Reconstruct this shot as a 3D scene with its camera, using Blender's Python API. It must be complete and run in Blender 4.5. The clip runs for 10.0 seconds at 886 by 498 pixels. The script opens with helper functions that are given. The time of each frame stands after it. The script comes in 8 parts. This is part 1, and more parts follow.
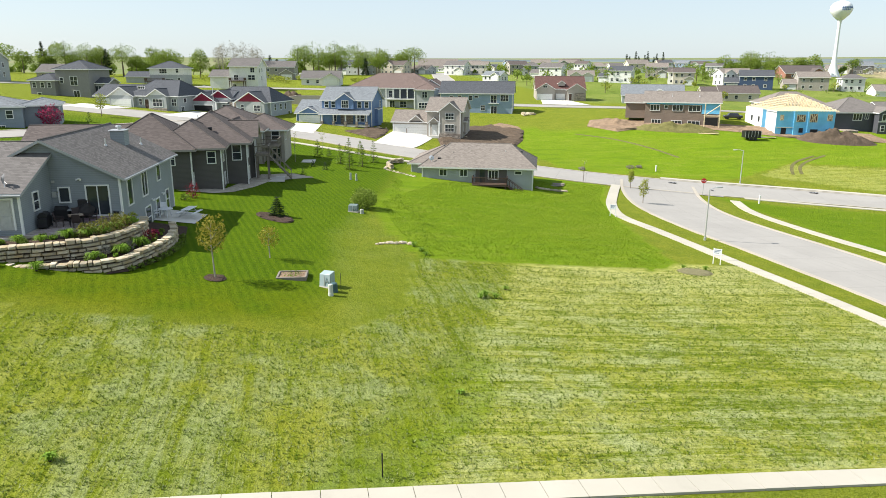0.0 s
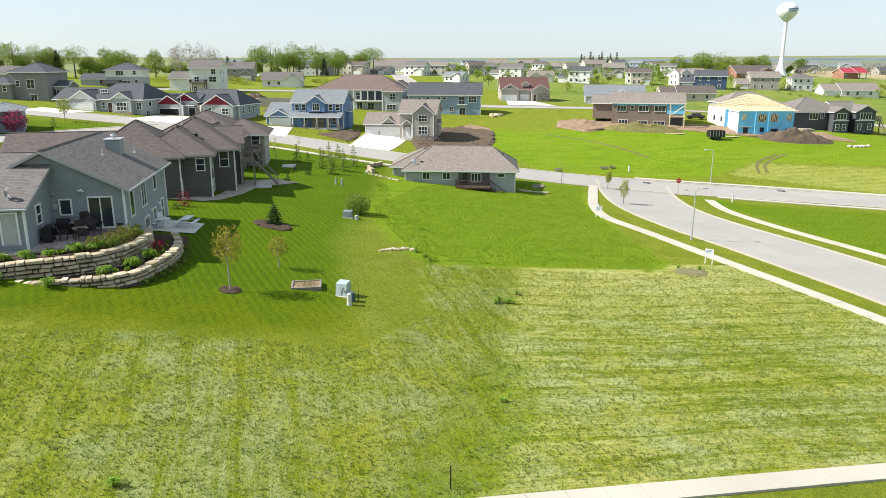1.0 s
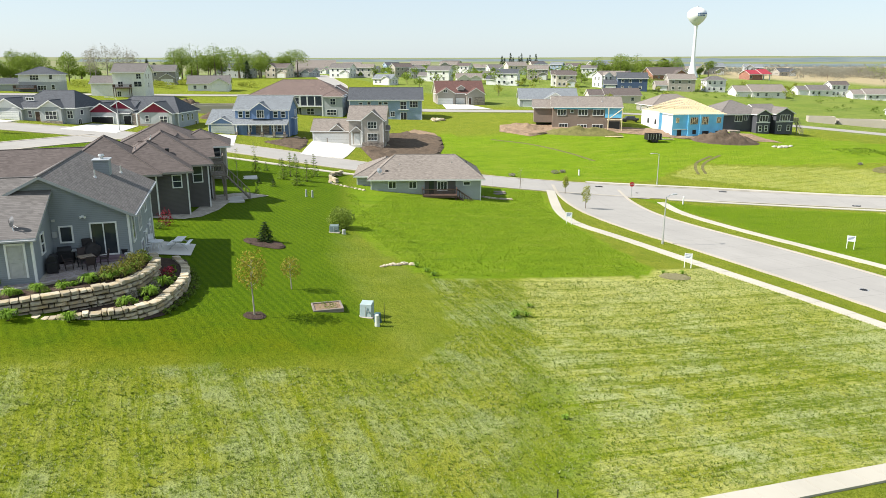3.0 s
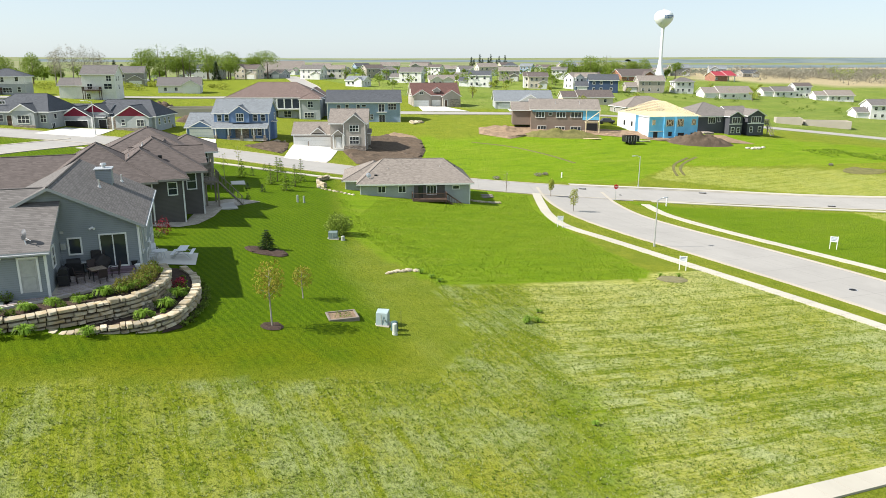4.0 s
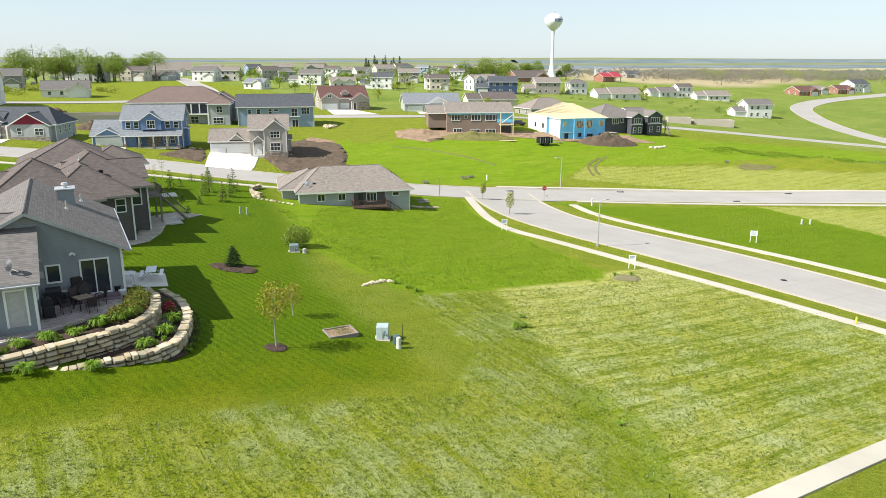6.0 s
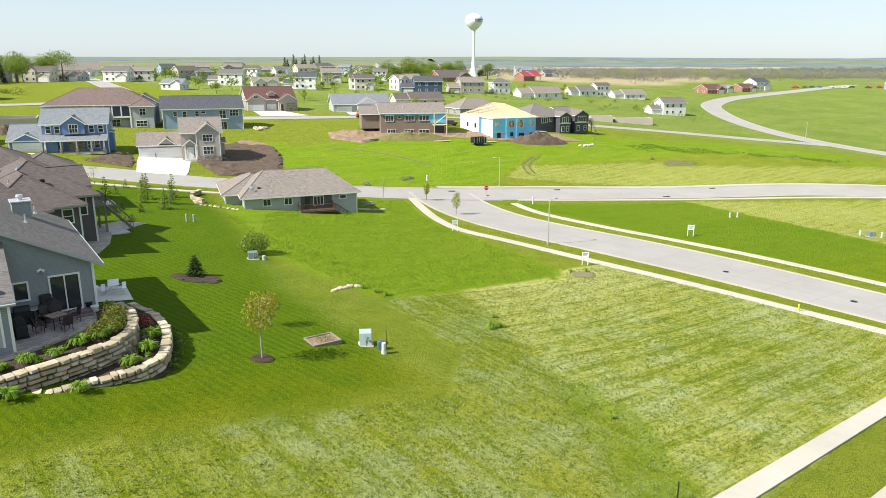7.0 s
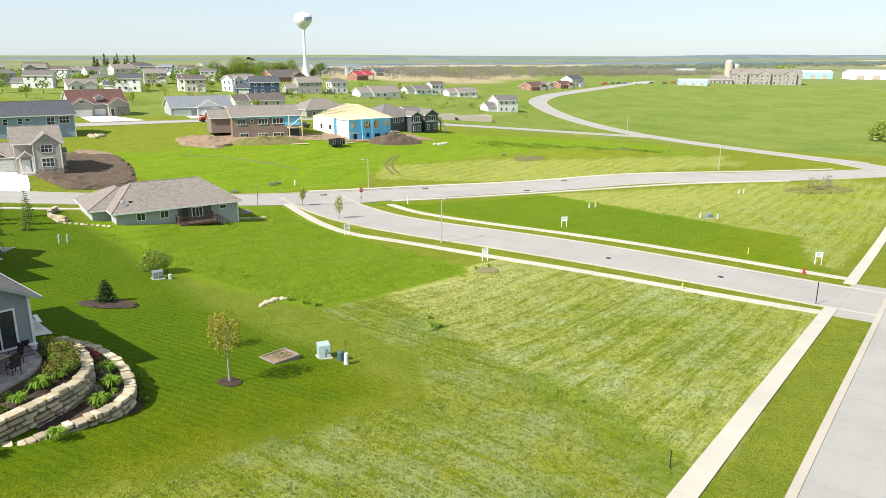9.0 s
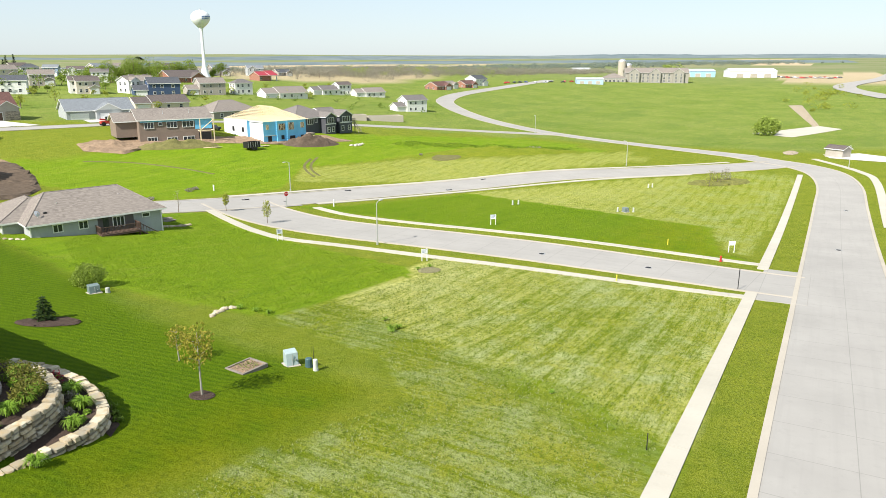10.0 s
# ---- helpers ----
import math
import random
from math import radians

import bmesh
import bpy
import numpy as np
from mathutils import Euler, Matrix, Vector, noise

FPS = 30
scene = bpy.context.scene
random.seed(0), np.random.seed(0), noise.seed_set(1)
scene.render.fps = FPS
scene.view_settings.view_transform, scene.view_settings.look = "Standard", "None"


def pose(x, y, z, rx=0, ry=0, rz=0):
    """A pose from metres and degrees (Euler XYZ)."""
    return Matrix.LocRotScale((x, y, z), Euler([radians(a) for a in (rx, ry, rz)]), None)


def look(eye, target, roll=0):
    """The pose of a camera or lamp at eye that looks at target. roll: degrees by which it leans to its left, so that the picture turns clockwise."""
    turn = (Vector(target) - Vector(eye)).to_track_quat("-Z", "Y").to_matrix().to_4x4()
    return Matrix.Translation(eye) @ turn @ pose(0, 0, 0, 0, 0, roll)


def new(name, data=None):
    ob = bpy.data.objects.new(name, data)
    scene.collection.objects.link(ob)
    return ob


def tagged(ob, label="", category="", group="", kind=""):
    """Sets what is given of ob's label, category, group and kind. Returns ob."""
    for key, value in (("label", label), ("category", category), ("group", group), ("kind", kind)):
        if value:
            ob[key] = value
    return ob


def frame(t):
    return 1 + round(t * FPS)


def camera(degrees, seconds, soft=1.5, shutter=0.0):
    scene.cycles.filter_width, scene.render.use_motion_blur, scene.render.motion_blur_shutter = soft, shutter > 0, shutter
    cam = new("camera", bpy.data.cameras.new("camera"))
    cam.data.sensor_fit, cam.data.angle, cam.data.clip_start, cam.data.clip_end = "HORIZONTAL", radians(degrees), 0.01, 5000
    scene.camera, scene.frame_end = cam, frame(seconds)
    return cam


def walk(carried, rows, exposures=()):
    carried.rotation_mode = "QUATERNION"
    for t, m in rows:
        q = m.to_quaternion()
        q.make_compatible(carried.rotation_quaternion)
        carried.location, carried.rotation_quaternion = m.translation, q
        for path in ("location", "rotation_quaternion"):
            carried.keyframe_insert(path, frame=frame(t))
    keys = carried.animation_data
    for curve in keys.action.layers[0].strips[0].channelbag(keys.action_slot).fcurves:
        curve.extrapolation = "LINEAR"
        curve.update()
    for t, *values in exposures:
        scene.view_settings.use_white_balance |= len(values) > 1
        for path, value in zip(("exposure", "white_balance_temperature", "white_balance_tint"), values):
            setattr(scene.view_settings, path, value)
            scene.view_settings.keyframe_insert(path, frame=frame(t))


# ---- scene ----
cam = camera(64.0, 10.0, soft=0.4)
METRES, EYE, TILT, LEAN, TURN = 37.3, 16.0, 0.0, 5.5, -12.8
ROWS = [
    (0.0, 0.0, 0.0, 0.0, 1.49, -14.75, -5.66),
    (0.5, -0.0568, -0.0022, 0.0019, -0.37, -14.58, -5.6),
    (1.0, -0.11, -0.0019, 0.0043, -2.26, -14.43, -5.55),
    (1.5, -0.1601, 0.0004, 0.0084, -4.15, -14.26, -5.52),
    (2.0, -0.2077, 0.0038, 0.0124, -5.93, -14.1, -5.49),
    (2.5, -0.2534, 0.0084, 0.0164, -7.58, -13.94, -5.48),
    (4.0, -0.3821, 0.0261, 0.0266, -11.69, -13.5, -5.5),
    (4.5, -0.4251, 0.0339, 0.0288, -13.17, -13.36, -5.52),
    (5.0, -0.4699, 0.0435, 0.0306, -14.8, -13.21, -5.52),
    (5.5, -0.5159, 0.0543, 0.0324, -17.46, -12.95, -5.43),
    (7.0, -0.6651, 0.1022, 0.0349, -27.14, -12.16, -5.05),
    (7.5, -0.7151, 0.1233, 0.0356, -30.44, -11.93, -4.88),
    (8.0, -0.7645, 0.1465, 0.0359, -33.94, -11.67, -4.67),
    (8.5, -0.8124, 0.1721, 0.0362, -37.5, -11.42, -4.42),
    (9.0, -0.8582, 0.1993, 0.0363, -41.14, -11.18, -4.16),
    (9.5, -0.902, 0.2287, 0.0365, -45.04, -10.94, -3.86),
    (10.0, -0.9438, 0.2602, 0.0367, -48.99, -10.7, -3.56),
]
walk(cam, [(t, pose(0, 0, EYE, TILT, LEAN, TURN) @ pose(METRES * x, METRES * y, METRES * z, 90 + pitch, roll, yaw)) for t, x, y, z, yaw, pitch, roll in ROWS])

# ---- world and sun ----
SUN = Vector((-0.72, 0.15, 0.68)).normalized()
world = bpy.data.worlds.new("sky")
scene.world = world
world.use_nodes = True
wn = world.node_tree.nodes
wl = world.node_tree.links
sky = wn.new("ShaderNodeTexSky")
sky.sky_type, sky.sun_disc = "NISHITA", False
sky.sun_elevation = math.asin(SUN.z)
sky.sun_rotation = math.atan2(SUN.x, SUN.y)
sky.air_density, sky.dust_density, sky.ozone_density = 1.0, 0.6, 1.5
haze = wn.new("ShaderNodeMix")
haze.data_type = "RGBA"
haze.inputs[0].default_value = 0.63
haze.inputs[7].default_value = (5.0, 5.85, 6.6, 1.0)
wl.new(sky.outputs[0], haze.inputs[6])
wl.new(haze.outputs[2], wn["Background"].inputs[0])
wn["Background"].inputs[1].default_value = 0.082
sun_data = bpy.data.lights.new("sun", "SUN")
sun_data.energy, sun_data.angle, sun_data.color = 5.0, radians(0.5), (1.0, 0.95, 0.87)
sun = new("sun", sun_data)
sun.matrix_world = look(SUN * 100, (0, 0, 0))
scene.view_settings.exposure = 0.88


# ---- materials ----
MATS = {}


class Nodes:
    """A small helper to wire one node material."""

    def __init__(self, name, rough=0.9, spec=0.3, metal=0.0):
        self.m = bpy.data.materials.new(name)
        self.m.use_nodes = True
        self.t = self.m.node_tree
        self.b = self.t.nodes["Principled BSDF"]
        self.b.inputs["Roughness"].default_value = rough
        self.b.inputs["Metallic"].default_value = metal
        self.b.inputs["Specular IOR Level"].default_value = spec

    def n(self, kind, **props):
        node = self.t.nodes.new(kind)
        for k, v in props.items():
            if k == "op":
                node.operation = v
            elif k == "blend":
                node.blend_type = v
        return node

    def set(self, socket, v):
        if hasattr(v, "is_output"):
            self.t.links.new(v, socket)
        elif v is not None:
            socket.default_value = v

    def coord(self, which="Object"):
        return self.n("ShaderNodeTexCoord").outputs[which]

    def world(self):
        return self.n("ShaderNodeNewGeometry").outputs["Position"]

    def mapped(self, vec, scale=(1, 1, 1), rot=0.0):
        node = self.n("ShaderNodeMapping")
        self.set(node.inputs[0], vec)
        node.inputs["Scale"].default_value = scale
        node.inputs["Rotation"].default_value = (0, 0, rot)
        return node.outputs[0]

    def noise(self, vec, scale, detail=4.0, rough=0.55):
        node = self.n("ShaderNodeTexNoise")
        self.set(node.inputs["Vector"], vec)
        node.inputs["Scale"].default_value = scale
        node.inputs["Detail"].default_value = detail
        node.inputs["Roughness"].default_value = rough
        return node.outputs[0]

    def math(self, op, a, b=None, c=None):
        node = self.n("ShaderNodeMath", op=op)
        for i, v in enumerate((a, b, c)):
            self.set(node.inputs[i], v)
        return node.outputs[0]

    def xyz(self, vec):
        node = self.n("ShaderNodeSeparateXYZ")
        self.set(node.inputs[0], vec)
        return node.outputs

    def ramp(self, fac, lo, hi):
        node = self.n("ShaderNodeMapRange")
        self.set(node.inputs[0], fac)
        node.inputs[1].default_value, node.inputs[2].default_value = lo, hi
        return node.outputs[0]

    def mix(self, fac, a, b, blend="MIX"):
        node = self.n("ShaderNodeMix")
        node.data_type, node.blend_type = "RGBA", blend
        self.set(node.inputs[0], fac)
        for i, v in ((6, a), (7, b)):
            self.set(node.inputs[i], (*v, 1.0) if isinstance(v, tuple) else v)
        return node.outputs[2]

    def bump(self, height, strength=0.5, dist=0.02):
        node = self.n("ShaderNodeBump")
        node.inputs["Strength"].default_value = strength
        node.inputs["Distance"].default_value = dist
        self.set(node.inputs["Height"], height)
        self.t.links.new(node.outputs[0], self.b.inputs["Normal"])

    def attr(self, name):
        node = self.n("ShaderNodeAttribute")
        node.attribute_name = name
        return node.outputs["Fac"]

    def rand(self):
        return self.n("ShaderNodeObjectInfo").outputs["Random"]

    def island(self):
        return self.n("ShaderNodeNewGeometry").outputs["Random Per Island"]

    def done(self, colour):
        self.set(self.b.inputs["Base Color"], (*colour, 1.0) if isinstance(colour, tuple) else colour)
        return self.m


def shade(c, k):
    return tuple(min(1.0, v * k) for v in c)


def plain(name, c, rough=0.6, spec=0.4, metal=0.0, vary=0.18, scale=3.0):
    """A plain painted or cast surface with slight stains and grain."""
    if name not in MATS:
        k = Nodes(name, rough, spec, metal)
        p = k.coord()
        f = k.noise(p, scale, 5.0)
        g = k.noise(p, scale * 14, 2.0)
        col = k.mix(k.ramp(f, 0.3, 0.7), shade(c, 1 - vary), shade(c, 1 + vary * 0.6))
        col = k.mix(k.math("MULTIPLY", g, 0.3), col, shade(c, 0.7))
        k.bump(g, 0.15, 0.01)
        MATS[name] = k.done(col)
    return MATS[name]


def siding(name, c, board=0.13, vertical=False):
    """Lapped boards: each course leans out towards its lower edge."""
    if name not in MATS:
        k = Nodes(name, 0.65, 0.3)
        p = k.coord()
        x, y, z = k.xyz(p)
        u = k.math("ADD", x, y) if vertical else z
        f = k.math("FRACT", k.math("DIVIDE", u, board))
        gap = k.ramp(f, 0.0, 0.16)
        stain = k.noise(p, 0.6, 5.0)
        grain = k.noise(k.mapped(p, (2, 2, 30)), 2.0, 3.0)
        col = k.mix(k.ramp(stain, 0.3, 0.7), shade(c, 0.9), shade(c, 1.07))
        col = k.mix(k.math("MULTIPLY", grain, 0.25), col, shade(c, 0.8))
        col = k.mix(gap, shade(c, 0.55), col)
        k.bump(k.math("SUBTRACT", 1.0, f), 0.6, 0.02)
        MATS[name] = k.done(col)
    return MATS[name]


def shingles(name, c, warm=0.0):
    """Asphalt shingles: courses up the slope, tabs of mixed tone, and weathering."""
    if name not in MATS:
        k = Nodes(name, 0.95, 0.15)
        p = k.coord()
        x, y, z = k.xyz(p)
        row = k.math("DIVIDE", z, 0.075)
        step = k.math("FLOOR", row)
        tab = k.math("FLOOR", k.math("ADD", k.math("DIVIDE", k.math("ADD", x, y), 0.33), k.math("MULTIPLY", step, 0.37)))
        both = k.n("ShaderNodeCombineXYZ")
        k.set(both.inputs[0], tab)
        k.set(both.inputs[1], step)
        wn2 = k.n("ShaderNodeTexWhiteNoise")
        k.set(wn2.inputs["Vector"], both.outputs[0])
        tone = wn2.outputs["Value"]
        big = k.noise(p, 0.35, 4.0)
        col = k.mix(tone, shade(c, 0.78), shade(c, 1.24))
        col = k.mix(k.math("MULTIPLY", k.ramp(big, 0.35, 0.7), 0.5), col, shade(c, 1.15))
        f = k.math("FRACT", row)
        col = k.mix(k.ramp(f, 0.0, 0.18), shade(c, 0.5), col)
        k.bump(k.math("ADD", f, k.noise(p, 60.0, 2.0)), 0.5, 0.015)
        MATS[name] = k.done(col)
    return MATS[name]


def stone_mat(name, c, vary=0.35):
    if name not in MATS:
        k = Nodes(name, 0.9, 0.2)
        p = k.coord()
        r = k.math("MAXIMUM", k.rand(), 0.0)
        f = k.noise(p, 2.2, 6.0, 0.65)
        g = k.noise(p, 22.0, 4.0)
        col = k.mix(r, shade(c, 1 - vary), shade(c, 1 + vary * 0.5))
        col = k.mix(k.ramp(f, 0.42, 0.7), col, (c[0] * 0.75, c[1] * 0.62, c[2] * 0.42))
        col = k.mix(k.math("MULTIPLY", k.ramp(g, 0.5, 0.8), 0.5), col, shade(c, 0.45))
        k.bump(k.math("ADD", f, k.math("MULTIPLY", g, 0.4)), 0.8, 0.05)
        MATS[name] = k.done(col)
    return MATS[name]


def veneer(name, c):
    """Small ledgestone facing, too far off to pick apart."""
    if name not in MATS:
        k = Nodes(name, 0.9, 0.2)
        p = k.mapped(k.coord(), (2.2, 2.2, 7.0))
        v = k.n("ShaderNodeTexVoronoi")
        k.set(v.inputs["Vector"], p)
        v.inputs["Scale"].default_value = 1.0
        tone = k.xyz(v.outputs["Color"])[1]
        col = k.mix(tone, shade(c, 0.5), shade(c, 1.35))
        k.bump(v.outputs["Distance"], 0.7, 0.04)
        MATS[name] = k.done(col)
    return MATS[name]


def leaves(name, c, c2):
    if name not in MATS:
        k = Nodes(name, 0.75, 0.25)
        f = k.noise(k.coord(), 0.8, 3.0)
        col = k.mix(k.island(), shade(c, 0.6), c2)
        col = k.mix(k.ramp(f, 0.35, 0.7), col, c)
        k.b.inputs["Subsurface Weight"].default_value = 0.0
        out = k.t.nodes["Material Output"]
        tr = k.n("ShaderNodeBsdfTranslucent")
        k.set(tr.inputs[0], col)
        mx = k.n("ShaderNodeMixShader")
        mx.inputs[0].default_value = 0.35
        k.t.links.new(k.b.outputs[0], mx.inputs[1])
        k.t.links.new(tr.outputs[0], mx.inputs[2])
        k.t.links.new(mx.outputs[0], out.inputs[0])
        MATS[name] = k.done(col)
    return MATS[name]


def bark(name="bark", c=(0.17, 0.13, 0.1)):
    if name not in MATS:
        k = Nodes(name, 0.95, 0.1)
        p = k.mapped(k.coord(), (8, 8, 1.5))
        f = k.noise(p, 3.0, 5.0)
        k.bump(f, 0.7, 0.03)
        MATS[name] = k.done(k.mix(f, shade(c, 0.55), shade(c, 1.3)))
    return MATS[name]


def soil(name, c, scale=1.2):
    if name not in MATS:
        k = Nodes(name, 1.0, 0.1)
        p = k.world()
        f = k.noise(p, scale, 8.0, 0.65)
        g = k.noise(p, scale * 18, 4.0, 0.7)
        col = k.mix(k.ramp(f, 0.3, 0.7), shade(c, 0.7), shade(c, 1.25))
        col = k.mix(k.ramp(g, 0.45, 0.75), col, shade(c, 0.5))
        k.bump(k.math("ADD", f, k.math("MULTIPLY", g, 0.6)), 0.9, 0.12)
        MATS[name] = k.done(col)
    return MATS[name]


def concrete(name, c, joint=0.0, rough=0.85):
    """Cast concrete along a strip: u runs with the strip in metres. joint: metres between the sawn joints."""
    if name not in MATS:
        k = Nodes(name, rough, 0.25)
        p = k.world()
        f = k.noise(p, 0.16, 5.0, 0.6)
        s = k.noise(p, 1.4, 6.0, 0.65)
        g = k.noise(p, 26.0, 3.0)
        col = k.mix(k.ramp(f, 0.3, 0.7), shade(c, 0.9), shade(c, 1.06))
        col = k.mix(k.math("MULTIPLY", k.ramp(s, 0.55, 0.8), 0.4), col, shade(c, 0.72))
        col = k.mix(k.math("MULTIPLY", g, 0.22), col, shade(c, 0.7))
        if joint:
            u, v, w = k.xyz(k.coord("UV"))
            wear = k.noise(k.mapped(k.coord("UV"), (0.03, 0.8, 1)), 2.0, 3.0)
            col = k.mix(k.math("MULTIPLY", k.ramp(wear, 0.5, 0.75), 0.3), col, shade(c, 0.78))
            fu = k.math("ABSOLUTE", k.math("SUBTRACT", k.math("FRACT", k.math("DIVIDE", u, joint)), 0.5))
            cut = k.ramp(fu, 0.5 - 0.035 / joint, 0.5 - 0.008 / joint)
            fv = k.math("ABSOLUTE", k.math("SUBTRACT", v, 0.0))
            mid = k.ramp(fv, 0.03, 0.01)
            cut = k.math("MAXIMUM", cut, mid)
            col = k.mix(k.math("MULTIPLY", cut, 0.45), col, shade(c, 0.4))
        k.bump(g, 0.2, 0.01)
        MATS[name] = k.done(col)
    return MATS[name]


def ground_mat():
    """One sheet of grass: dark mown lawn, pale hay-strewn field, lush uncut grass, far fields, by the zone weights on the sheet."""
    k = Nodes("grass_ground", 0.95, 0.12)
    p = k.world()
    pale, lush, lawn, field, tan, along = (k.attr(a) for a in ("pale", "lush", "lawn", "field", "tan", "along"))
    x, y, z = k.xyz(p)
    n0 = k.noise(p, 0.045, 5.0, 0.6)
    n1 = k.noise(p, 0.4, 6.0, 0.65)
    n2 = k.noise(p, 3.2, 5.0, 0.7)
    n3 = k.noise(p, 16.0, 4.0, 0.7)
    far = k.attr("far")
    base = k.mix(k.ramp(n1, 0.3, 0.7), (0.13, 0.172, 0.009), (0.205, 0.225, 0.019))
    # lush uncut grass
    c_lush = k.mix(k.ramp(n1, 0.3, 0.75), (0.12, 0.215, 0.003), (0.175, 0.262, 0.006))
    c_lush = k.mix(k.math("MULTIPLY", k.ramp(n0, 0.45, 0.65), 0.6), c_lush, (0.17, 0.235, 0.012))
    wild = k.noise(k.mapped(p, (0.12, 0.5, 1), radians(-20)), 1.0, 7.0, 0.7)
    c_lush = k.mix(k.math("MULTIPLY", k.ramp(wild, 0.52, 0.72), 0.6), c_lush, (0.24, 0.27, 0.04))
    c_lush = k.mix(k.math("MULTIPLY", k.ramp(wild, 0.47, 0.3), 0.55), c_lush, (0.06, 0.135, 0.006))
    col = k.mix(lush, base, c_lush)
    # mown lawn, in faint narrow stripes, drier towards the cut field
    sx, sy, sz = k.xyz(k.mapped(p, (1, 1, 1), radians(-12)))
    wob = k.math("MULTIPLY", k.noise(p, 0.1, 2.0), 2.0)
    tri = k.math("PINGPONG", k.math("ADD", k.math("DIVIDE", sx, 0.3), wob), 1.0)
    tri = k.math("ADD", k.math("MULTIPLY", tri, 0.55), k.math("MULTIPLY", n1, 0.7))
    c_lawn = k.mix(k.ramp(tri, 0.25, 0.95), (0.057, 0.112, 0.002), (0.099, 0.16, 0.003))
    c_lawn = k.mix(k.math("MULTIPLY", k.ramp(n0, 0.46, 0.64), 0.35), c_lawn, (0.12, 0.175, 0.005))
    parch = k.math("MULTIPLY", k.ramp(k.math("ADD", y, k.math("MULTIPLY", n0, 14.0)), 54, 46), k.ramp(n1, 0.25, 0.6))
    c_lawn = k.mix(k.math("MULTIPLY", parch, 0.85), c_lawn, (0.155, 0.166, 0.003))
    col = k.mix(lawn, col, c_lawn)
    # pale field: fine streaks of dry clippings and mower swaths, along x on one side and along y on the other
    wob2 = k.math("MULTIPLY", k.noise(p, 0.07, 2.0), 1.6)

    def streaks(u, v):
        bent = k.math("ADD", v, wob2)
        total = None
        for fu, fv, weight in ((0.12, 2.1, 0.5), (0.45, 7.0, 0.34)):
            at = k.n("ShaderNodeCombineXYZ")
            k.set(at.inputs[0], k.math("MULTIPLY", u, fu))
            k.set(at.inputs[1], k.math("MULTIPLY", bent, fv))
            f = k.math("MULTIPLY", k.noise(at.outputs[0], 1.0, 6.0, 0.7), weight)
            total = f if total is None else k.math("ADD", total, f)
        swath = k.math("MULTIPLY", k.math("PINGPONG", k.math("DIVIDE", bent, 1.15), 1.0), 0.07)
        return k.math("ADD", total, swath)

    clump = k.noise(p, 1.3, 7.0, 0.75)
    rows = k.mix(along, streaks(x, y), streaks(y, x))
    rows = k.math("ADD", rows, k.math("ADD", k.math("MULTIPLY", k.math("SUBTRACT", clump, 0.5), k.math("SUBTRACT", 0.34, k.math("MULTIPLY", along, 0.14))), 0.17))
    rows = k.math("ADD", rows, k.math("MULTIPLY", n0, 0.22))
    c_pale = k.mix(k.ramp(rows, 0.58, 0.72), (0.092, 0.145, 0.004), (0.222, 0.26, 0.01))
    c_pale = k.mix(k.math("MULTIPLY", k.ramp(rows, 0.68, 0.8), k.math("SUBTRACT", 0.9, k.math("MULTIPLY", along, 0.3))), c_pale, (0.415, 0.42, 0.13))
    dry = k.noise(p, 0.22, 6.0, 0.65)
    c_pale = k.mix(k.math("MULTIPLY", k.ramp(dry, 0.5, 0.66), 0.45), c_pale, (0.34, 0.33, 0.035))
    grey = k.noise(k.mapped(p, (1, 1, 1), 0.7), 0.2, 6.0, 0.65)
    c_pale = k.mix(k.math("MULTIPLY", k.ramp(grey, 0.47, 0.58), k.math("MULTIPLY", k.ramp(rows, 0.64, 0.76), k.math("ADD", 0.4, k.math("MULTIPLY", along, 0.15)))), c_pale, (0.4, 0.47, 0.29))
    hay = k.math("MULTIPLY", k.math("MULTIPLY", k.ramp(y, 36, 54), k.math("SUBTRACT", 1.0, along)), k.ramp(rows, 0.6, 0.76))
    c_pale = k.mix(k.math("MULTIPLY", hay, 0.7), c_pale, (0.48, 0.46, 0.15))
    thin = k.math("MULTIPLY", k.ramp(k.math("ADD", k.math("MULTIPLY", clump, 0.6), k.math("MULTIPLY", n1, 0.4)), 0.5, 0.38), k.math("ADD", 0.35, k.math("MULTIPLY", along, 0.35)))
    c_pale = k.mix(thin, c_pale, (0.11, 0.165, 0.006))
    pale = k.math("MULTIPLY", pale, k.ramp(k.math("ADD", k.math("MULTIPLY", n0, 0.8), k.math("MULTIPLY", n1, 0.5)), 0.2, 0.52))
    col = k.mix(pale, col, c_pale)
    # far fields, duller with distance
    c_field = k.mix(k.ramp(n0, 0.35, 0.65), (0.13, 0.19, 0.026), (0.19, 0.232, 0.05))
    c_field = k.mix(k.math("MULTIPLY", k.ramp(wild, 0.5, 0.7), 0.6), c_field, (0.25, 0.25, 0.08))
    c_field = k.mix(k.math("MULTIPLY", k.ramp(k.noise(k.mapped(p, (0.02, 0.06, 1), 0.5), 1.0, 6.0, 0.7), 0.5, 0.62), 0.5), c_field, (0.1, 0.16, 0.03))
    col = k.mix(field, col, c_field)
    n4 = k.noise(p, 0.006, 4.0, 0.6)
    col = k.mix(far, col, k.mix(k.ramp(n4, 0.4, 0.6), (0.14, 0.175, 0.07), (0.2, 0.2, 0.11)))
    col = k.mix(tan, col, k.mix(n0, (0.36, 0.28, 0.18), (0.45, 0.37, 0.25)))
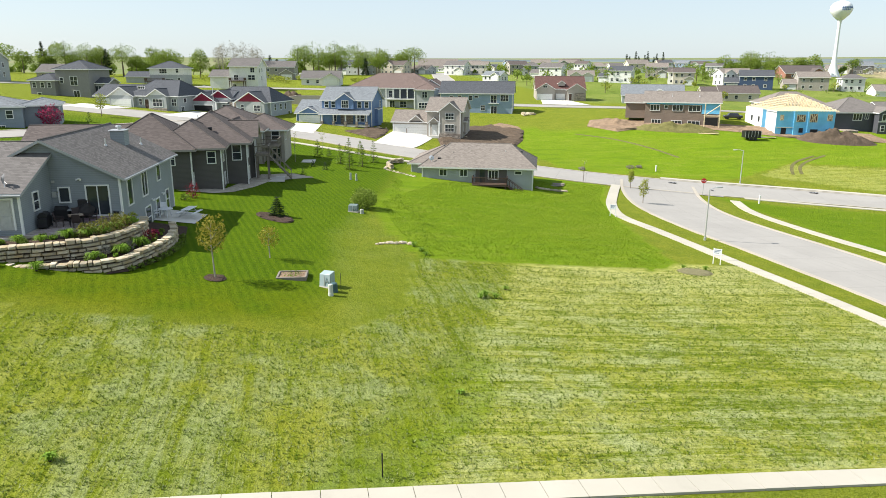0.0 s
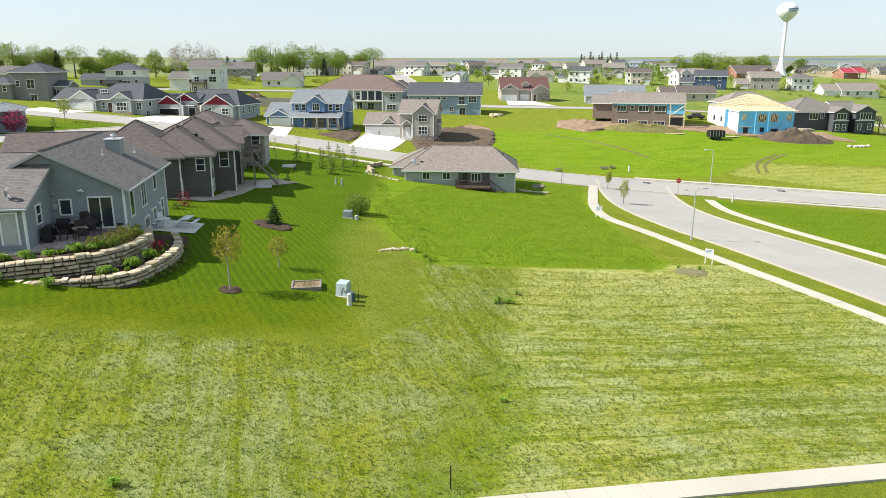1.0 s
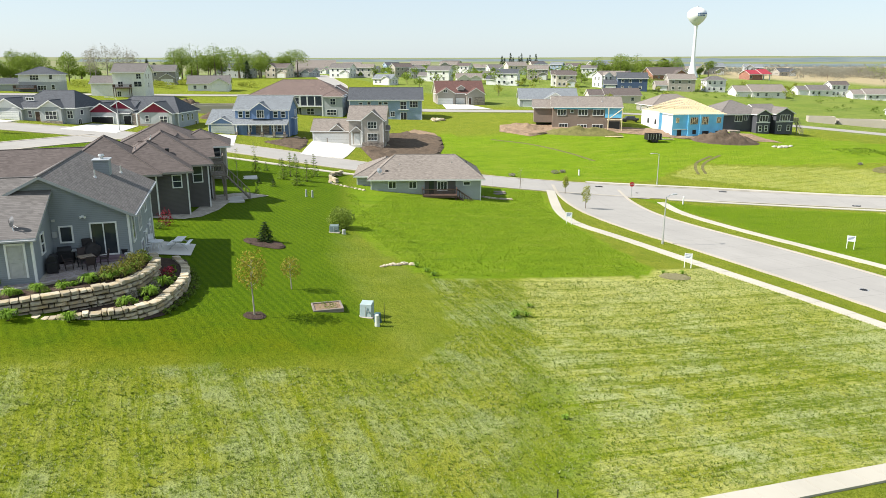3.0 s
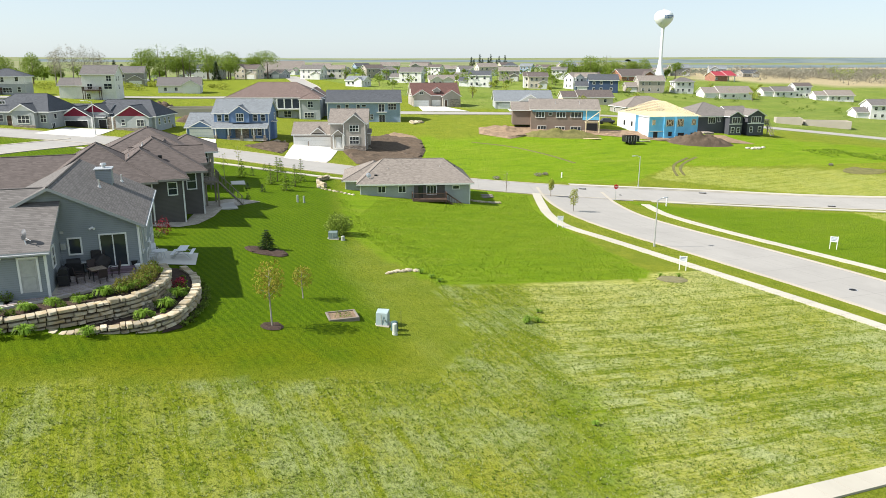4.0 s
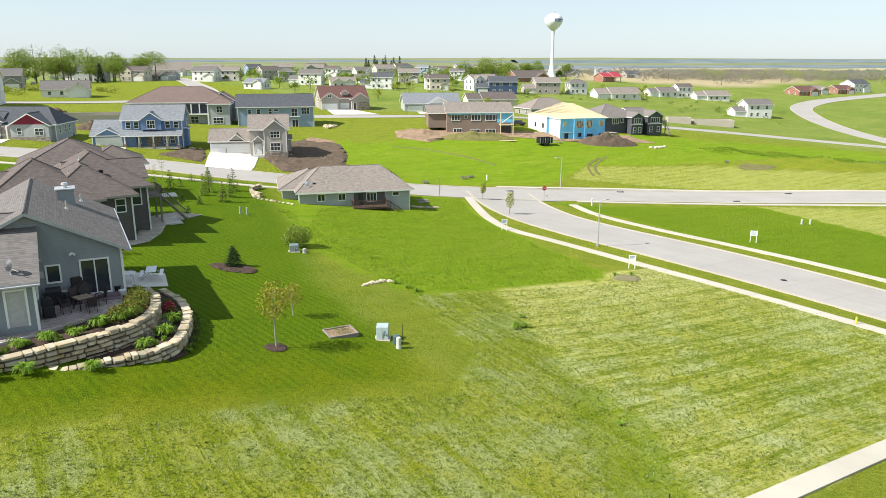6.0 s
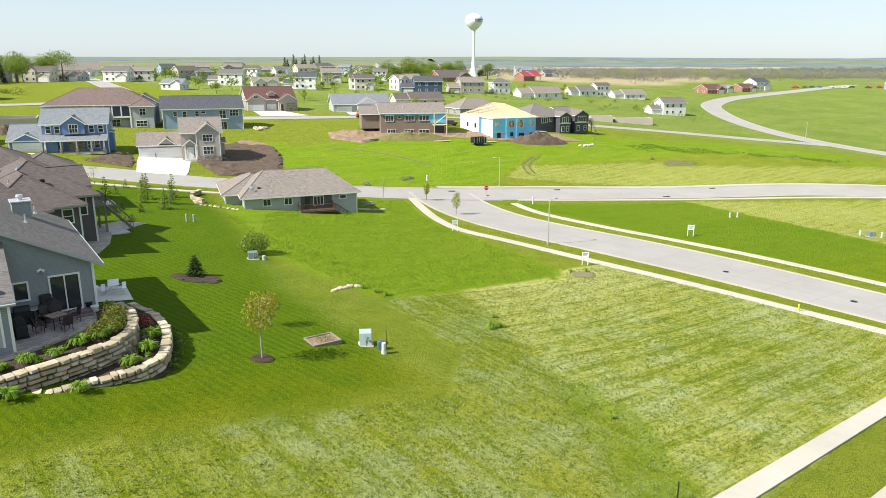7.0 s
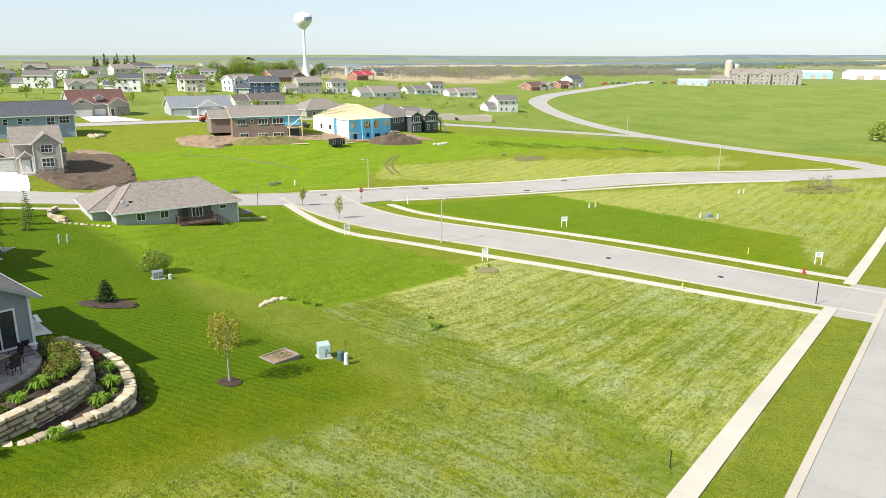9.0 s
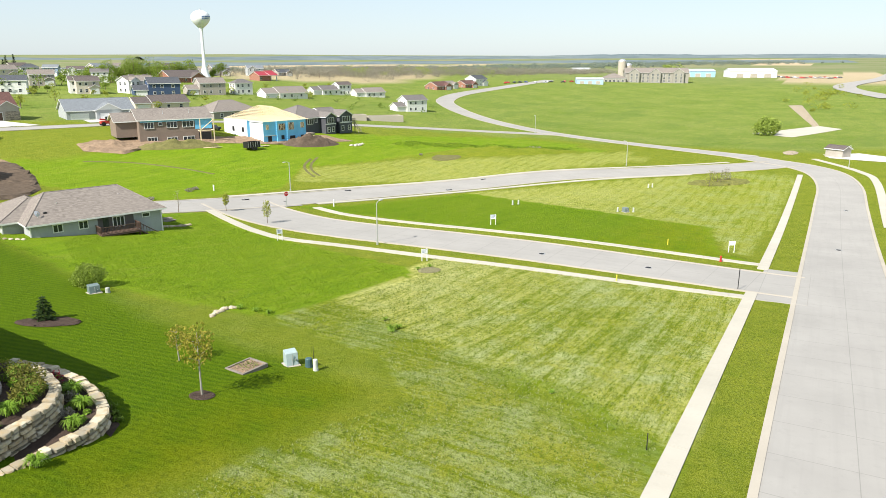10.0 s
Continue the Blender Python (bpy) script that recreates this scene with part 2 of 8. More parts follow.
    # blades and thatch
    near = k.math("MULTIPLY", k.math("SUBTRACT", 1.0, far), k.math("SUBTRACT", 1.0, k.math("MULTIPLY", lush, 0.3)))
    col = k.mix(k.math("MULTIPLY", k.math("MULTIPLY", k.ramp(n2, 0.5, 0.68), 0.6), near), col, (0.04, 0.075, 0.004))
    col = k.mix(k.math("MULTIPLY", k.math("MULTIPLY", k.ramp(n3, 0.5, 0.64), 0.7), near), col, (0.028, 0.055, 0.004))
    col = k.mix(k.math("MULTIPLY", k.math("MULTIPLY", k.ramp(n3, 0.5, 0.34), 0.42), k.math("MULTIPLY", near, k.math("SUBTRACT", 1.0, k.math("MULTIPLY", lawn, 0.88)))), col, (0.3, 0.335, 0.1))
    h = k.math("ADD", k.math("MULTIPLY", n3, 0.5), n2)
    k.bump(k.math("ADD", h, k.math("MULTIPLY", rows, k.math("MULTIPLY", pale, 0.9))), 0.9, 0.2)
    k.b.inputs["Specular IOR Level"].default_value = 0.04
    return k.done(col)


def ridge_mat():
    """Woods seen from miles off: mottled blue-green, with distance haze put into the colour."""
    k = Nodes("hazed_ridge", 1.0, 0.05)
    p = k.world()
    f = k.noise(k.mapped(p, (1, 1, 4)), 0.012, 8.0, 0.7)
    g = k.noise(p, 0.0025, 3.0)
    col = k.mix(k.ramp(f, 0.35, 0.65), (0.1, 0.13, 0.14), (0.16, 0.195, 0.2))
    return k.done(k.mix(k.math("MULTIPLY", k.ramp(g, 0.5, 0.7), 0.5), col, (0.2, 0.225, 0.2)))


def glass_mat():
    k = Nodes("window_glass", 0.06, 0.6)
    f = k.noise(k.coord(), 0.7, 2.0)
    return k.done(k.mix(f, (0.012, 0.016, 0.02), (0.05, 0.06, 0.07)))


GRASS = ground_mat()
GLASS = glass_mat()
RIDGE_HAZED = ridge_mat()
WHITE = plain("white_trim", (0.74, 0.74, 0.72), 0.5, 0.4, vary=0.06)
ROAD = concrete("road_concrete", (0.32, 0.305, 0.283), joint=4.6)
KERB = concrete("kerb_concrete", (0.4, 0.36, 0.3))
WALK = concrete("walk_concrete", (0.44, 0.41, 0.345))
DRIVE = concrete("drive_concrete", (0.56, 0.54, 0.5))
STONE = stone_mat("limestone", (0.46, 0.41, 0.31), 0.45)
MULCH = soil("mulch", (0.085, 0.06, 0.048), 3.0)
DIRT = soil("bare_dirt", (0.12, 0.09, 0.066))
CLAY = soil("pale_dirt", (0.28, 0.2, 0.135))
BARK = bark()
PALEBARK = bark("pale_bark", (0.32, 0.29, 0.25))
METAL = plain("galvanised_metal", (0.55, 0.56, 0.57), 0.4, 0.5, 0.6, 0.08)
BLACK = plain("black_metal", (0.02, 0.02, 0.022), 0.5, 0.4, 0.2)
WOOD = plain("new_timber", (0.7, 0.58, 0.38), 0.8, 0.2, vary=0.2)
GREYWOOD = plain("weathered_timber", (0.22, 0.19, 0.16), 0.85, 0.2, vary=0.25)
DARKWOOD = plain("stained_timber", (0.1, 0.065, 0.05), 0.8, 0.2, vary=0.25)
LEAF = leaves("leaf_green", (0.12, 0.19, 0.022), (0.2, 0.28, 0.04))
LEAF_YELLOW = leaves("leaf_spring", (0.26, 0.3, 0.035), (0.36, 0.38, 0.06))
LEAF_DARK = leaves("leaf_conifer", (0.03, 0.06, 0.016), (0.06, 0.1, 0.025))
LEAF_BRONZE = leaves("leaf_bronze", (0.25, 0.225, 0.025), (0.37, 0.33, 0.05))
LEAF_RED = leaves("leaf_red", (0.17, 0.015, 0.025), (0.3, 0.03, 0.05))
LEAF_PINK = leaves("blossom_pink", (0.3, 0.03, 0.09), (0.42, 0.06, 0.14))
LEAF_LILY = leaves("leaf_lily", (0.17, 0.3, 0.025), (0.27, 0.42, 0.05))
LEAF_GREY = leaves("twig_grey", (0.27, 0.25, 0.19), (0.38, 0.35, 0.28))
# far woods: leaf colours paled and greyed to paint in distance haze
WOODS_HAZED = leaves("leaf_woods_hazed", (0.19, 0.235, 0.19), (0.26, 0.3, 0.24))
WOODS_BROWN_HAZED = leaves("leaf_woods_bare_hazed", (0.25, 0.235, 0.18), (0.34, 0.32, 0.25))
LEAF_WOOD = leaves("leaf_broad", (0.17, 0.245, 0.03), (0.28, 0.36, 0.06))
LEAF_SPRING = leaves("leaf_new_green", (0.25, 0.33, 0.05), (0.34, 0.42, 0.09))


# ---- mesh helpers ----
def mesh_ob(name, verts, faces, mats, parent=None, idx=None, label="", smooth=False):
    me = bpy.data.meshes.new(name)
    me.from_pydata([tuple(v) for v in verts], [], faces)
    for m in mats if isinstance(mats, (list, tuple)) else [mats]:
        me.materials.append(m)
    if idx is not None:
        me.polygons.foreach_set("material_index", idx)
    if smooth:
        me.polygons.foreach_set("use_smooth", [True] * len(me.polygons))
    me.update()
    ob = new(name, me)
    ob.parent = parent
    if label:
        ob["label"] = label
    return ob


def part(name, bm, material, parent, label=""):
    me = bpy.data.meshes.new(name)
    bmesh.ops.recalc_face_normals(bm, faces=bm.faces)
    bm.to_mesh(me)
    bm.free()
    for m in material if isinstance(material, (list, tuple)) else [material]:
        me.materials.append(m)
    ob = new(name, me)
    ob.parent = parent
    if label:
        ob["label"] = label
    return ob


def box(bm, x0, x1, y0, y1, z0, z1, bevel=0.0, mat=0):
    r = bmesh.ops.create_cube(bm, size=1.0)
    vs = r["verts"]
    for v in vs:
        v.co = Vector((x0 if v.co.x < 0 else x1, y0 if v.co.y < 0 else y1, z0 if v.co.z < 0 else z1))
    fs = {f for v in vs for f in v.link_faces}
    for f in fs:
        f.material_index = mat
    if bevel:
        es = list({e for f in fs for e in f.edges})
        bmesh.ops.bevel(bm, geom=es, offset=bevel, segments=1, affect="EDGES")
    return vs


def tube(bm, p, q, r0, r1, seg=8, mat=0):
    """A tapered round bar from p to q."""
    p, q = Vector(p), Vector(q)
    d = (q - p)
    m = Matrix.Translation((p + q) / 2) @ d.to_track_quat("Z", "Y").to_matrix().to_4x4()
    r = bmesh.ops.create_cone(bm, cap_ends=True, segments=seg, radius1=r0, radius2=r1, depth=d.length, matrix=m)
    for f in {f for v in r["verts"] for f in v.link_faces}:
        f.material_index = mat


def ball(bm, c, r, sub=2, squash=1.0, rough=0.0, seed=0):
    res = bmesh.ops.create_icosphere(bm, subdivisions=sub, radius=1.0)
    for v in res["verts"]:
        d = 1 + rough * noise.noise(v.co * 1.7 + Vector((seed * 3.1, seed, 0)))
        v.co = Vector(c) + Vector((v.co.x * r * d, v.co.y * r * d, v.co.z * r * d * squash))


def thing(name, label, category, x, y, z, yaw=0.0, group="", kind=""):
    e = new(name)
    e.matrix_world = pose(x, y, z, 0, 0, yaw)
    e.empty_display_size = 0.3
    return tagged(e, label, category, group, kind)


# ---- the lie of the land ----
HX, HY = (-45, -10, 25, 60, 100, 150), (20, 60, 100, 145)
HILLS = (-0.9, 0.1, -1.7, -0.3, -1.0, 1.5, 0.0, -0.5, -0.0, -3.3, -0.6, -1.3, -2.5, 1.4, -2.5, -1.2, -2.9, -0.6, -4.0, 2.8, -2.4, -0.1, 0.1, 0.2)
WIDE = ((-21, 48.5, 7.5, 0.75), (-40, 230, 110, -4.2), (110, 240, 110, 0.4), (300, 300, 140, 4.7), (260, 90, 100, -6.4), (450, 120, 160, -5.9), (-250, 200, 200, 20.7), (550, 480, 200, 10.1), (100, 500, 200, 9.2), (260, 570, 120, 3.0))


def land(x, y):
    """Height of the ground."""
    x, y = np.asarray(x, float), np.asarray(y, float)
    z = np.full(np.broadcast(x, y).shape, -2.7)
    for i, cx in enumerate(HX):
        for j, cy in enumerate(HY):
            z = z + HILLS[i * 4 + j] * np.exp(-((x - cx) ** 2 + (y - cy) ** 2) / 2048.0)
    for cx, cy, s, h in WIDE:
        z = z + h * np.exp(-((x - cx) ** 2 + (y - cy) ** 2) / (2.0 * s * s))
    d = np.maximum(np.hypot(x, y) - 450, 0)
    return z + 0.016 * d * d / (d + 250)


def gz(x, y):
    return float(land(x, y))


def inside(px, py, poly):
    """Which points lie in a polygon."""
    r = np.zeros(px.shape, bool)
    n = len(poly)
    for i in range(n):
        (ax, ay), (bx, by) = poly[i], poly[(i + 1) % n]
        hitx = (ay > py) != (by > py)
        if ay != by:
            r ^= hitx & (px < (bx - ax) * (py - ay) / (by - ay) + ax)
    return r


def axis(lo, hi, step, out_lo, out_hi):
    a = list(np.arange(lo, hi + step / 2, step))
    s, v = step, lo
    left = []
    while v > out_lo:
        s *= 1.12
        v -= s
        left.append(v)
    s, v = step, hi
    right = []
    while v < out_hi:
        s *= 1.12
        v += s
        right.append(v)
    return np.array(left[::-1] + a + right)


def soften(v, rows, cols, times):
    """Blur a zone weight so that its edge runs out gradually."""
    g = v.reshape(rows, cols)
    for _ in range(times):
        g = (g + np.roll(g, 1, 0) + np.roll(g, -1, 0) + np.roll(g, 1, 1) + np.roll(g, -1, 1)) / 5.0
    return g.reshape(-1)


def make_ground():
    xs, ys = axis(-30, 95, 0.9, -3300, 3300), axis(14, 125, 0.9, -900, 3300)
    X, Y = np.meshgrid(xs, ys)
    px, py = X.ravel(), Y.ravel()
    rough = np.array([noise.noise(Vector((a * 0.8, b * 0.8, 0))) for a, b in zip(px, py)])
    Z = land(px, py) + 0.05 * rough
    W = len(xs)
    faces = [(j * W + i, j * W + i + 1, (j + 1) * W + i + 1, (j + 1) * W + i) for j in range(len(ys) - 1) for i in range(W - 1)]
    ob = mesh_ob("ground", np.column_stack([px, py, Z]), faces, GRASS, smooth=True)
    wob = 0.7 * rough + 1.2 * np.sin(px * 0.13 + 1) + 0.8 * np.sin(py * 0.21)
    qx, qy = px + 0.25 * wob, py + 0.25 * wob
    d = np.hypot(px, py)
    pale = inside(qx, qy, [(41.0, 22), (41.5, 44), (39.5, 57), (33, 56.5), (30, 54), (9, 55), (6.5, 43), (1, 37), (-5, 39), (-16, 40), (-40, 43), (-60, 22)])
    lot = inside(qx, qy, [(95, 80), (165, 34), (160, 23), (66, 24), (67, 27), (87, 32), (89, 55)])
    paleish = inside(qx, qy, [(80, 112), (91, 119), (120, 109), (131, 100), (180, 70), (169, 60), (120, 82)])
    lush = inside(qx, qy, [(9, 55), (30, 54), (33, 57), (37, 78), (41, 90), (47, 103), (20, 112), (14, 100), (8, 78), (7.5, 71), (8, 63)])
    lush |= inside(qx, qy, [(62, 97), (68, 90), (95, 79), (89, 55), (87, 32), (66, 28), (62, 24), (60, 60)])
    lush |= inside(qx, qy, [(45, 116), (72, 109), (92, 120), (125, 110), (160, 95), (180, 72), (200, 110), (120, 150), (40, 160)])
    wedge = inside(qx, qy, [(-1.5, 22), (3.5, 22), (9, 30), (10.5, 36), (7.5, 36), (4, 30)])
    strip = inside(qx, qy, [(2, 37), (6.5, 43), (9, 55), (8, 63), (7.5, 71), (5, 71), (2, 60)])
    lawn = inside(qx, qy, [(-70, 43), (-16, 41), (-6, 40), (1.5, 40), (3, 60), (7, 71), (8, 78), (14, 100), (18, 116), (-30, 150), (-80, 150)])
    field = (d > 230) & (px > 90) | (d > 420)
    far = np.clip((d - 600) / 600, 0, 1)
    tan = inside(px, py, [(330, 370), (345, 330), (420, 300), (520, 330), (700, 430), (800, 700), (420, 560)])
    tan |= inside(px, py, [(760, 60), (1000, 90), (1100, -30), (760, -60)])
    tan |= inside(px, py, [(900, 700), (1500, 700), (1300, 1200), (800, 1000)])
    tan |= inside(px, py, [(1500, 150), (2300, 300), (2400, 150), (1600, 60)])
    left = pale & (px < 3.5 + (py - 22) * 0.42)
    pale = pale * (1.0 - 0.42 * left)
    lawn = np.maximum(lawn * 1.0, 0.55 * left)
    wedge_lot = inside(qx, qy, [(62, 97), (68, 90), (95, 79), (89, 55), (87, 32), (66, 28), (62, 24), (60, 60)])
    lawn = soften(np.maximum(np.maximum(lawn * 1.0, strip * 0.18), wedge_lot * 0.6), len(ys), W, 3)
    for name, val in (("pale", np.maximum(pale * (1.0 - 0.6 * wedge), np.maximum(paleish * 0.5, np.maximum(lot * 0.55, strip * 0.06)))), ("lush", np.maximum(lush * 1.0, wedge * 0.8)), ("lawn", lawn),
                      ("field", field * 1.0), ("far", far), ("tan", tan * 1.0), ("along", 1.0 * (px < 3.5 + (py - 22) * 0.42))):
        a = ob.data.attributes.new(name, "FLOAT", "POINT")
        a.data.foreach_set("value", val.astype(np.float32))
    tagged(ob, "rolling grass ground with mown lawns, a pale hay-strewn field and uncut lots", "ground", kind="structure")
    return ob


make_ground()


def smooth_line(pts, step=2.0):
    """A smooth line through plan points, walked in even steps."""
    P = np.array(pts, float)
    Q = np.vstack([2 * P[0] - P[1], P, 2 * P[-1] - P[-2]])
    out = []
    for i in range(1, len(Q) - 2):
        n = max(2, int(np.hypot(*(Q[i + 1] - Q[i])) / step))
        for k in range(n):
            t = k / n
            out.append(0.5 * (2 * Q[i] + (Q[i + 1] - Q[i - 1]) * t + (2 * Q[i - 1] - 5 * Q[i] + 4 * Q[i + 1] - Q[i + 2]) * t * t
                              + (3 * Q[i] - Q[i - 1] - 3 * Q[i + 1] + Q[i + 2]) * t ** 3))
    out.append(P[-1])
    return np.array(out)


def sides(line):
    d = np.gradient(line, axis=0)
    d /= np.linalg.norm(d, axis=1)[:, None]
    return np.column_stack([-d[:, 1], d[:, 0]])


def strip(name, line, a, b, rise, material, label, category, parent=None, thick=0.12, cross=4, kind="structure"):
    """A strip along a line from a to b metres to its left, lying on the land, with its own thickness."""
    nrm = sides(line)
    run = np.concatenate([[0], np.cumsum(np.hypot(*np.diff(line, axis=0).T))])
    offs = np.linspace(a, b, cross + 1)
    V, UV = [], []
    for p, n, u in zip(line, nrm, run):
        for o in offs:
            q = p + n * o
            V.append((q[0], q[1], gz(*q) + rise))
            UV.append((u, o - (a + b) / 2))
    W = cross + 1
    n0 = len(V)
    F = [(i * W + j, i * W + j + 1, (i + 1) * W + j + 1, (i + 1) * W + j) for i in range(len(line) - 1) for j in range(cross)]
    for i in range(len(line)):
        for j in (0, cross):
            x, y, z = V[i * W + j]
            V.append((x, y, z - thick))
            UV.append(UV[i * W + j])
    for i in range(len(line) - 1):
        F.append((i * W, (i + 1) * W, n0 + 2 * i + 2, n0 + 2 * i))
        F.append(((i + 1) * W + cross, i * W + cross, n0 + 2 * i + 1, n0 + 2 * i + 3))
    if b < a:
        F = [f[::-1] for f in F]
    F = [f[::-1] for f in F]
    ob = mesh_ob(name, V, F, material, parent)
    uv = ob.data.uv_layers.new(name="UVMap")
    vi = np.empty(len(ob.data.loops), int)
    ob.data.loops.foreach_get("vertex_index", vi)
    uv.data.foreach_set("uv", np.array(UV)[vi].ravel())
    if label:
        tagged(ob, label, category, kind=kind)
    return ob


def patch(name, poly, rise, material, label, category, kind="structure", step=1.0, bumpy=0.0, seed=0.0, parent=None):
    """A flat patch with a rounded outline, lying on the land."""
    P = np.array(poly, float)
    xs = np.arange(P[:, 0].min(), P[:, 0].max() + step, step)
    ys = np.arange(P[:, 1].min(), P[:, 1].max() + step, step)
    bm = bmesh.new()
    vs = [bm.verts.new((x, y, 0)) for x, y in poly]
    f = bm.faces.new(vs)
    for x in xs[1:-1]:
        bmesh.ops.bisect_plane(bm, geom=bm.verts[:] + bm.edges[:] + bm.faces[:], plane_co=(x, 0, 0), plane_no=(1, 0, 0))
    for y in ys[1:-1]:
        bmesh.ops.bisect_plane(bm, geom=bm.verts[:] + bm.edges[:] + bm.faces[:], plane_co=(0, y, 0), plane_no=(0, 1, 0))
    for v in bm.verts:
        edge = v.is_boundary
        lift = 0.0 if edge else bumpy * (0.5 + noise.noise(Vector((v.co.x * 0.6, v.co.y * 0.6, seed))))
        v.co.z = gz(v.co.x, v.co.y) + (rise if not edge else rise * 0.6) + max(lift, -0.02)
    ob = part(name, bm, material, parent)
    if ob.data.polygons[0].normal.z < 0:
        ob.data.flip_normals()
    if label:
        tagged(ob, label, category, kind=kind)
    return ob


def blob(cx, cy, rx, ry, n=28, wob=0.12, seed=0.0, yaw=0.0):
    out = []
    for i in range(n):
        a = 2 * math.pi * i / n
        k = 1 + wob * noise.noise(Vector((math.cos(a) * 1.5 + seed, math.sin(a) * 1.5, seed)))
        x, y = rx * k * math.cos(a), ry * k * math.sin(a)
        out.append((cx + x * math.cos(yaw) - y * math.sin(yaw), cy + x * math.sin(yaw) + y * math.cos(yaw)))
    return out


# ---- roads, kerbs and walks ----
def road(name, pts, half, label, kerb=True, step=2.0, rise=0.05):
    line = smooth_line(pts, step)
    ob = strip(name, line, -half, half, rise, ROAD, label, "road", cross=6)
    if kerb:
        for s in (-1, 1):
            strip("kerb", line, s * half, s * (half + 0.45), rise + 0.06, KERB, "", "", ob, cross=1)
    return line


road("road_main", [(-160, 13.8), (-60, 13.8), (0, 13.8), (60, 13.7), (120, 13.5), (150, 13.6), (170, 16.5), (182, 23), (190, 32), (197, 39.5)], 4.25,
            "pale concrete residential road with sawn joints and low kerbs")
road("road_side", [(50.0, 18.0), (50.8, 30), (50.7, 45), (49.5, 62), (48.6, 74), (49.3, 85), (52.6, 96), (57, 106)], 5.4,
            "pale concrete side street curving past the empty lots")
road("road_cross", [(-75, 172), (-45, 163), (-15, 151), (5, 137), (20, 123.5), (42, 111), (62, 103), (85, 94.5), (107, 83), (125, 72.5), (145, 56), (160, 46), (176, 34), (186, 27)], 5.0,
             "pale concrete cross street running past the houses")
road("road_far", [(196, 37), (205, 55), (222, 88), (240, 122), (266, 158), (300, 191), (335, 213), (400, 232), (520, 250), (640, 262)], 4.6,
               "pale concrete road winding away between green fields", step=4.0, rise=0.1)
road("road_spur", [(232, 108), (215, 125), (190, 148), (160, 168), (130, 182), (95, 193), (60, 205), (30, 215)], 3.6,
            "narrow concrete street in front of the unfinished houses", step=4.0, rise=0.08)
road("road_west", [(-75, 172), (-95, 195), (-90, 225), (-60, 245), (-20, 262), (30, 268), (60, 300), (75, 380), (90, 470)], 4.0, "pale concrete street behind the far houses", step=4.0, rise=0.1)
for _pts, _h in (([(-47, 118), (-38, 128), (-30, 138), (-19, 150)], 3.4),):
    road("road_branch", _pts, _h, "short concrete side street leading to a house")


def walkway(name, pts, half, label, slab=1.55):
    """A walk of separate concrete slabs with open joints."""
    e = tagged(new(name), label, "pavement", kind="structure")
    line = smooth_line(pts, slab)
    nrm = sides(line)
    for i in range(len(line) - 1):
        p, q, n, m = line[i], line[i + 1], nrm[i], nrm[i + 1]
        d = (q - p) / np.hypot(*(q - p)) * 0.012
        top = [p + d - n * half, q - d - m * half, q - d + m * half, p + d + n * half]
        rz = 0.10 + 0.012 * random.random()
        V = [(c[0], c[1], gz(*c) + rz) for c in top] + [(c[0], c[1], gz(*c) - 0.1) for c in top]
        mesh_ob("slab", V, [(0, 1, 2, 3), (1, 0, 4, 5), (2, 1, 5, 6), (3, 2, 6, 7), (0, 3, 7, 4)], WALK, e)
    return e


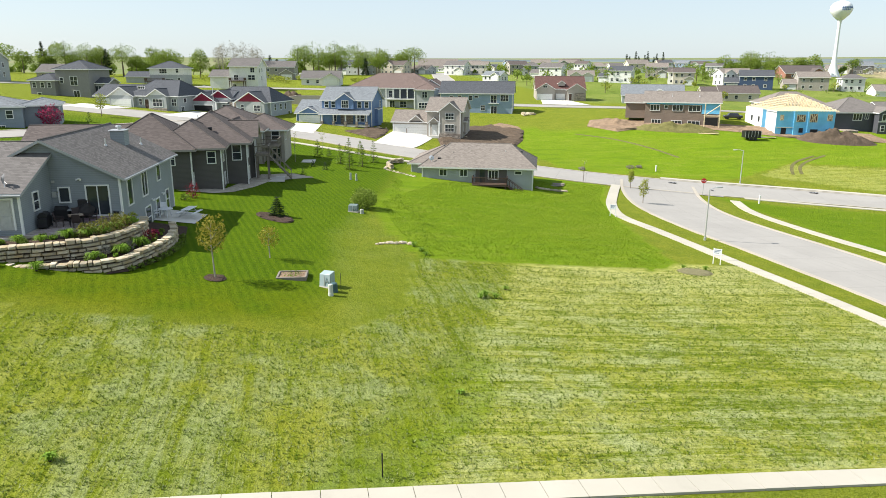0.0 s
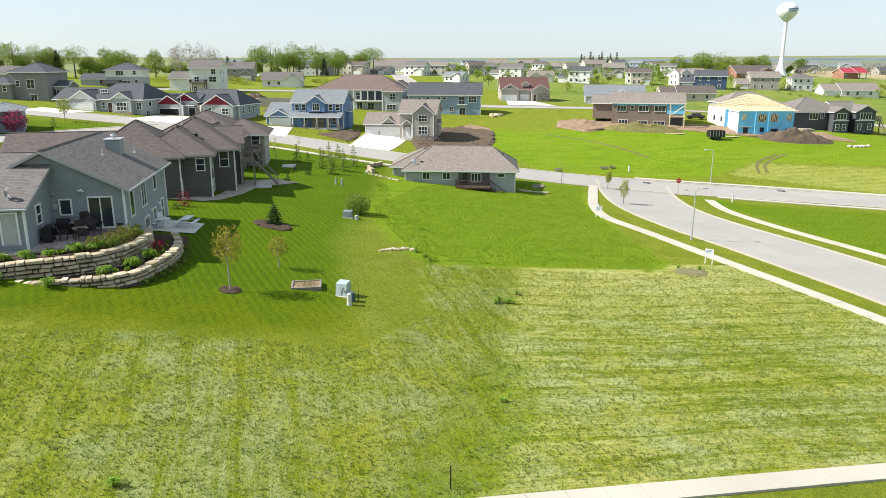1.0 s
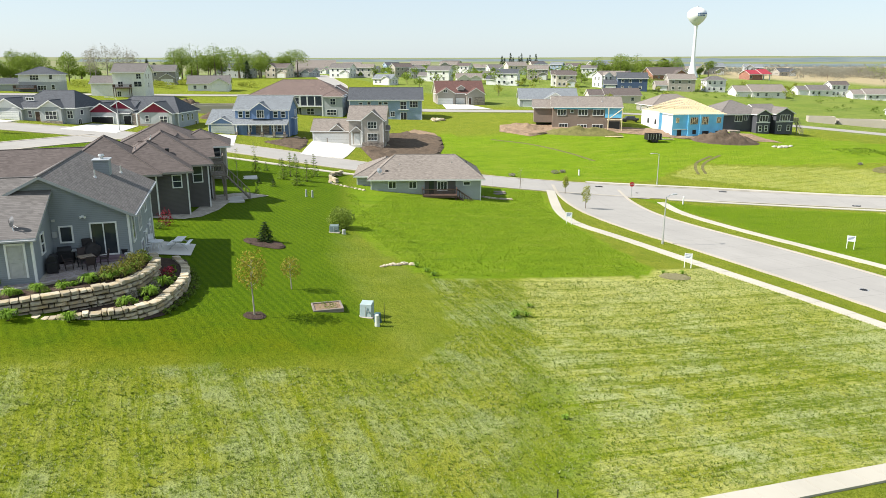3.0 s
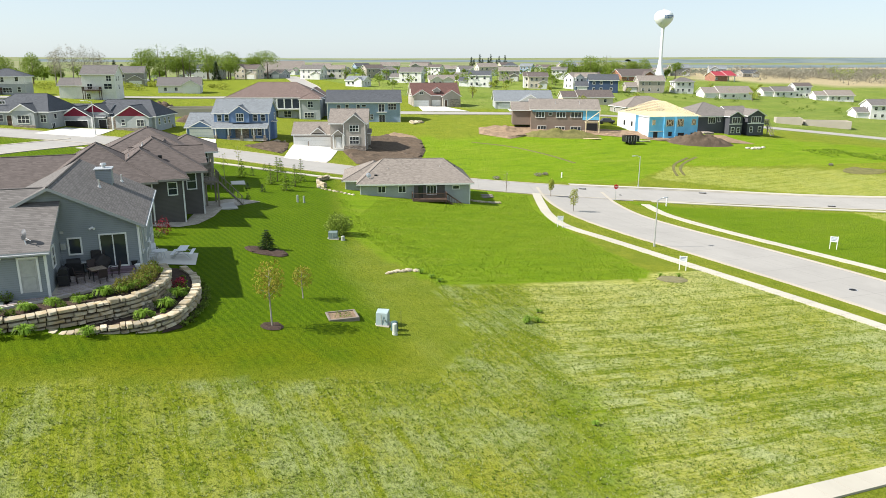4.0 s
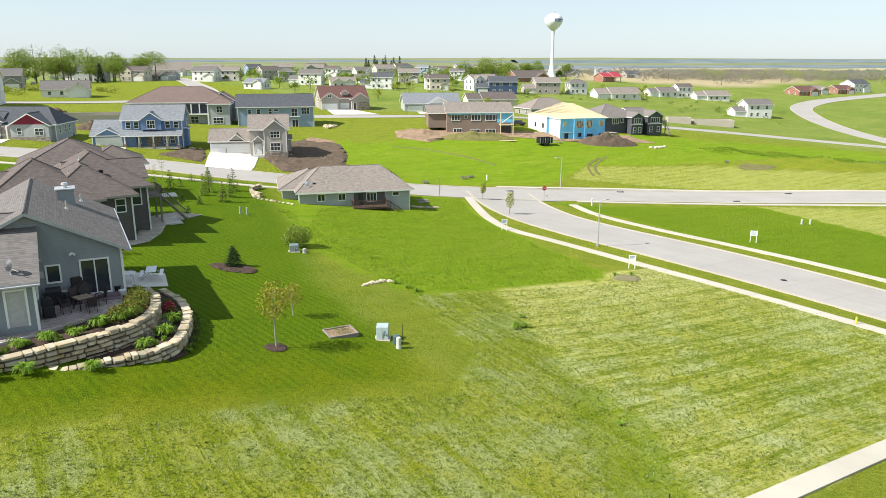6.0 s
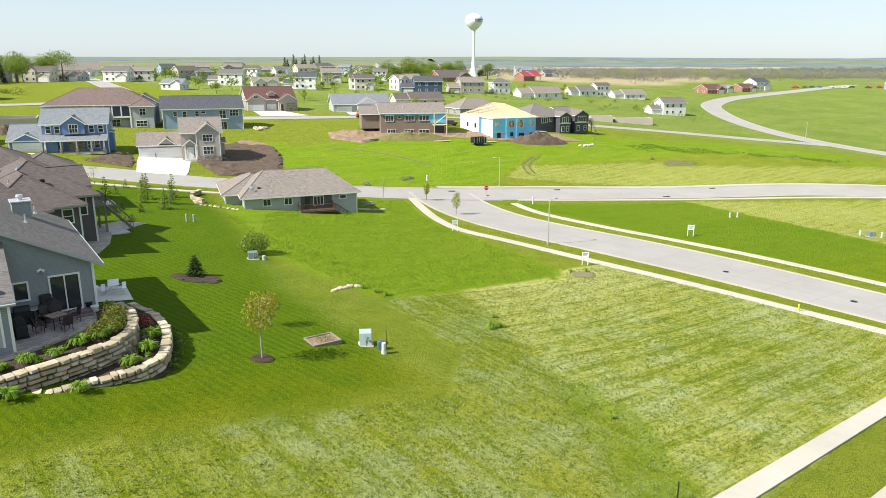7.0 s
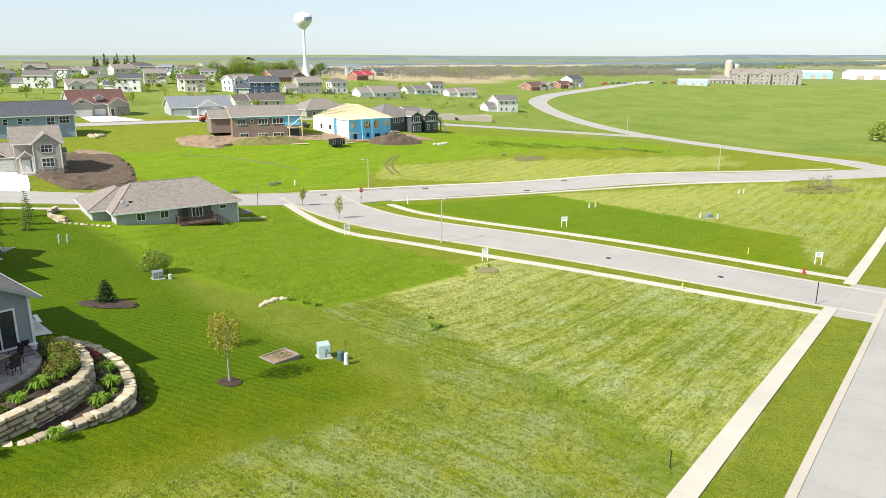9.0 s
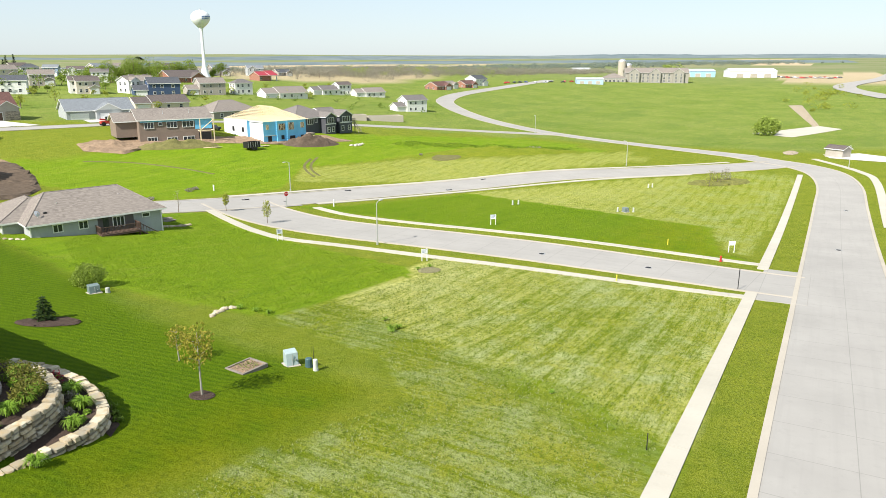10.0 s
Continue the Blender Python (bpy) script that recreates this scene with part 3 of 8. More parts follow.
# ---- houses ----
class House:
    """A house on an Empty at its base. Wings, windows and doors are given in its own metres: x along the front, y to the back."""

    def __init__(self, label, x, y, z, yaw, wall, roof, trim=None, group="", category="house", name="house", fascia=None):
        self.e = thing(name, label, category, x, y, z, yaw, group)
        self.wall, self.roof, self.trim, self.fascia = wall, roof, trim or WHITE, fascia or trim or WHITE

    def wing(self, x0, x1, y0, y1, z0, ze, kind="gx", slope=0.5, over=0.45, wall=None, roof=None, ridge=None, gable=None, steep=1.0):
        wall, roof = wall or self.wall, roof or self.roof
        V = [(x0, y0, z0), (x1, y0, z0), (x1, y1, z0), (x0, y1, z0), (x0, y0, ze), (x1, y0, ze), (x1, y1, ze), (x0, y1, ze)]
        F = [(0, 1, 5, 4), (1, 2, 6, 5), (2, 3, 7, 6), (3, 0, 4, 7)]
        I = [0, 0, 0, 0]
        cx, cy = (x0 + x1) / 2, (y0 + y1) / 2
        if ridge is not None:
            cx, cy = (ridge, cy) if kind == "gy" else (cx, ridge)
        if kind == "gx":
            h = slope * (y1 - y0) / 2
            V += [(x0, cy, ze + h), (x1, cy, ze + h)]
            F += [(7, 4, 8), (5, 6, 9)]
            I += [1, 1]
        elif kind == "gy":
            h = slope * (x1 - x0) / 2
            V += [(cx, y0, ze + h), (cx, y1, ze + h)]
            F += [(4, 5, 8), (6, 7, 9)]
            I += [1, 1]
        mesh_ob("wall", V, F, [wall, gable or wall], self.e, I)
        o, t = over, 0.2
        a0, a1, b0, b1 = x0 - o, x1 + o, y0 - o, y1 + o
        ez = ze - slope * o + 0.06
        if kind == "gx":
            rz = ze + slope * (y1 - y0) / 2 + 0.06
            T = [(a0, b0, ez), (a1, b0, ez), (a1, cy, rz), (a0, cy, rz), (a1, b1, ez), (a0, b1, ez)]
            P = [(0, 1, 2, 3), (3, 2, 4, 5)]
            rim = [0, 1, 2, 4, 5, 3]
        elif kind == "gy":
            rz = ze + slope * (x1 - x0) / 2 + 0.06
            T = [(a0, b0, ez), (cx, b0, rz), (cx, b1, rz), (a0, b1, ez), (a1, b0, ez), (a1, b1, ez)]
            P = [(0, 1, 2, 3), (1, 4, 5, 2)]
            rim = [0, 1, 4, 5, 2, 3]
        elif kind == "hip":
            w, d = x1 - x0, y1 - y0
            if w >= d:
                rz = ez + slope * (d / 2 + o)
                k = (d / 2 + o) * steep
                T = [(a0, b0, ez), (a1, b0, ez), (a1, b1, ez), (a0, b1, ez), (a0 + k, cy, rz), (a1 - k, cy, rz)]
                P = [(0, 1, 5, 4), (1, 2, 5), (2, 3, 4, 5), (3, 0, 4)]
            else:
                rz = ez + slope * (w / 2 + o)
                k = (w / 2 + o) * steep
                T = [(a0, b0, ez), (a1, b0, ez), (a1, b1, ez), (a0, b1, ez), (cx, b0 + k, rz), (cx, b1 - k, rz)]
                P = [(0, 1, 4), (1, 2, 5, 4), (2, 3, 5), (3, 0, 4, 5)]
            rim = [0, 1, 2, 3]
        else:  # shed, rising to the back
            rz = ze + slope * (y1 - y0) + 0.06
            T = [(a0, b0, ez), (a1, b0, ez), (a1, y1, rz), (a0, y1, rz)]
            P = [(0, 1, 2, 3)]
            rim = [0, 1, 2, 3]
        n = len(T)
        R = T + [(x, y, z - t) for x, y, z in T]
        Fr = list(P) + [tuple(i + n for i in f[::-1]) for f in P]
        Ir = [0] * len(P) + [1] * len(P)
        for i in range(len(rim)):
            a, b = rim[i], rim[(i + 1) % len(rim)]
            Fr.append((b, a, a + n, b + n))
            Ir.append(1)
        mesh_ob("roof", R, Fr, [roof, self.fascia], self.e, Ir)
        # ridge caps
        bm = bmesh.new()
        for i, f in enumerate(P):
            for g in P[i + 1:]:
                sh = [v for v in f if v in g]
                if len(sh) == 2 and (T[sh[0]][2] > ez + 0.2 or T[sh[1]][2] > ez + 0.2):
                    tube(bm, Vector(T[sh[0]]), Vector(T[sh[1]]), 0.07, 0.07, 6)
        if bm.verts:
            part("ridge_cap", bm, roof, self.e)
        else:
            bm.free()

    def place(self, ob, side, u, v, z):
        """Puts a part drawn facing -y at the origin on a wall: side S, N, E or W, u along it, v the wall's own place."""
        if side == "S":
            ob.matrix_local = pose(u, v, z)
        elif side == "N":
            ob.matrix_local = pose(u, v, z, 0, 0, 180)
        elif side == "E":
            ob.matrix_local = pose(v, u, z, 0, 0, 90)
        else:
            ob.matrix_local = pose(v, u, z, 0, 0, -90)
        return ob

    def window(self, side, u, v, z, w, h, cols=2, rows=1, name="window", dark=None):
        key = ("win", round(w, 2), round(h, 2), cols, rows)
        if key not in MATS:
            f = 0.1
            gx = [-w / 2 - f, -w / 2] + [q for i in range(1, cols) for q in (-w / 2 + w * i / cols - 0.035, -w / 2 + w * i / cols + 0.035)] + [w / 2, w / 2 + f]
            gy = [-f, 0] + [q for i in range(1, rows) for q in (h * i / rows - 0.03, h * i / rows + 0.03)] + [h, h + f]
            bm = bmesh.new()
            grid = [[bm.verts.new((a, -0.07, b)) for a in gx] for b in gy]
            fs = [bm.faces.new((grid[j][i], grid[j][i + 1], grid[j + 1][i + 1], grid[j + 1][i])) for j in range(len(gy) - 1) for i in range(len(gx) - 1) if not (i % 2 and j % 2)]
            ex = bmesh.ops.extrude_face_region(bm, geom=fs)
            bmesh.ops.translate(bm, vec=(0, 0.1, 0), verts=[v for v in ex["geom"] if isinstance(v, bmesh.types.BMVert)])
            fr = part("window", bm, self.trim, self.e)
            bm = bmesh.new()
            box(bm, -w / 2, w / 2, -0.02, 0.01, 0, h)
            pn = part("pane", bm, GLASS, fr)
            MATS[key] = (fr.data, pn.data)
            self.place(fr, side, u, v, z)
            return fr
        fd, pd = MATS[key]
        fr = new(name, fd)
        fr.parent = self.e
        pn = new("pane", pd)
        pn.parent = fr
        if fd.materials[0] != self.trim:
            fr.data = fd.copy()
            fr.data.materials[0] = self.trim
        return self.place(fr, side, u, v, z)

    def door(self, side, u, v, z, w=0.95, h=2.05, material=None, name="door"):
        bm = bmesh.new()
        f = 0.11
        box(bm, -w / 2, w / 2, -0.03, 0.02, 0, h)
        for k in range(2):
            box(bm, -w * 0.36, w * 0.36, -0.05, -0.02, 0.18 + k * h * 0.48, 0.18 + k * h * 0.48 + h * 0.38, 0.01)
        d = part(name, bm, material or self.trim, self.e)
        bm = bmesh.new()
        for a in ((-w / 2 - f, w / 2 + f, h, h + f), (-w / 2 - f, -w / 2, 0, h), (w / 2, w / 2 + f, 0, h)):
            box(bm, a[0], a[1], -0.08, 0.03, a[2], a[3])
        part("frame", bm, self.trim, d)
        bm = bmesh.new()
        ball(bm, (w * 0.4, -0.08, h * 0.48), 0.05, 1)
        part("handle", bm, METAL, d)
        return self.place(d, side, u, v, z)

    def garage(self, side, u, v, z, w=4.9, h=2.15, material=None, opened=False):
        bm = bmesh.new()
        n = 4
        # opened: one black sheet stands in for the shaded inside of the garage
        if opened:
            box(bm, -w / 2, w / 2, -0.01, 0.02, 0, h)
        else:
            for i in range(n):
                box(bm, -w / 2, w / 2, -0.04, 0.02, h * i / n + 0.012, h * (i + 1) / n - 0.012)
                c = max(2, round(w / 0.62))
                for j in range(c):
                    xa = -w / 2 + w * (j + 0.14) / c
                    box(bm, xa, xa + w / c * 0.72, -0.055, -0.03, h * (i + 0.2) / n, h * (i + 0.8) / n)
        d = part("garage_door", bm, (BLACK if opened else (material or self.trim)), self.e)
        bm = bmesh.new()
        f = 0.14
        for a in ((-w / 2 - f, w / 2 + f, h, h + f), (-w / 2 - f, -w / 2, 0, h), (w / 2, w / 2 + f, 0, h)):
            box(bm, a[0], a[1], -0.08, 0.03, a[2], a[3])
        part("frame", bm, self.trim, d)
        return self.place(d, side, u, v, z)

    def slab(self, name, x0, x1, y0, y1, z0, z1, material, label="", bevel=0.0):
        bm = bmesh.new()
        box(bm, x0, x1, y0, y1, z0, z1, bevel)
        return part(name, bm, material, self.e, label)

    def corner(self, x, y, z0, z1, w=0.14):
        """A corner board or downpipe."""
        self.slab("corner_board", x - w / 2, x + w / 2, y - w / 2, y + w / 2, z0, z1, self.trim)

    def posts(self, pts, z0, z1, r=0.09, material=None):
        for x, y in pts:
            self.slab("post", x - r, x + r, y - r, y + r, z0, z1, material or self.trim)

    def deck(self, x0, x1, y0, y1, z, ground, material, open_side="N"):
        self.slab("deck", x0, x1, y0, y1, z - 0.2, z, material)
        for x in (x0 + 0.15, x1 - 0.15):
            for y in (y0 + 0.15, y1 - 0.15):
                self.slab("post", x - 0.09, x + 0.09, y - 0.09, y + 0.09, ground, z - 0.2, material)
        for sd, (a, b, c, d) in {"S": (x0, x1, y0, y0), "E": (x1, x1, y0, y1), "W": (x0, x0, y0, y1), "N": (x0, x1, y1, y1)}.items():
            if sd == open_side:
                continue
            bm = bmesh.new()
            box(bm, a - 0.04, b + 0.04, c - 0.04, d + 0.04, z + 0.92, z + 1.0)
            box(bm, a - 0.03, b + 0.03, c - 0.03, d + 0.03, z + 0.1, z + 0.15)
            L = max(b - a, d - c)
            for i in range(int(L / 0.16) + 1):
                k = min(1.0, i * 0.16 / L)
                xx, yy = a + (b - a) * k, c + (d - c) * k
                box(bm, xx - 0.02, xx + 0.02, yy - 0.02, yy + 0.02, z + 0.12, z + 0.95)
            part("railing", bm, material, self.e)

    def steps(self, x, y, z0, z1, dx, dy, width, material, n=None):
        """A straight flight from (x, y, z1) down to z0 along dx, dy."""
        n = n or max(2, round((z1 - z0) / 0.19))
        bm = bmesh.new()
        for i in range(n):
            zz = z1 - (z1 - z0) * (i + 1) / n
            xx, yy = x + dx * 0.28 * i, y + dy * 0.28 * i
            if dx:
                box(bm, min(xx, xx + dx * 0.3), max(xx, xx + dx * 0.3), yy - width / 2, yy + width / 2, zz, zz + 0.06)
            else:
                box(bm, xx - width / 2, xx + width / 2, min(yy, yy + dy * 0.3), max(yy, yy + dy * 0.3), zz, zz + 0.06)
        L = 0.28 * n
        for s in (-1, 1):
            a = Vector((x, y + s * width / 2, z1)) if dx else Vector((x + s * width / 2, y, z1))
            b = a + Vector((dx * L, dy * L, z0 - z1))
            tube(bm, a + Vector((0, 0, -0.1)), b, 0.09, 0.09, 4)
            tube(bm, a + Vector((0, 0, 0.9)), b + Vector((0, 0, 0.95)), 0.045, 0.045, 4)
            for k in range(7):
                p = a.lerp(b, k / 6)
                tube(bm, p, p + Vector((0, 0, 0.92)), 0.025, 0.025, 4)
        return part("stairs", bm, material, self.e)

    def vent(self, x, y, z, h=0.45):
        bm = bmesh.new()
        tube(bm, (x, y, z - 0.5), (x, y, z + 0.7 * h), 0.05, 0.05, 8)
        tube(bm, (x, y, z - 0.12), (x, y, z + 0.05), 0.14, 0.09, 8)
        return part("vent_pipe", bm, METAL, self.e)

    def box_vent(self, x, y, z):
        bm = bmesh.new()
        box(bm, x - 0.2, x + 0.2, y - 0.2, y + 0.2, z - 0.2, z + 0.14, 0.03)
        return part("roof_vent", bm, BLACK, self.e)

    def lamp(self, side, u, v, z):
        bm = bmesh.new()
        box(bm, -0.08, 0.08, -0.06, 0.02, -0.06, 0.08, 0.015)
        for s in (-1, 1):
            tube(bm, (0, -0.05, 0.0), (s * 0.16, -0.2, -0.03), 0.05, 0.085, 8)
        return self.place(part("flood_lamp", bm, self.trim, self.e), side, u, v, z)


R_GREY = shingles("shingle_grey", (0.135, 0.125, 0.12))
R_BROWN = shingles("shingle_brown", (0.11, 0.092, 0.086))
R_TAN = shingles("shingle_tan", (0.2, 0.175, 0.155))
R_SLATE = shingles("shingle_slate", (0.075, 0.08, 0.09))
R_BLUE = shingles("shingle_blue_grey", (0.17, 0.185, 0.2))
R_RED = shingles("shingle_red_brown", (0.12, 0.066, 0.058))
S_BLUEGREY = siding("siding_blue_grey", (0.25, 0.275, 0.29))
S_TAUPE = siding("siding_dark_taupe", (0.105, 0.097, 0.09))
S_GREY = siding("siding_light_grey", (0.36, 0.38, 0.385))
S_TAN = siding("siding_warm_grey", (0.36, 0.33, 0.29))
S_BLUE = siding("siding_blue", (0.13, 0.21, 0.36))
S_PALEBLUE = siding("siding_pale_blue", (0.25, 0.33, 0.43))
S_RED = siding("siding_crimson", (0.23, 0.02, 0.045), vertical=True)
S_WHITE = siding("siding_white", (0.7, 0.7, 0.67))
S_CREAM = siding("siding_cream", (0.58, 0.52, 0.43))
S_IVORY = siding("siding_ivory", (0.6, 0.57, 0.51))
S_BROWN = siding("siding_brown", (0.22, 0.17, 0.135))
S_DARK = siding("siding_charcoal", (0.075, 0.078, 0.09))
S_BEIGE = siding("siding_beige", (0.3, 0.285, 0.25))
S_SLATEBLUE = siding("siding_slate_blue", (0.23, 0.27, 0.31))
S_STONEGREY = siding("siding_stone_grey", (0.23, 0.225, 0.215))
S_NAVY = siding("siding_navy", (0.05, 0.08, 0.15))
BRICK = veneer("stone_facing", (0.3, 0.255, 0.215))
REDBRICK = veneer("red_brick_facing", (0.3, 0.15, 0.11))
WRAP = plain("blue_house_wrap", (0.16, 0.5, 0.78), 0.45, 0.4, vary=0.12, scale=0.8)
WRAPW = plain("white_house_wrap", (0.72, 0.74, 0.76), 0.5, 0.4, vary=0.1)


def grey_house():
    """The nearest house: blue-grey gable with a patio door, a garage wing and a chimney."""
    h = House("blue-grey sided house with a shingled gable roof, chimney and patio door", -18.6, 55.0, 2.6, -5.3, S_BLUEGREY, R_GREY, fascia=plain("grey_fascia", (0.36, 0.37, 0.38), 0.5, vary=0.08))
    h.wing(-4.3, 5.66, 0, 13.7, -0.6, 5.6, "gy", 0.51, 0.5)
    h.wing(-15.1, 0.9, -4.9, 8.2, 0.2, 5.3, "gx", 0.385, 0.35)
    h.wing(-15.0, -4.6, 5.0, 13.0, -0.6, 5.0, "gx", 0.42, 0.4)
    # patio front
    h.window("S", 4.07, 0, 2.72, 1.5, 2.1, 2, 1)
    h.window("S", 1.78, 0, 3.72, 0.66, 0.98, 1, 1)
    h.slab("step", 3.0, 5.3, -0.75, -0.02, 2.35, 2.62, plain("purple_board", (0.2, 0.14, 0.17), 0.7))
    h.slab("step", 2.8, 5.3, -1.15, -0.77, 2.35, 2.48, plain("purple_board", (0.2, 0.14, 0.17), 0.7))
    h.lamp("S", 2.9, 0, 5.35)
    h.slab("meter_box", 0.95, 1.25, -0.14, 0.02, 4.05, 4.45, METAL)
    h.slab("meter_box", 1.0, 1.2, -0.12, 0.02, 5.1, 5.25, METAL)
    # garage wing
    h.door("S", -0.02, -4.9, 2.75, 0.9, 2.03, plain("grey_door", (0.42, 0.42, 0.4), 0.5))
    h.lamp("S", -1.5, -4.9, 4.95)
    h.window("E", -2.6, 0.9, 3.7, 0.75, 1.15, 1, 2)
    # side to the lawn
    for u, z, w, hh in ((2.0, 3.1, 1.0, 1.85), (5.6, 3.15, 1.3, 2.0), (9.6, 3.75, 0.95, 1.35)):
        h.window("E", u, 5.66, z, w, hh, 2 if w > 1.1 else 1, 1)
    for u, z, w, hh in ((3.0, 0.5, 1.0, 1.1), (5.9, 0.4, 1.4, 1.7), (11.7, 0.9, 0.9, 1.6)):
        h.window("E", u, 5.66, z, w, hh, 1, 2)
    h.window("E", 8.7, 5.66, 0.2, 1.0, 2.05, 1, 1)
    for u in (7.2, 10.2):
        h.lamp("E", u, 5.66, 2.45)
    h.corner(5.66, 0.0, -0.6, 5.5)
    h.corner(5.66, 13.7, -0.6, 5.5)
    h.corner(0.9, -4.9, 2.3, 5.15)
    c = h.slab("chimney", 2.4, 3.5, 8.7, 9.9, 6.2, 7.95, S_BLUEGREY)
    bm = bmesh.new()
    box(bm, 2.3, 3.6, 8.6, 10.0, 7.95, 8.05, 0.02)
    part("cap", bm, METAL, c)
    bm = bmesh.new()
    tube(bm, (2.95, 9.3, 8.03), (2.95, 9.3, 8.25), 0.14, 0.14, 10)
    tube(bm, (2.95, 9.3, 8.25), (2.95, 9.3, 8.4), 0.24, 0.2, 10)
    part("flue", bm, METAL, c)
    h.vent(2.9, 6.0, 7.15, 0.7)
    h.vent(3.9, 11.6, 6.65, 0.7)
    bm = bmesh.new()
    ring = bmesh.ops.create_cone(bm, cap_ends=False, segments=16, radius1=0.34, radius2=0.1, depth=0.12, matrix=pose(-0.2, -4.3, 6.1, 75, 0, -55))
    dish = part("satellite_dish", bm, plain("dish_grey", (0.07, 0.075, 0.085), 0.6), h.e, "grey satellite dish")
    bm = bmesh.new()
    tube(bm, (-0.2, -4.25, 6.05), (0.0, -4.5, 5.3), 0.03, 0.03, 6)
    tube(bm, (-0.2, -4.35, 6.0), (0.3, -4.8, 5.8), 0.015, 0.015, 6)
    part("bracket", bm, METAL, dish)
    bm = bmesh.new()
    for x0, x1, y in ((-15.5, 1.25, -5.27),):
        box(bm, x0, x1, y - 0.12, y, 5.02, 5.14, 0.02)
    box(bm, 6.16, 6.28, -0.5, 14.2, 5.22, 5.36, 0.02)
    part("gutter", bm, h.fascia, h.e)


def taupe_house():
    """The second house: dark taupe siding, brown hip roofs, deck with stairs."""
    h = House("dark taupe sided house with brown hipped roofs and white window trim", -8.2, 78.0, 2.9, 0, S_TAUPE, R_BROWN, fascia=plain("taupe_fascia", (0.3, 0.27, 0.25), 0.5, vary=0.08))
    h.wing(-12.0, -2.9, -1.3, 9.5, -0.4, 4.9, "hip", 0.64, 0.6)
    h.wing(-7.0, 0.0, -0.3, 9.5, -0.4, 4.9, "hip", 0.62, 0.6)
    h.wing(-6.4, 2.3, 4.4, 16.0, -0.4, 4.9, "hip", 0.62, 0.6)
    h.wing(-4.0, 2.9, 9.2, 14.0, -0.4, 5.0, "gx", 0.6, 0.5)
    h.wing(-19.5, -9.0, 1.0, 10.0, -0.2, 4.6, "gx", 0.45, 0.5)
    h.window("S", -1.0, -0.3, 3.0, 0.75, 1.15, 1, 2)
    h.window("E", 1.6, 0.0, 3.0, 0.75, 1.15, 1, 2)
    h.window("E", 1.9, 0.0, 0.5, 0.75, 1.15, 1, 2)
    h.window("S", 1.2, 4.4, 2.7, 0.85, 1.6, 1, 2)
    h.window("E", 5.6, 2.3, 2.9, 0.85, 1.45, 1, 2)
    h.window("E", 5.9, 2.3, 0.4, 0.85, 1.3, 1, 2)
    h.window("E", -0.7, -2.9, 0.7, 0.6, 1.3, 1, 2)
    h.window("S", -4.9, -1.3, 3.0, 0.7, 1.2, 1, 2)
    h.window("E", 10.5, 2.9, 2.6, 1.4, 1.9, 2, 1)
    for x, y in ((-2.9, -1.3), (0, -0.3), (2.3, 4.4), (0.0, 4.4), (2.9, 9.2)):
        h.corner(x, y, -0.4, 4.8)
    h.deck(2.9, 4.5, 8.6, 11.6, 2.7, -0.5, GREYWOOD, "W")
    h.steps(4.5, 9.4, -0.3, 2.6, 1, 0, 1.0, GREYWOOD, 9)
    h.slab("landing", 3.2, 6.2, 7.4, 11, -0.45, -0.3, DRIVE)
    h.vent(-4.6, 3.5, 6.4)
    h.box_vent(-1.6, 5.6, 6.1)
    h.vent(-3.1, 8.0, 7.1)


def brown_roof_house():
    h = House("warm grey house with a brown roof, upper deck and covered porch", -5.2, 100.0, 2.5, -6, S_TAN, R_BROWN)
    h.wing(-11, 0, 0, 13, -0.5, 5.0, "hip", 0.48, 0.6)
    h.wing(-4, 2.6, 4, 12, -0.5, 4.8, "hip", 0.48, 0.7)
    h.wing(-5.5, -1.0, -1.6, 5, -0.5, 5.0, "gy", 0.6, 0.4)
    h.door("E", 1.8, 0.0, 2.6, 1.0, 2.1, BLACK)
    h.window("E", 5.5, 2.6, 3.0, 0.9, 1.5, 1, 2)
    h.window("S", 1.4, 4.0, 3.0, 1.0, 1.4, 1, 2)
    h.window("S", 1.4, 4.0, 0.4, 1.0, 1.4, 1, 2)
    h.deck(0, 2.2, 0.0, 4.0, 2.6, -0.5, GREYWOOD, "W")
    h.slab("slab", 3.2, 6.6, 5, 8, -0.5, -0.28, DRIVE)


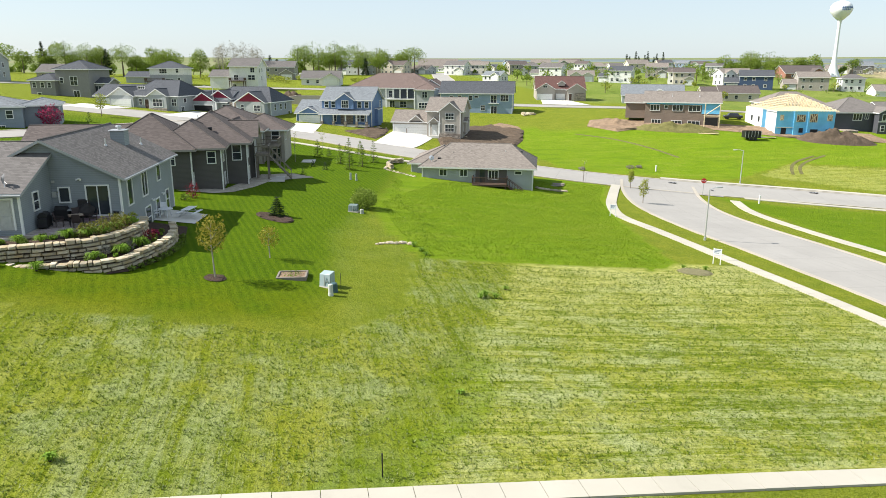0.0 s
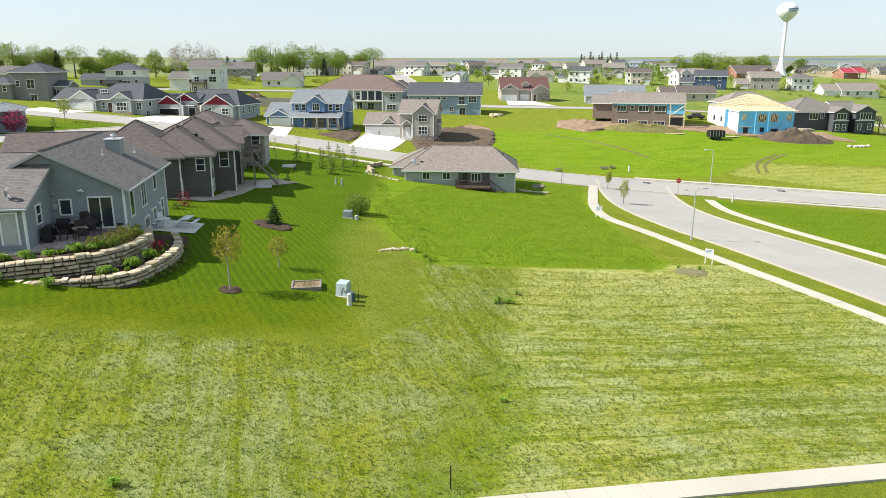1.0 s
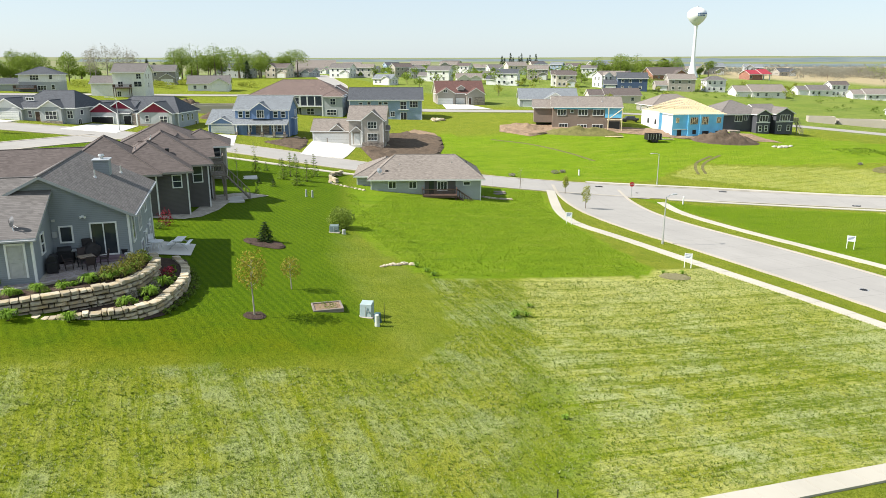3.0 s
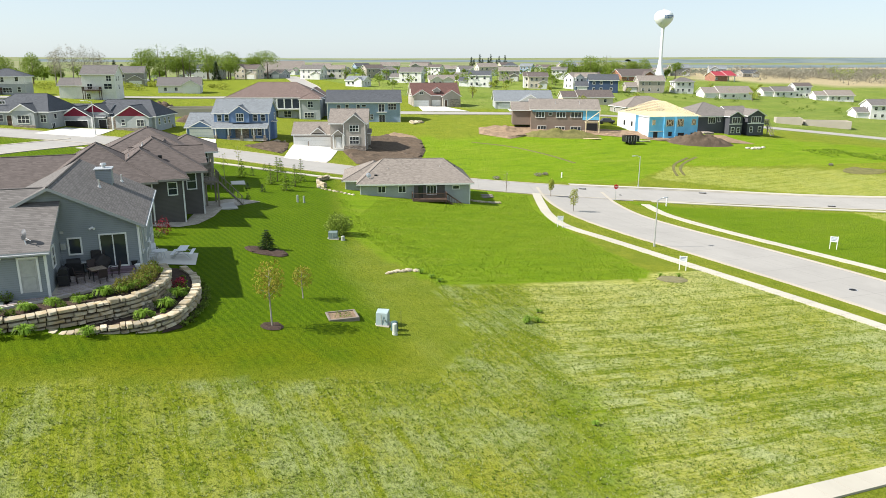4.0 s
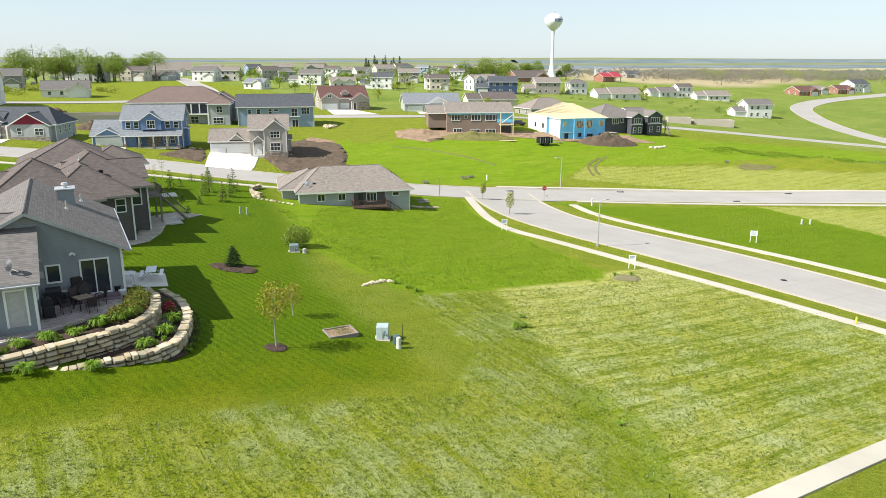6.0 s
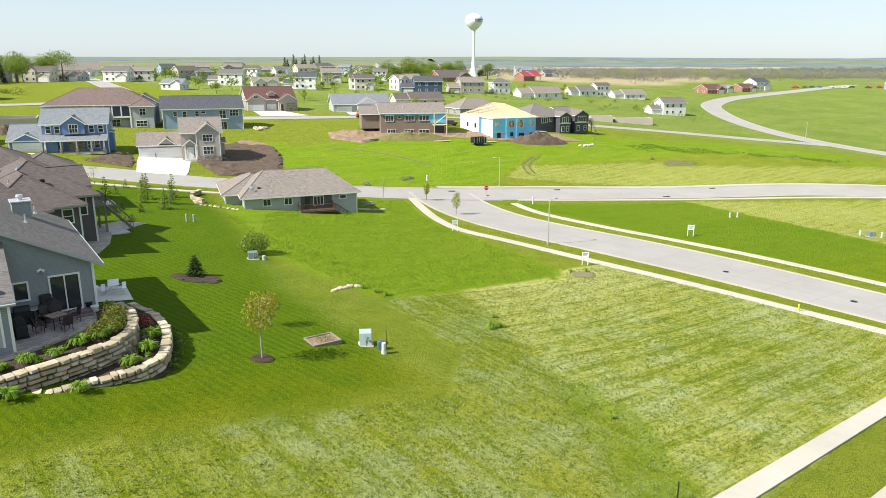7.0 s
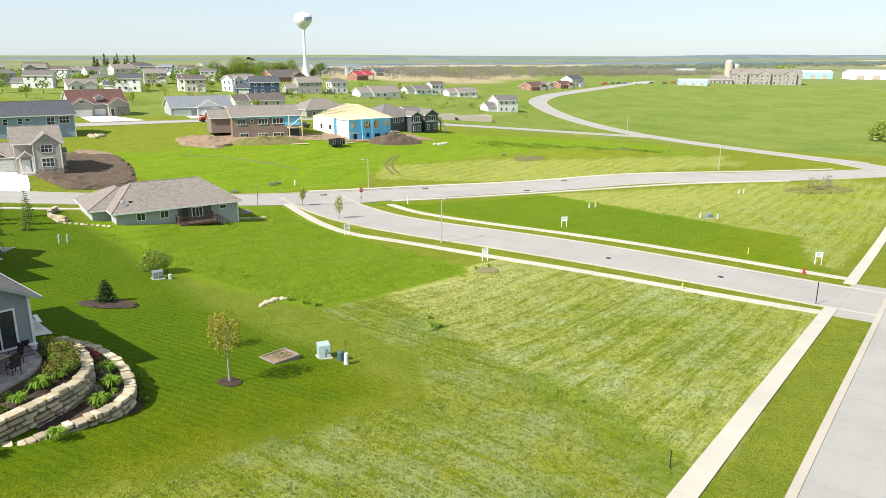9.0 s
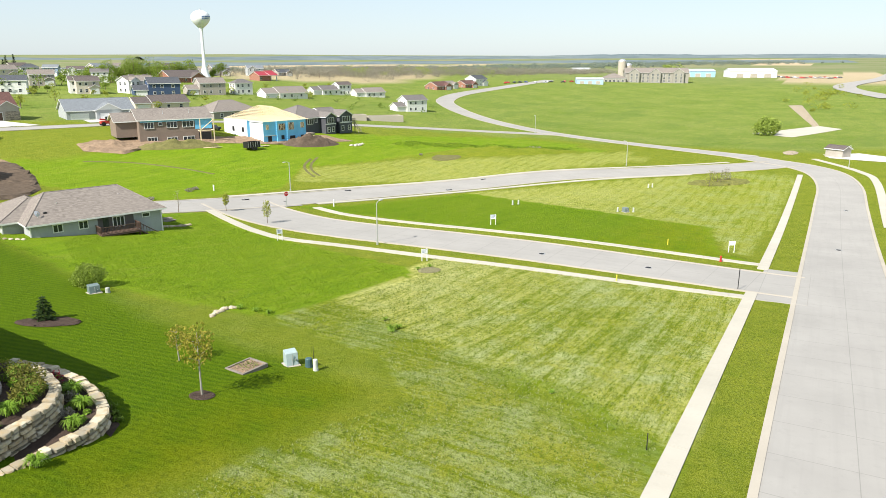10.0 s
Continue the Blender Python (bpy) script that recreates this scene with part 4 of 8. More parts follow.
def ranch_house():
    """The light grey ranch with a hipped roof and a sunken porch."""
    yaw = -19
    h = House("light grey ranch house with a brown-grey hipped roof and porch", 16.9, 99.2, -0.6, yaw, S_GREY, R_TAN)
    h.wing(0, 15.6, 0, 11.5, -1.2, 2.75, "hip", 0.44, 0.55, steep=0.62)
    h.wing(-2.2, 6, 3.5, 13.5, -0.6, 2.75, "hip", 0.44, 0.55)
    h.window("S", 3.0, 0, 1.3, 0.95, 0.85, 2, 1)
    h.window("S", 5.9, 0, 1.3, 0.95, 0.85, 2, 1)
    h.window("S", 13.6, 0, 1.7, 0.85, 0.4, 1, 1)
    # sunken porch: its shade is a flat dark siding panel on the wall
    h.slab("porch_shade", 7.6, 12.0, -0.04, 0.0, 0.15, 2.5, S_TAUPE)
    h.window("S", 10.1, -0.05, 1.0, 1.3, 1.15, 3, 1)
    h.slab("door_pane", 8.2, 8.9, -0.08, -0.04, 0.4, 2.3, GLASS)
    h.deck(7.3, 12.1, -2.1, 0.0, 0.45, -1.4, DARKWOOD, "N")
    h.steps(12.1, -1.4, -1.2, 0.4, 1, 0, 1.0, DARKWOOD)
    for x, y in ((0, 0), (15.6, 0), (15.6, 11.5), (-2.2, 3.5)):
        h.corner(x, y, -1.1, 2.6)
    h.window("E", 4.0, 15.6, 0.3, 0.7, 1.0, 1, 2)
    h.window("E", 8.0, 15.6, 1.3, 0.9, 0.9, 1, 2)
    h.door("E", 6.2, 15.6, -0.6, 0.9, 2.0)
    h.vent(4.0, 3.2, 4.05)
    h.vent(11.6, 3.6, 4.25)
    h.box_vent(13.8, 5.2, 4.2)
    h.box_vent(2.2, 1.6, 3.5)
    bm = bmesh.new()
    bmesh.ops.create_cone(bm, cap_ends=False, segments=14, radius1=0.38, radius2=0.1, depth=0.12, matrix=pose(1.2, 0.8, 3.7, 62, 0, 30))
    tube(bm, (1.2, 0.9, 3.7), (1.2, 0.8, 3.1), 0.03, 0.03, 6)
    part("satellite_dish", bm, METAL, h.e)
    for x in (1.9, 2.7, 3.3, 7.0):
        h.slab("utility_box", x, x + 0.35, -0.25, 0.02, -0.25, 0.3, METAL, bevel=0.02)


def tan_house():
    """Two-storey warm grey house with a three-bay garage."""
    h = House("warm grey two-storey house with white garage doors and stone facing", 26.6, 147.6, 1.6, -21, S_TAN, R_TAN)
    h.wing(-8.0, 1.0, 1.2, 9.5, -0.4, 2.8, "gx", 0.48, 0.45)
    h.wing(-0.2, 7.2, -1.2, 9.5, -0.6, 5.2, "gx", 0.45, 0.4)
    h.wing(2.6, 6.9, -2.2, 3, -0.6, 5.2, "gy", 0.8, 0.35, gable=S_BEIGE)
    h.wing(-4.2, -1.6, 0.7, 3.5, 2.9, 3.0, "gy", 0.8, 0.3)
    h.wing(0.3, 2.5, -2.0, 0.5, 2.7, 2.9, "gy", 0.85, 0.3)
    h.garage("S", -6.5, 1.2, -0.25, 2.6, 2.2)
    h.garage("S", -2.75, 1.2, -0.25, 4.7, 2.2)
    h.window("S", 4.7, -2.2, 3.5, 1.7, 1.2, 3, 2)
    h.window("S", 4.7, -2.2, 1.0, 1.8, 1.4, 3, 2)
    h.slab("stone_base", 2.55, 6.95, -2.3, -2.2, -0.6, 0.6, BRICK)
    h.slab("stone_base", -5.15, -5.05 + 0.1, 1.08, 1.2, -0.3, 1.2, BRICK)
    h.door("S", 1.4, -1.2, 0.1, 1.0, 2.1)
    h.posts([(0.45, -1.9), (2.35, -1.9)], -0.3, 2.75, 0.14)
    h.slab("porch_step", 0.3, 2.5, -2.3, -1.2, -0.4, 0.08, DRIVE)
    h.window("E", 1.0, 7.2, 0.9, 0.8, 1.3, 1, 2)
    h.window("E", 6.0, 7.2, -0.4, 1.0, 0.9, 1, 2)
    h.wing(6.6, 7.8, 0.5, 3.5, 0.5, 3.0, "gx", 0.4, 0.3)
    for x, y in ((-8, 1.2), (2.6, -2.2), (6.9, -2.2), (7.2, 9.5)):
        h.corner(x, y, -0.4, 2.7 if x < 0 else 5.1)


def blue_house():
    h = House("bright blue two-storey house with white trim and a front porch", -0.2, 161.8, 3.1, -21, S_BLUE, R_BLUE)
    h.wing(0, 8, -0.8, 9, -0.3, 2.7, "gx", 0.5, 0.45)
    h.wing(5.4, 16.6, 0.6, 10, -0.4, 5.5, "gx", 0.52, 0.45)
    h.wing(9.0, 12.8, -0.2, 5, 3.4, 5.5, "gy", 0.7, 0.35)
    h.wing(1.0, 5.0, -1.2, 3, 2.5, 2.8, "gy", 0.5, 0.3)
    h.wing(5.6, 16.4, -1.6, 0.7, 2.45, 2.5, "shed", 0.35, 0.3)
    h.slab("porch_floor", 5.8, 16.2, -1.5, 0.6, -0.3, 0.12, DRIVE)
    h.posts([(6.0, -1.4), (8.6, -1.4), (11.3, -1.4), (13.8, -1.4), (16.0, -1.4)], 0.1, 2.4, 0.12)
    for x in (6.0, 8.6, 11.3, 13.8, 16.0):
        h.slab("stone_pier", x - 0.25, x + 0.25, -1.65, -1.15, -0.3, 0.9, BRICK)
    h.garage("S", 3.0, -0.8, -0.25, 4.6, 2.2)
    h.window("S", 10.9, -0.2, 3.7, 1.4, 1.5, 3, 2)
    for x in (6.5, 8.0, 13.9, 15.5):
        h.window("S", x, 0.6, 3.7, 0.8, 1.2, 1, 2)
    for x in (7.2, 8.2, 13.4, 14.6):
        h.window("S", x, 0.6, 0.7, 0.8, 1.4, 1, 2)
    h.door("S", 11.0, 0.6, 0.12, 1.0, 2.1, DARKWOOD)
    h.slab("stone_facing", 9.6, 12.4, 0.5, 0.6, 0.1, 2.4, BRICK)
    h.wing(16.6, 17.3, 3.4, 6.2, -0.3, 3.4, "gy", 0.3, 0.25)
    h.window("E", 8, 16.6, 3.7, 0.9, 1.2, 1, 2)
    for x, y in ((0, -0.8), (16.6, 0.6), (16.6, 10)):
        h.corner(x, y, -0.3, 2.6 if x == 0 else 5.3)


def red_gable_house():
    h = House("grey ranch house with crimson gables and an open garage", -19.1, 169.9, 4.9, -26, S_GREY, R_SLATE)
    h.wing(-2, 13.2, 2.6, 13, -0.6, 3.0, "hip", 0.55, 0.5, steep=0.6)
    h.wing(-7.2, 3.0, 1.4, 10, -0.3, 2.9, "gx", 0.5, 0.45)
    h.wing(-5.4, 1.0, 0.0, 6, -0.4, 2.9, "gy", 0.6, 0.4, gable=S_RED)
    h.wing(-1.8, 3.8, 1.6, 7, 2.6, 3.6, "gy", 0.6, 0.4, gable=S_RED)
    h.wing(5.6, 12.6, 0.8, 8, -0.5, 2.9, "gy", 0.6, 0.4, gable=S_RED)
    h.garage("S", -2.2, 0.0, -0.3, 4.7, 2.25, opened=True)
    h.garage("S", -6.3, 1.4, -0.3, 1.7, 2.2)
    h.window("S", 10.8, 0.8, 0.9, 1.5, 1.2, 2, 2)
    h.window("S", 7.2, 0.8, 1.0, 0.7, 1.2, 1, 2)
    h.door("S", 2.6, 1.4, 0.0, 1.6, 2.1, BLACK)
    h.posts([(1.2, -0.2), (4.9, 0.9)], -0.3, 2.7, 0.13)
    h.slab("stone_base", 5.5, 12.7, 0.7, 0.8, -0.5, 0.5, BRICK)
    h.slab("stone_facing", 3.6, 5.4, 1.35, 1.45, -0.3, 2.6, BRICK)
    for u in (4.6, 7.4, 9.6):
        h.window("E", u, 13.2, 0.9, 0.8, 1.3, 1, 2)
    h.window("E", 11.4, 13.2, -0.5, 0.9, 0.9, 1, 1)
    h.corner(13.2, 2.6, -0.5, 2.9)


def grey_white_house():
    h = House("light grey ranch house with white gables and stone base", -36.8, 170.5, 6.2, -26, S_GREY, R_SLATE)
    h.wing(-1, 11.5, 1.5, 13, -0.7, 3.1, "hip", 0.52, 0.5, steep=0.55)
    h.wing(-10.5, 0, 2.4, 11, -0.2, 2.9, "gx", 0.5, 0.5)
    h.wing(-5.4, 0.8, 0.6, 6, -0.3, 2.9, "gy", 0.6, 0.4, gable=S_WHITE)
    h.wing(5.0, 9.4, 0.3, 6, -0.6, 3.1, "gy", 0.6, 0.4, gable=S_WHITE)
    h.garage("S", -2.3, 0.6, -0.2, 4.8, 2.2)
    h.garage("S", -7.6, 2.4, -0.2, 2.6, 2.2)
    h.window("S", 7.2, 0.3, 0.7, 2.3, 1.5, 3, 2)
    h.window("S", 2.0, 1.5, 0.9, 0.7, 1.3, 1, 2)
    h.window("S", 10.5, 1.5, 0.8, 1.1, 1.4, 2, 2)
    h.door("S", 3.6, 1.5, 0.0, 1.0, 2.1, DARKWOOD)
    h.slab("stone_base", 4.9, 9.5, 0.2, 0.3, -0.6, 0.3, BRICK)
    h.window("S", 1.4, 3.0, 4.3, 1.6, 0.5, 3, 1)
    for u, z in ((4, 1.4), (8, 0.9), (11, 1.4)):
        h.window("E", u, 11.5, z, 0.9, 0.9 if z > 1 else 1.3, 1, 1)
    h.window("E", 3.0, 11.5, -0.5, 1.1, 1.0, 2, 1)


def left_house():
    h = House("pale blue-grey split level house beside a red-leaved tree", -49.7, 128.0, 5.0, 12, S_SLATEBLUE, R_BLUE)
    h.wing(-8, 5.5, 0, 12, -0.6, 4.3, "hip", 0.3, 0.6)
    h.wing(5.0, 10.5, 2.0, 12, -0.6, 4.3, "hip", 0.3, 0.5)
    for x in (-5, -2.2, 0.6, 3.6):
        h.window("S", x, 0, 2.3, 0.9, 1.2, 1, 2)
    h.window("S", 2.2, 0, 0.2, 1.1, 0.9, 2, 1)
    h.window("E", 4.5, 10.5, 2.4, 0.9, 1.2, 1, 2)
    h.window("E", 8.5, 10.5, 0.3, 0.9, 1.1, 1, 2)


def beige_house():
    h = House("large grey two-storey house with slate roof and sun room", -57.0, 190.5, 8.0, -14, S_STONEGREY, R_SLATE)
    h.wing(0, 8.2, 0, 10, -0.6, 6.8, "hip", 0.45, 0.5)
    h.wing(-5.6, 0.5, -1.5, 7, -0.5, 4.2, "hip", 0.45, 0.5)
    h.wing(8.0, 11.4, 2.5, 8, -0.4, 3.4, "gx", 0.4, 0.4)
    for x in (-4.6, -2.6, -0.9):
        h.window("S", x, -1.5, 2.3, 0.8, 1.2, 1, 2)
    h.window("S", 4.4, 0, 2.9, 1.7, 2.0, 2, 2)
    h.window("S", 4.8, 0, -0.2, 1.4, 1.7, 2, 1)
    h.window("S", 9.7, 2.5, 0.9, 3.0, 1.7, 4, 1)
    h.window("S", -3.5, -1.5, 0.0, 0.9, 1.1, 1, 2)
    h.window("S", 1.4, 0, 3.4, 0.8, 1.2, 1, 2)


def grey_two_storey():
    h = House("grey and white two-storey house with a back deck", -50.0, 268.0, 8.7, -8, S_GREY, R_SLATE)
    h.wing(0, 11.5, 0, 10, -0.5, 3.6, "hip", 0.4, 0.1)
    h.wing(0, 11.5, 0, 10, 3.6, 5.9, "hip", 0.42, 0.6, wall=S_WHITE)
    h.wing(-8.5, 0, 1, 9, -0.5, 2.9, "gx", 0.4, 0.4)
    for x, z, w in ((4.6, 4.0, 2.4), (9.4, 4.2, 0.9), (6.5, 0.8, 2.4), (9.8, 1.0, 0.9)):
        h.window("S", x, 0, z, w, 1.4, 3 if w > 2 else 1, 2)
    h.deck(-1, 5, -3, 0, 1.4, -0.5, DARKWOOD, "N")


def white_house():
    h = House("tall white two-storey house with a grey roof and deck", -22.0, 252.0, 8.0, -14, S_WHITE, R_GREY)
    h.wing(0, 9.5, 0, 10, -0.5, 7.3, "gx", 0.5, 0.5)
    h.wing(-7, 0, 1, 9, -0.5, 4.0, "gx", 0.5, 0.5)
    for x, z, w in ((2.2, 2.8, 1.4), (7.4, 2.8, 2.2), (7.8, 5.2, 1.3), (1.6, -0.2, 1.0)):
        h.window("S", x, 0, z, w, 1.5, 2, 2)
    for u, z in ((2, 5.2), (5, 5.2), (4.4, 2.6)):
        h.window("E", u, 9.5, z, 0.8, 1.3, 1, 2)
    h.deck(0.5, 5.5, -2.5, 0, 2.5, -0.5, DARKWOOD, "N")


def columned_house():
    h = House("grey house with brown-red hipped roof and white columned balcony", 27.6, 195.5, 4.3, -22, S_GREY, R_RED)
    h.roof = shingles("shingle_rust", (0.15, 0.112, 0.1))
    h.wing(-15, 9, 0, 14, -0.5, 5.7, "hip", 0.5, 0.6)
    h.wing(4.2, 9.3, -1.5, 6, -0.5, 5.3, "hip", 0.5, 0.5)
    h.wing(3, 10, 8, 16, -0.5, 5.5, "gy", 0.6, 0.4)
    h.slab("balcony", -4.2, 4.2, -1.6, 0, 2.4, 2.65, WHITE)
    h.slab("dark_screen", -1.8, 3.9, -0.6, -0.4, 2.7, 5.0, GLASS)
    h.posts([(-3.9, -1.45), (-1.9, -1.45), (0.0, -1.45), (2.0, -1.45), (4.0, -1.45)], 2.6, 5.1, 0.13)
    h.posts([(-3.9, -1.4), (4.0, -1.4)], -0.4, 2.4, 0.18)
    h.window("S", 6.8, -1.5, 3.0, 1.3, 1.5, 2, 2)
    h.window("S", 6.4, -1.5, 0.3, 2.4, 1.3, 3, 2)
    h.window("S", 0.5, 0, 0.3, 1.8, 1.6, 2, 2)
    h.window("S", -2.6, -0.02, 0.1, 1.4, 2.0, 2, 1)
    h.window("S", -3.0, -0.02, 3.0, 1.0, 1.7, 1, 2)
    h.vent(3.0, 2.5, 6.6, 0.7)


def long_blue_house():
    h = House("long blue-grey walkout house with a slate gable roof", 37.6, 188.5, 3.8, -19, S_PALEBLUE, R_SLATE)
    h.wing(-0.5, 18.5, 0, 11, -0.6, 5.0, "gx", 0.5, 0.5)
    h.wing(6, 12, 5.5, 15, 2.0, 5.6, "gy", 0.6, 0.4)
    h.window("S", 13.6, 0, 2.4, 1.5, 1.9, 2, 2)
    h.window("S", 17.0 - 0.6, 0, 2.9, 2.0, 1.5, 3, 2)
    h.window("S", 13.7, 0, -0.4, 1.5, 1.9, 2, 1)
    h.window("S", 10.8, 0, 0.5, 1.0, 1.2, 2, 2)
    h.window("S", 2.4, 0, 3.1, 0.8, 1.0, 1, 2)
    h.window("S", 4.6, 0, 2.9, 0.8, 1.3, 1, 2)
    h.window("S", 7.5, 0, 3.0, 0.8, 1.2, 1, 2)
    h.window("S", 9.0, 0, 3.7, 1.0, 0.45, 1, 1)
    h.slab("deck_ledger", 12.3, 15, -0.5, 0, 2.15, 2.35, WHITE)
    h.corner(18.5, 0, -0.6, 4.9)
    h.corner(-0.5, 0, -0.6, 4.9)


def red_roof_house():
    h = House("tan stone-faced house with a dark red roof and two garage doors", 83.0, 222.5, 4.8, -14, S_TAN, R_RED)
    h.wing(-7.4, 8.2, 1, 12, -0.4, 3.8, "gx", 0.66, 0.4)
    h.wing(-7.4, -1.7, -0.6, 6, -0.4, 3.7, "gy", 0.62, 0.4)
    h.wing(2.4, 8.2, -0.8, 6, -0.4, 3.5, "gy", 0.62, 0.4)
    h.wing(-0.4, 1.8, 1.4, 4, 4.5, 5.4, "gy", 0.7, 0.25)
    h.garage("S", -4.8, -0.6, -0.3, 4.6, 2.2)
    h.garage("S", 0.4, 1.0, -0.3, 2.7, 2.2)
    h.window("S", 6.4, -0.8, 0.7, 2.0, 1.6, 3, 2)
    h.window("S", -4.8, -0.6, 4.0, 1.2, 0.7, 2, 1)
    h.door("S", 3.4, -0.8, 0, 0.9, 2.1, DARKWOOD)
    h.slab("stone_base", 4.6, 8.3, -0.9, -0.8, -0.4, 2.4, BRICK)


def pale_garage_house():
    h = House("white house with a blue-grey roof and two garage doors", 108.5, 208.0, 3.9, -24, S_GREY, R_BLUE)
    h.wing(-9.5, 9, 1, 13, -0.4, 3.0, "gx", 0.5, 0.5)
    h.wing(-1.8, 5.2, -1.0, 6, -0.4, 3.0, "gy", 0.55, 0.4, gable=S_WHITE)
    h.garage("S", 1.7, -1.0, -0.3, 4.7, 2.2)
    h.garage("S", -6.0, 1.0, -0.3, 4.7, 2.2)
    h.window("S", 7.6, 1.0, 0.8, 1.3, 1.3, 2, 2)


def brown_new_house():
    """Brown house still being built, with blue wrap under the eaves."""
    h = House("unfinished brown house with blue house wrap under its eaves", 79.8, 156.8, 1.9, -28, S_BROWN, R_TAN)
    h.wing(0, 16.4, 0, 10, -0.5, 5.9, "gx", 0.42, 0.5)
    h.wing(-4.5, 1, 2.5, 10, 1.8, 5.6, "gx", 0.42, 0.5)
    h.slab("house_wrap", 0.3, 16.4, -0.03, 0.0, 5.2, 5.85, WRAP)
    h.slab("house_wrap", 12.6, 16.6, -0.05, 0.0, 3.2, 5.8, WRAP)
    for x, w, c in ((2.2, 2.0, 3), (7.3, 2.2, 3), (11.0, 2.5, 3)):
        h.window("S", x, -0.06, 3.8, w, 1.3, c, 1)
    h.window("S", 4.7, -0.06, 4.4, 0.7, 0.6, 1, 1)
    for x, w, hh, z in ((2.7, 2.0, 1.2, 0.5), (7.2, 2.2, 1.7, -0.2), (11.0, 2.5, 1.3, 0.2)):
        h.window("S", x, -0.02, z, w, hh, 3, 1)
    # solid black sheet standing in for the shaded inside
    h.slab("dark_opening", 13.4, 16.2, -0.04, 0.0, -0.4, 2.4, BLACK)
    h.posts([(13.2, -2.2), (16.4, -2.2)], -0.6, 5.6, 0.1, WOOD)
    for a, b in (((13.2, -2.2, 2.9), (16.4, -2.2, 2.9)), ((13.2, -2.2, 2.7), (13.2, 0, 2.9)), ((16.4, -2.2, 2.9), (16.4, 0, 2.9)), ((13.2, -2.2, 3.0), (16.4, -2.2, 5.4))):
        bm = bmesh.new()
        tube(bm, a, b, 0.09, 0.09, 4)
        part("beam", bm, WOOD, h.e)
    for x in (6.0, 12.0):
        h.vent(x, 2.4, 7.0, 1.0)


def wrapped_new_house():
    """House under construction: blue wrap, dark panels for window holes and bare roof trusses."""
    h = House("house under construction in light blue wrap with bare timber roof trusses", 102.6, 140.2, 1.2, -15, WRAP, WOOD)
    W = 12.0
    D = 17.0
    V, F, I = [], [], []

    def quad(a, b, z0, z1, m):
        n = len(V)
        V.extend([(a[0], a[1], z0), (b[0], b[1], z0), (b[0], b[1], z1), (a[0], a[1], z1)])
        F.append((n, n + 1, n + 2, n + 3))
        I.append(m)
    run = [(0, 0), (3.7, 0), (3.7, -0.5), (6.4, -0.5), (6.4, -1.1), (W, -1.1), (W, D), (-0.8, D), (-0.8, 6.0), (0, 6.0), (0, 0)]
    for a, b in zip(run, run[1:]):
        quad(a, b, -1.0, 5.2, 1 if a[0] == b[0] and a[0] <= 0 else 0)
    mesh_ob("wall", V, F, [WRAP, WRAPW], h.e, I)
    # no holes are cut: black and dark timber panels paint the unlit rooms
    for u, v, z, w, hh in ((1.8, 0, -0.4, 1.1, 1.9), (5.3, -0.5, 0.5, 0.9, 1.0), (7.8, -1.1, 0.1, 1.6, 1.2), (10.8, -1.1, 0.3, 1.0, 1.0)):
        h.slab("dark_opening", u - w / 2, u + w / 2, v - 0.03, v + 0.01, z, z + hh, BLACK)
    for u, v, z, w, hh in ((1.2, 0, 3.1, 0.7, 1.2), (5.1, -0.5, 2.8, 1.8, 1.6), (7.5, -1.1, 2.8, 1.5, 1.8), (10.9, -1.1, 3.1, 1.0, 1.4)):
        op = h.slab("window_opening", u - w / 2, u + w / 2, v - 0.03, v + 0.01, z, z + hh, DARKWOOD)
        bm = bmesh.new()
        for i in range(5):
            x = u - w / 2 + w * i / 4
            box(bm, x - 0.05, x + 0.05, v - 0.07, v - 0.03, z, z + hh)
        tube(bm, (u - w / 2, v - 0.05, z), (u + w / 2, v - 0.05, z + hh), 0.05, 0.05, 4)
        tube(bm, (u + w / 2, v - 0.05, z), (u - w / 2, v - 0.05, z + hh), 0.05, 0.05, 4)
        part("stud", bm, WOOD, op)
    # trusses: rafters and ties every 0.6 m under a hip outline
    x0, x1, y0, y1, ez, sl = -0.5, W + 0.5, -1.5, D + 0.4, 5.25, 0.5
    cy = (y0 + y1) / 2
    n = int((x1 - x0) / 0.61)
    for i in range(n + 1):
        x = x0 + (x1 - x0) * i / n
        top = min(x - x0, x1 - x)
        bm = bmesh.new()
        box(bm, x - 0.04, x + 0.04, y0, y1, ez - 0.1, ez + 0.06)
        if top > 0.3:
            for s, ya in ((1, y0), (-1, y1)):
                tube(bm, (x, ya, ez), (x, ya + s * top, ez + top * sl), 0.06, 0.06, 4)
            tube(bm, (x, y0 + top, ez + top * sl), (x, y1 - top, ez + top * sl), 0.07, 0.07, 4)
            for k in range(1, 5):
                yy = y0 + (y1 - y0) * k / 5
                hh = min(top, yy - y0, y1 - yy) * sl
                tube(bm, (x, yy, ez), (x, yy + 0.3, ez + hh), 0.05, 0.05, 4)
        part("truss", bm, WOOD, h.e)
    for i in range(12):
        y = y0 + 0.7 + i * (y1 - y0 - 1.4) / 11
        t = min(y - y0, y1 - y, (x1 - x0) / 2)
        for xa, sg in ((x0, 1), (x1, -1)):
            bm = bmesh.new()
            tube(bm, (xa, y, ez), (xa + sg * t, y, ez + t * sl), 0.055, 0.055, 4)
            part("jack_rafter", bm, WOOD, h.e)
    for u in (8.0, 12.5):
        # side holes too are black sheets for the unlit inside
        h.slab("dark_opening", -0.83, -0.79, u - 0.5, u + 0.5, 2.2, 3.4, BLACK)
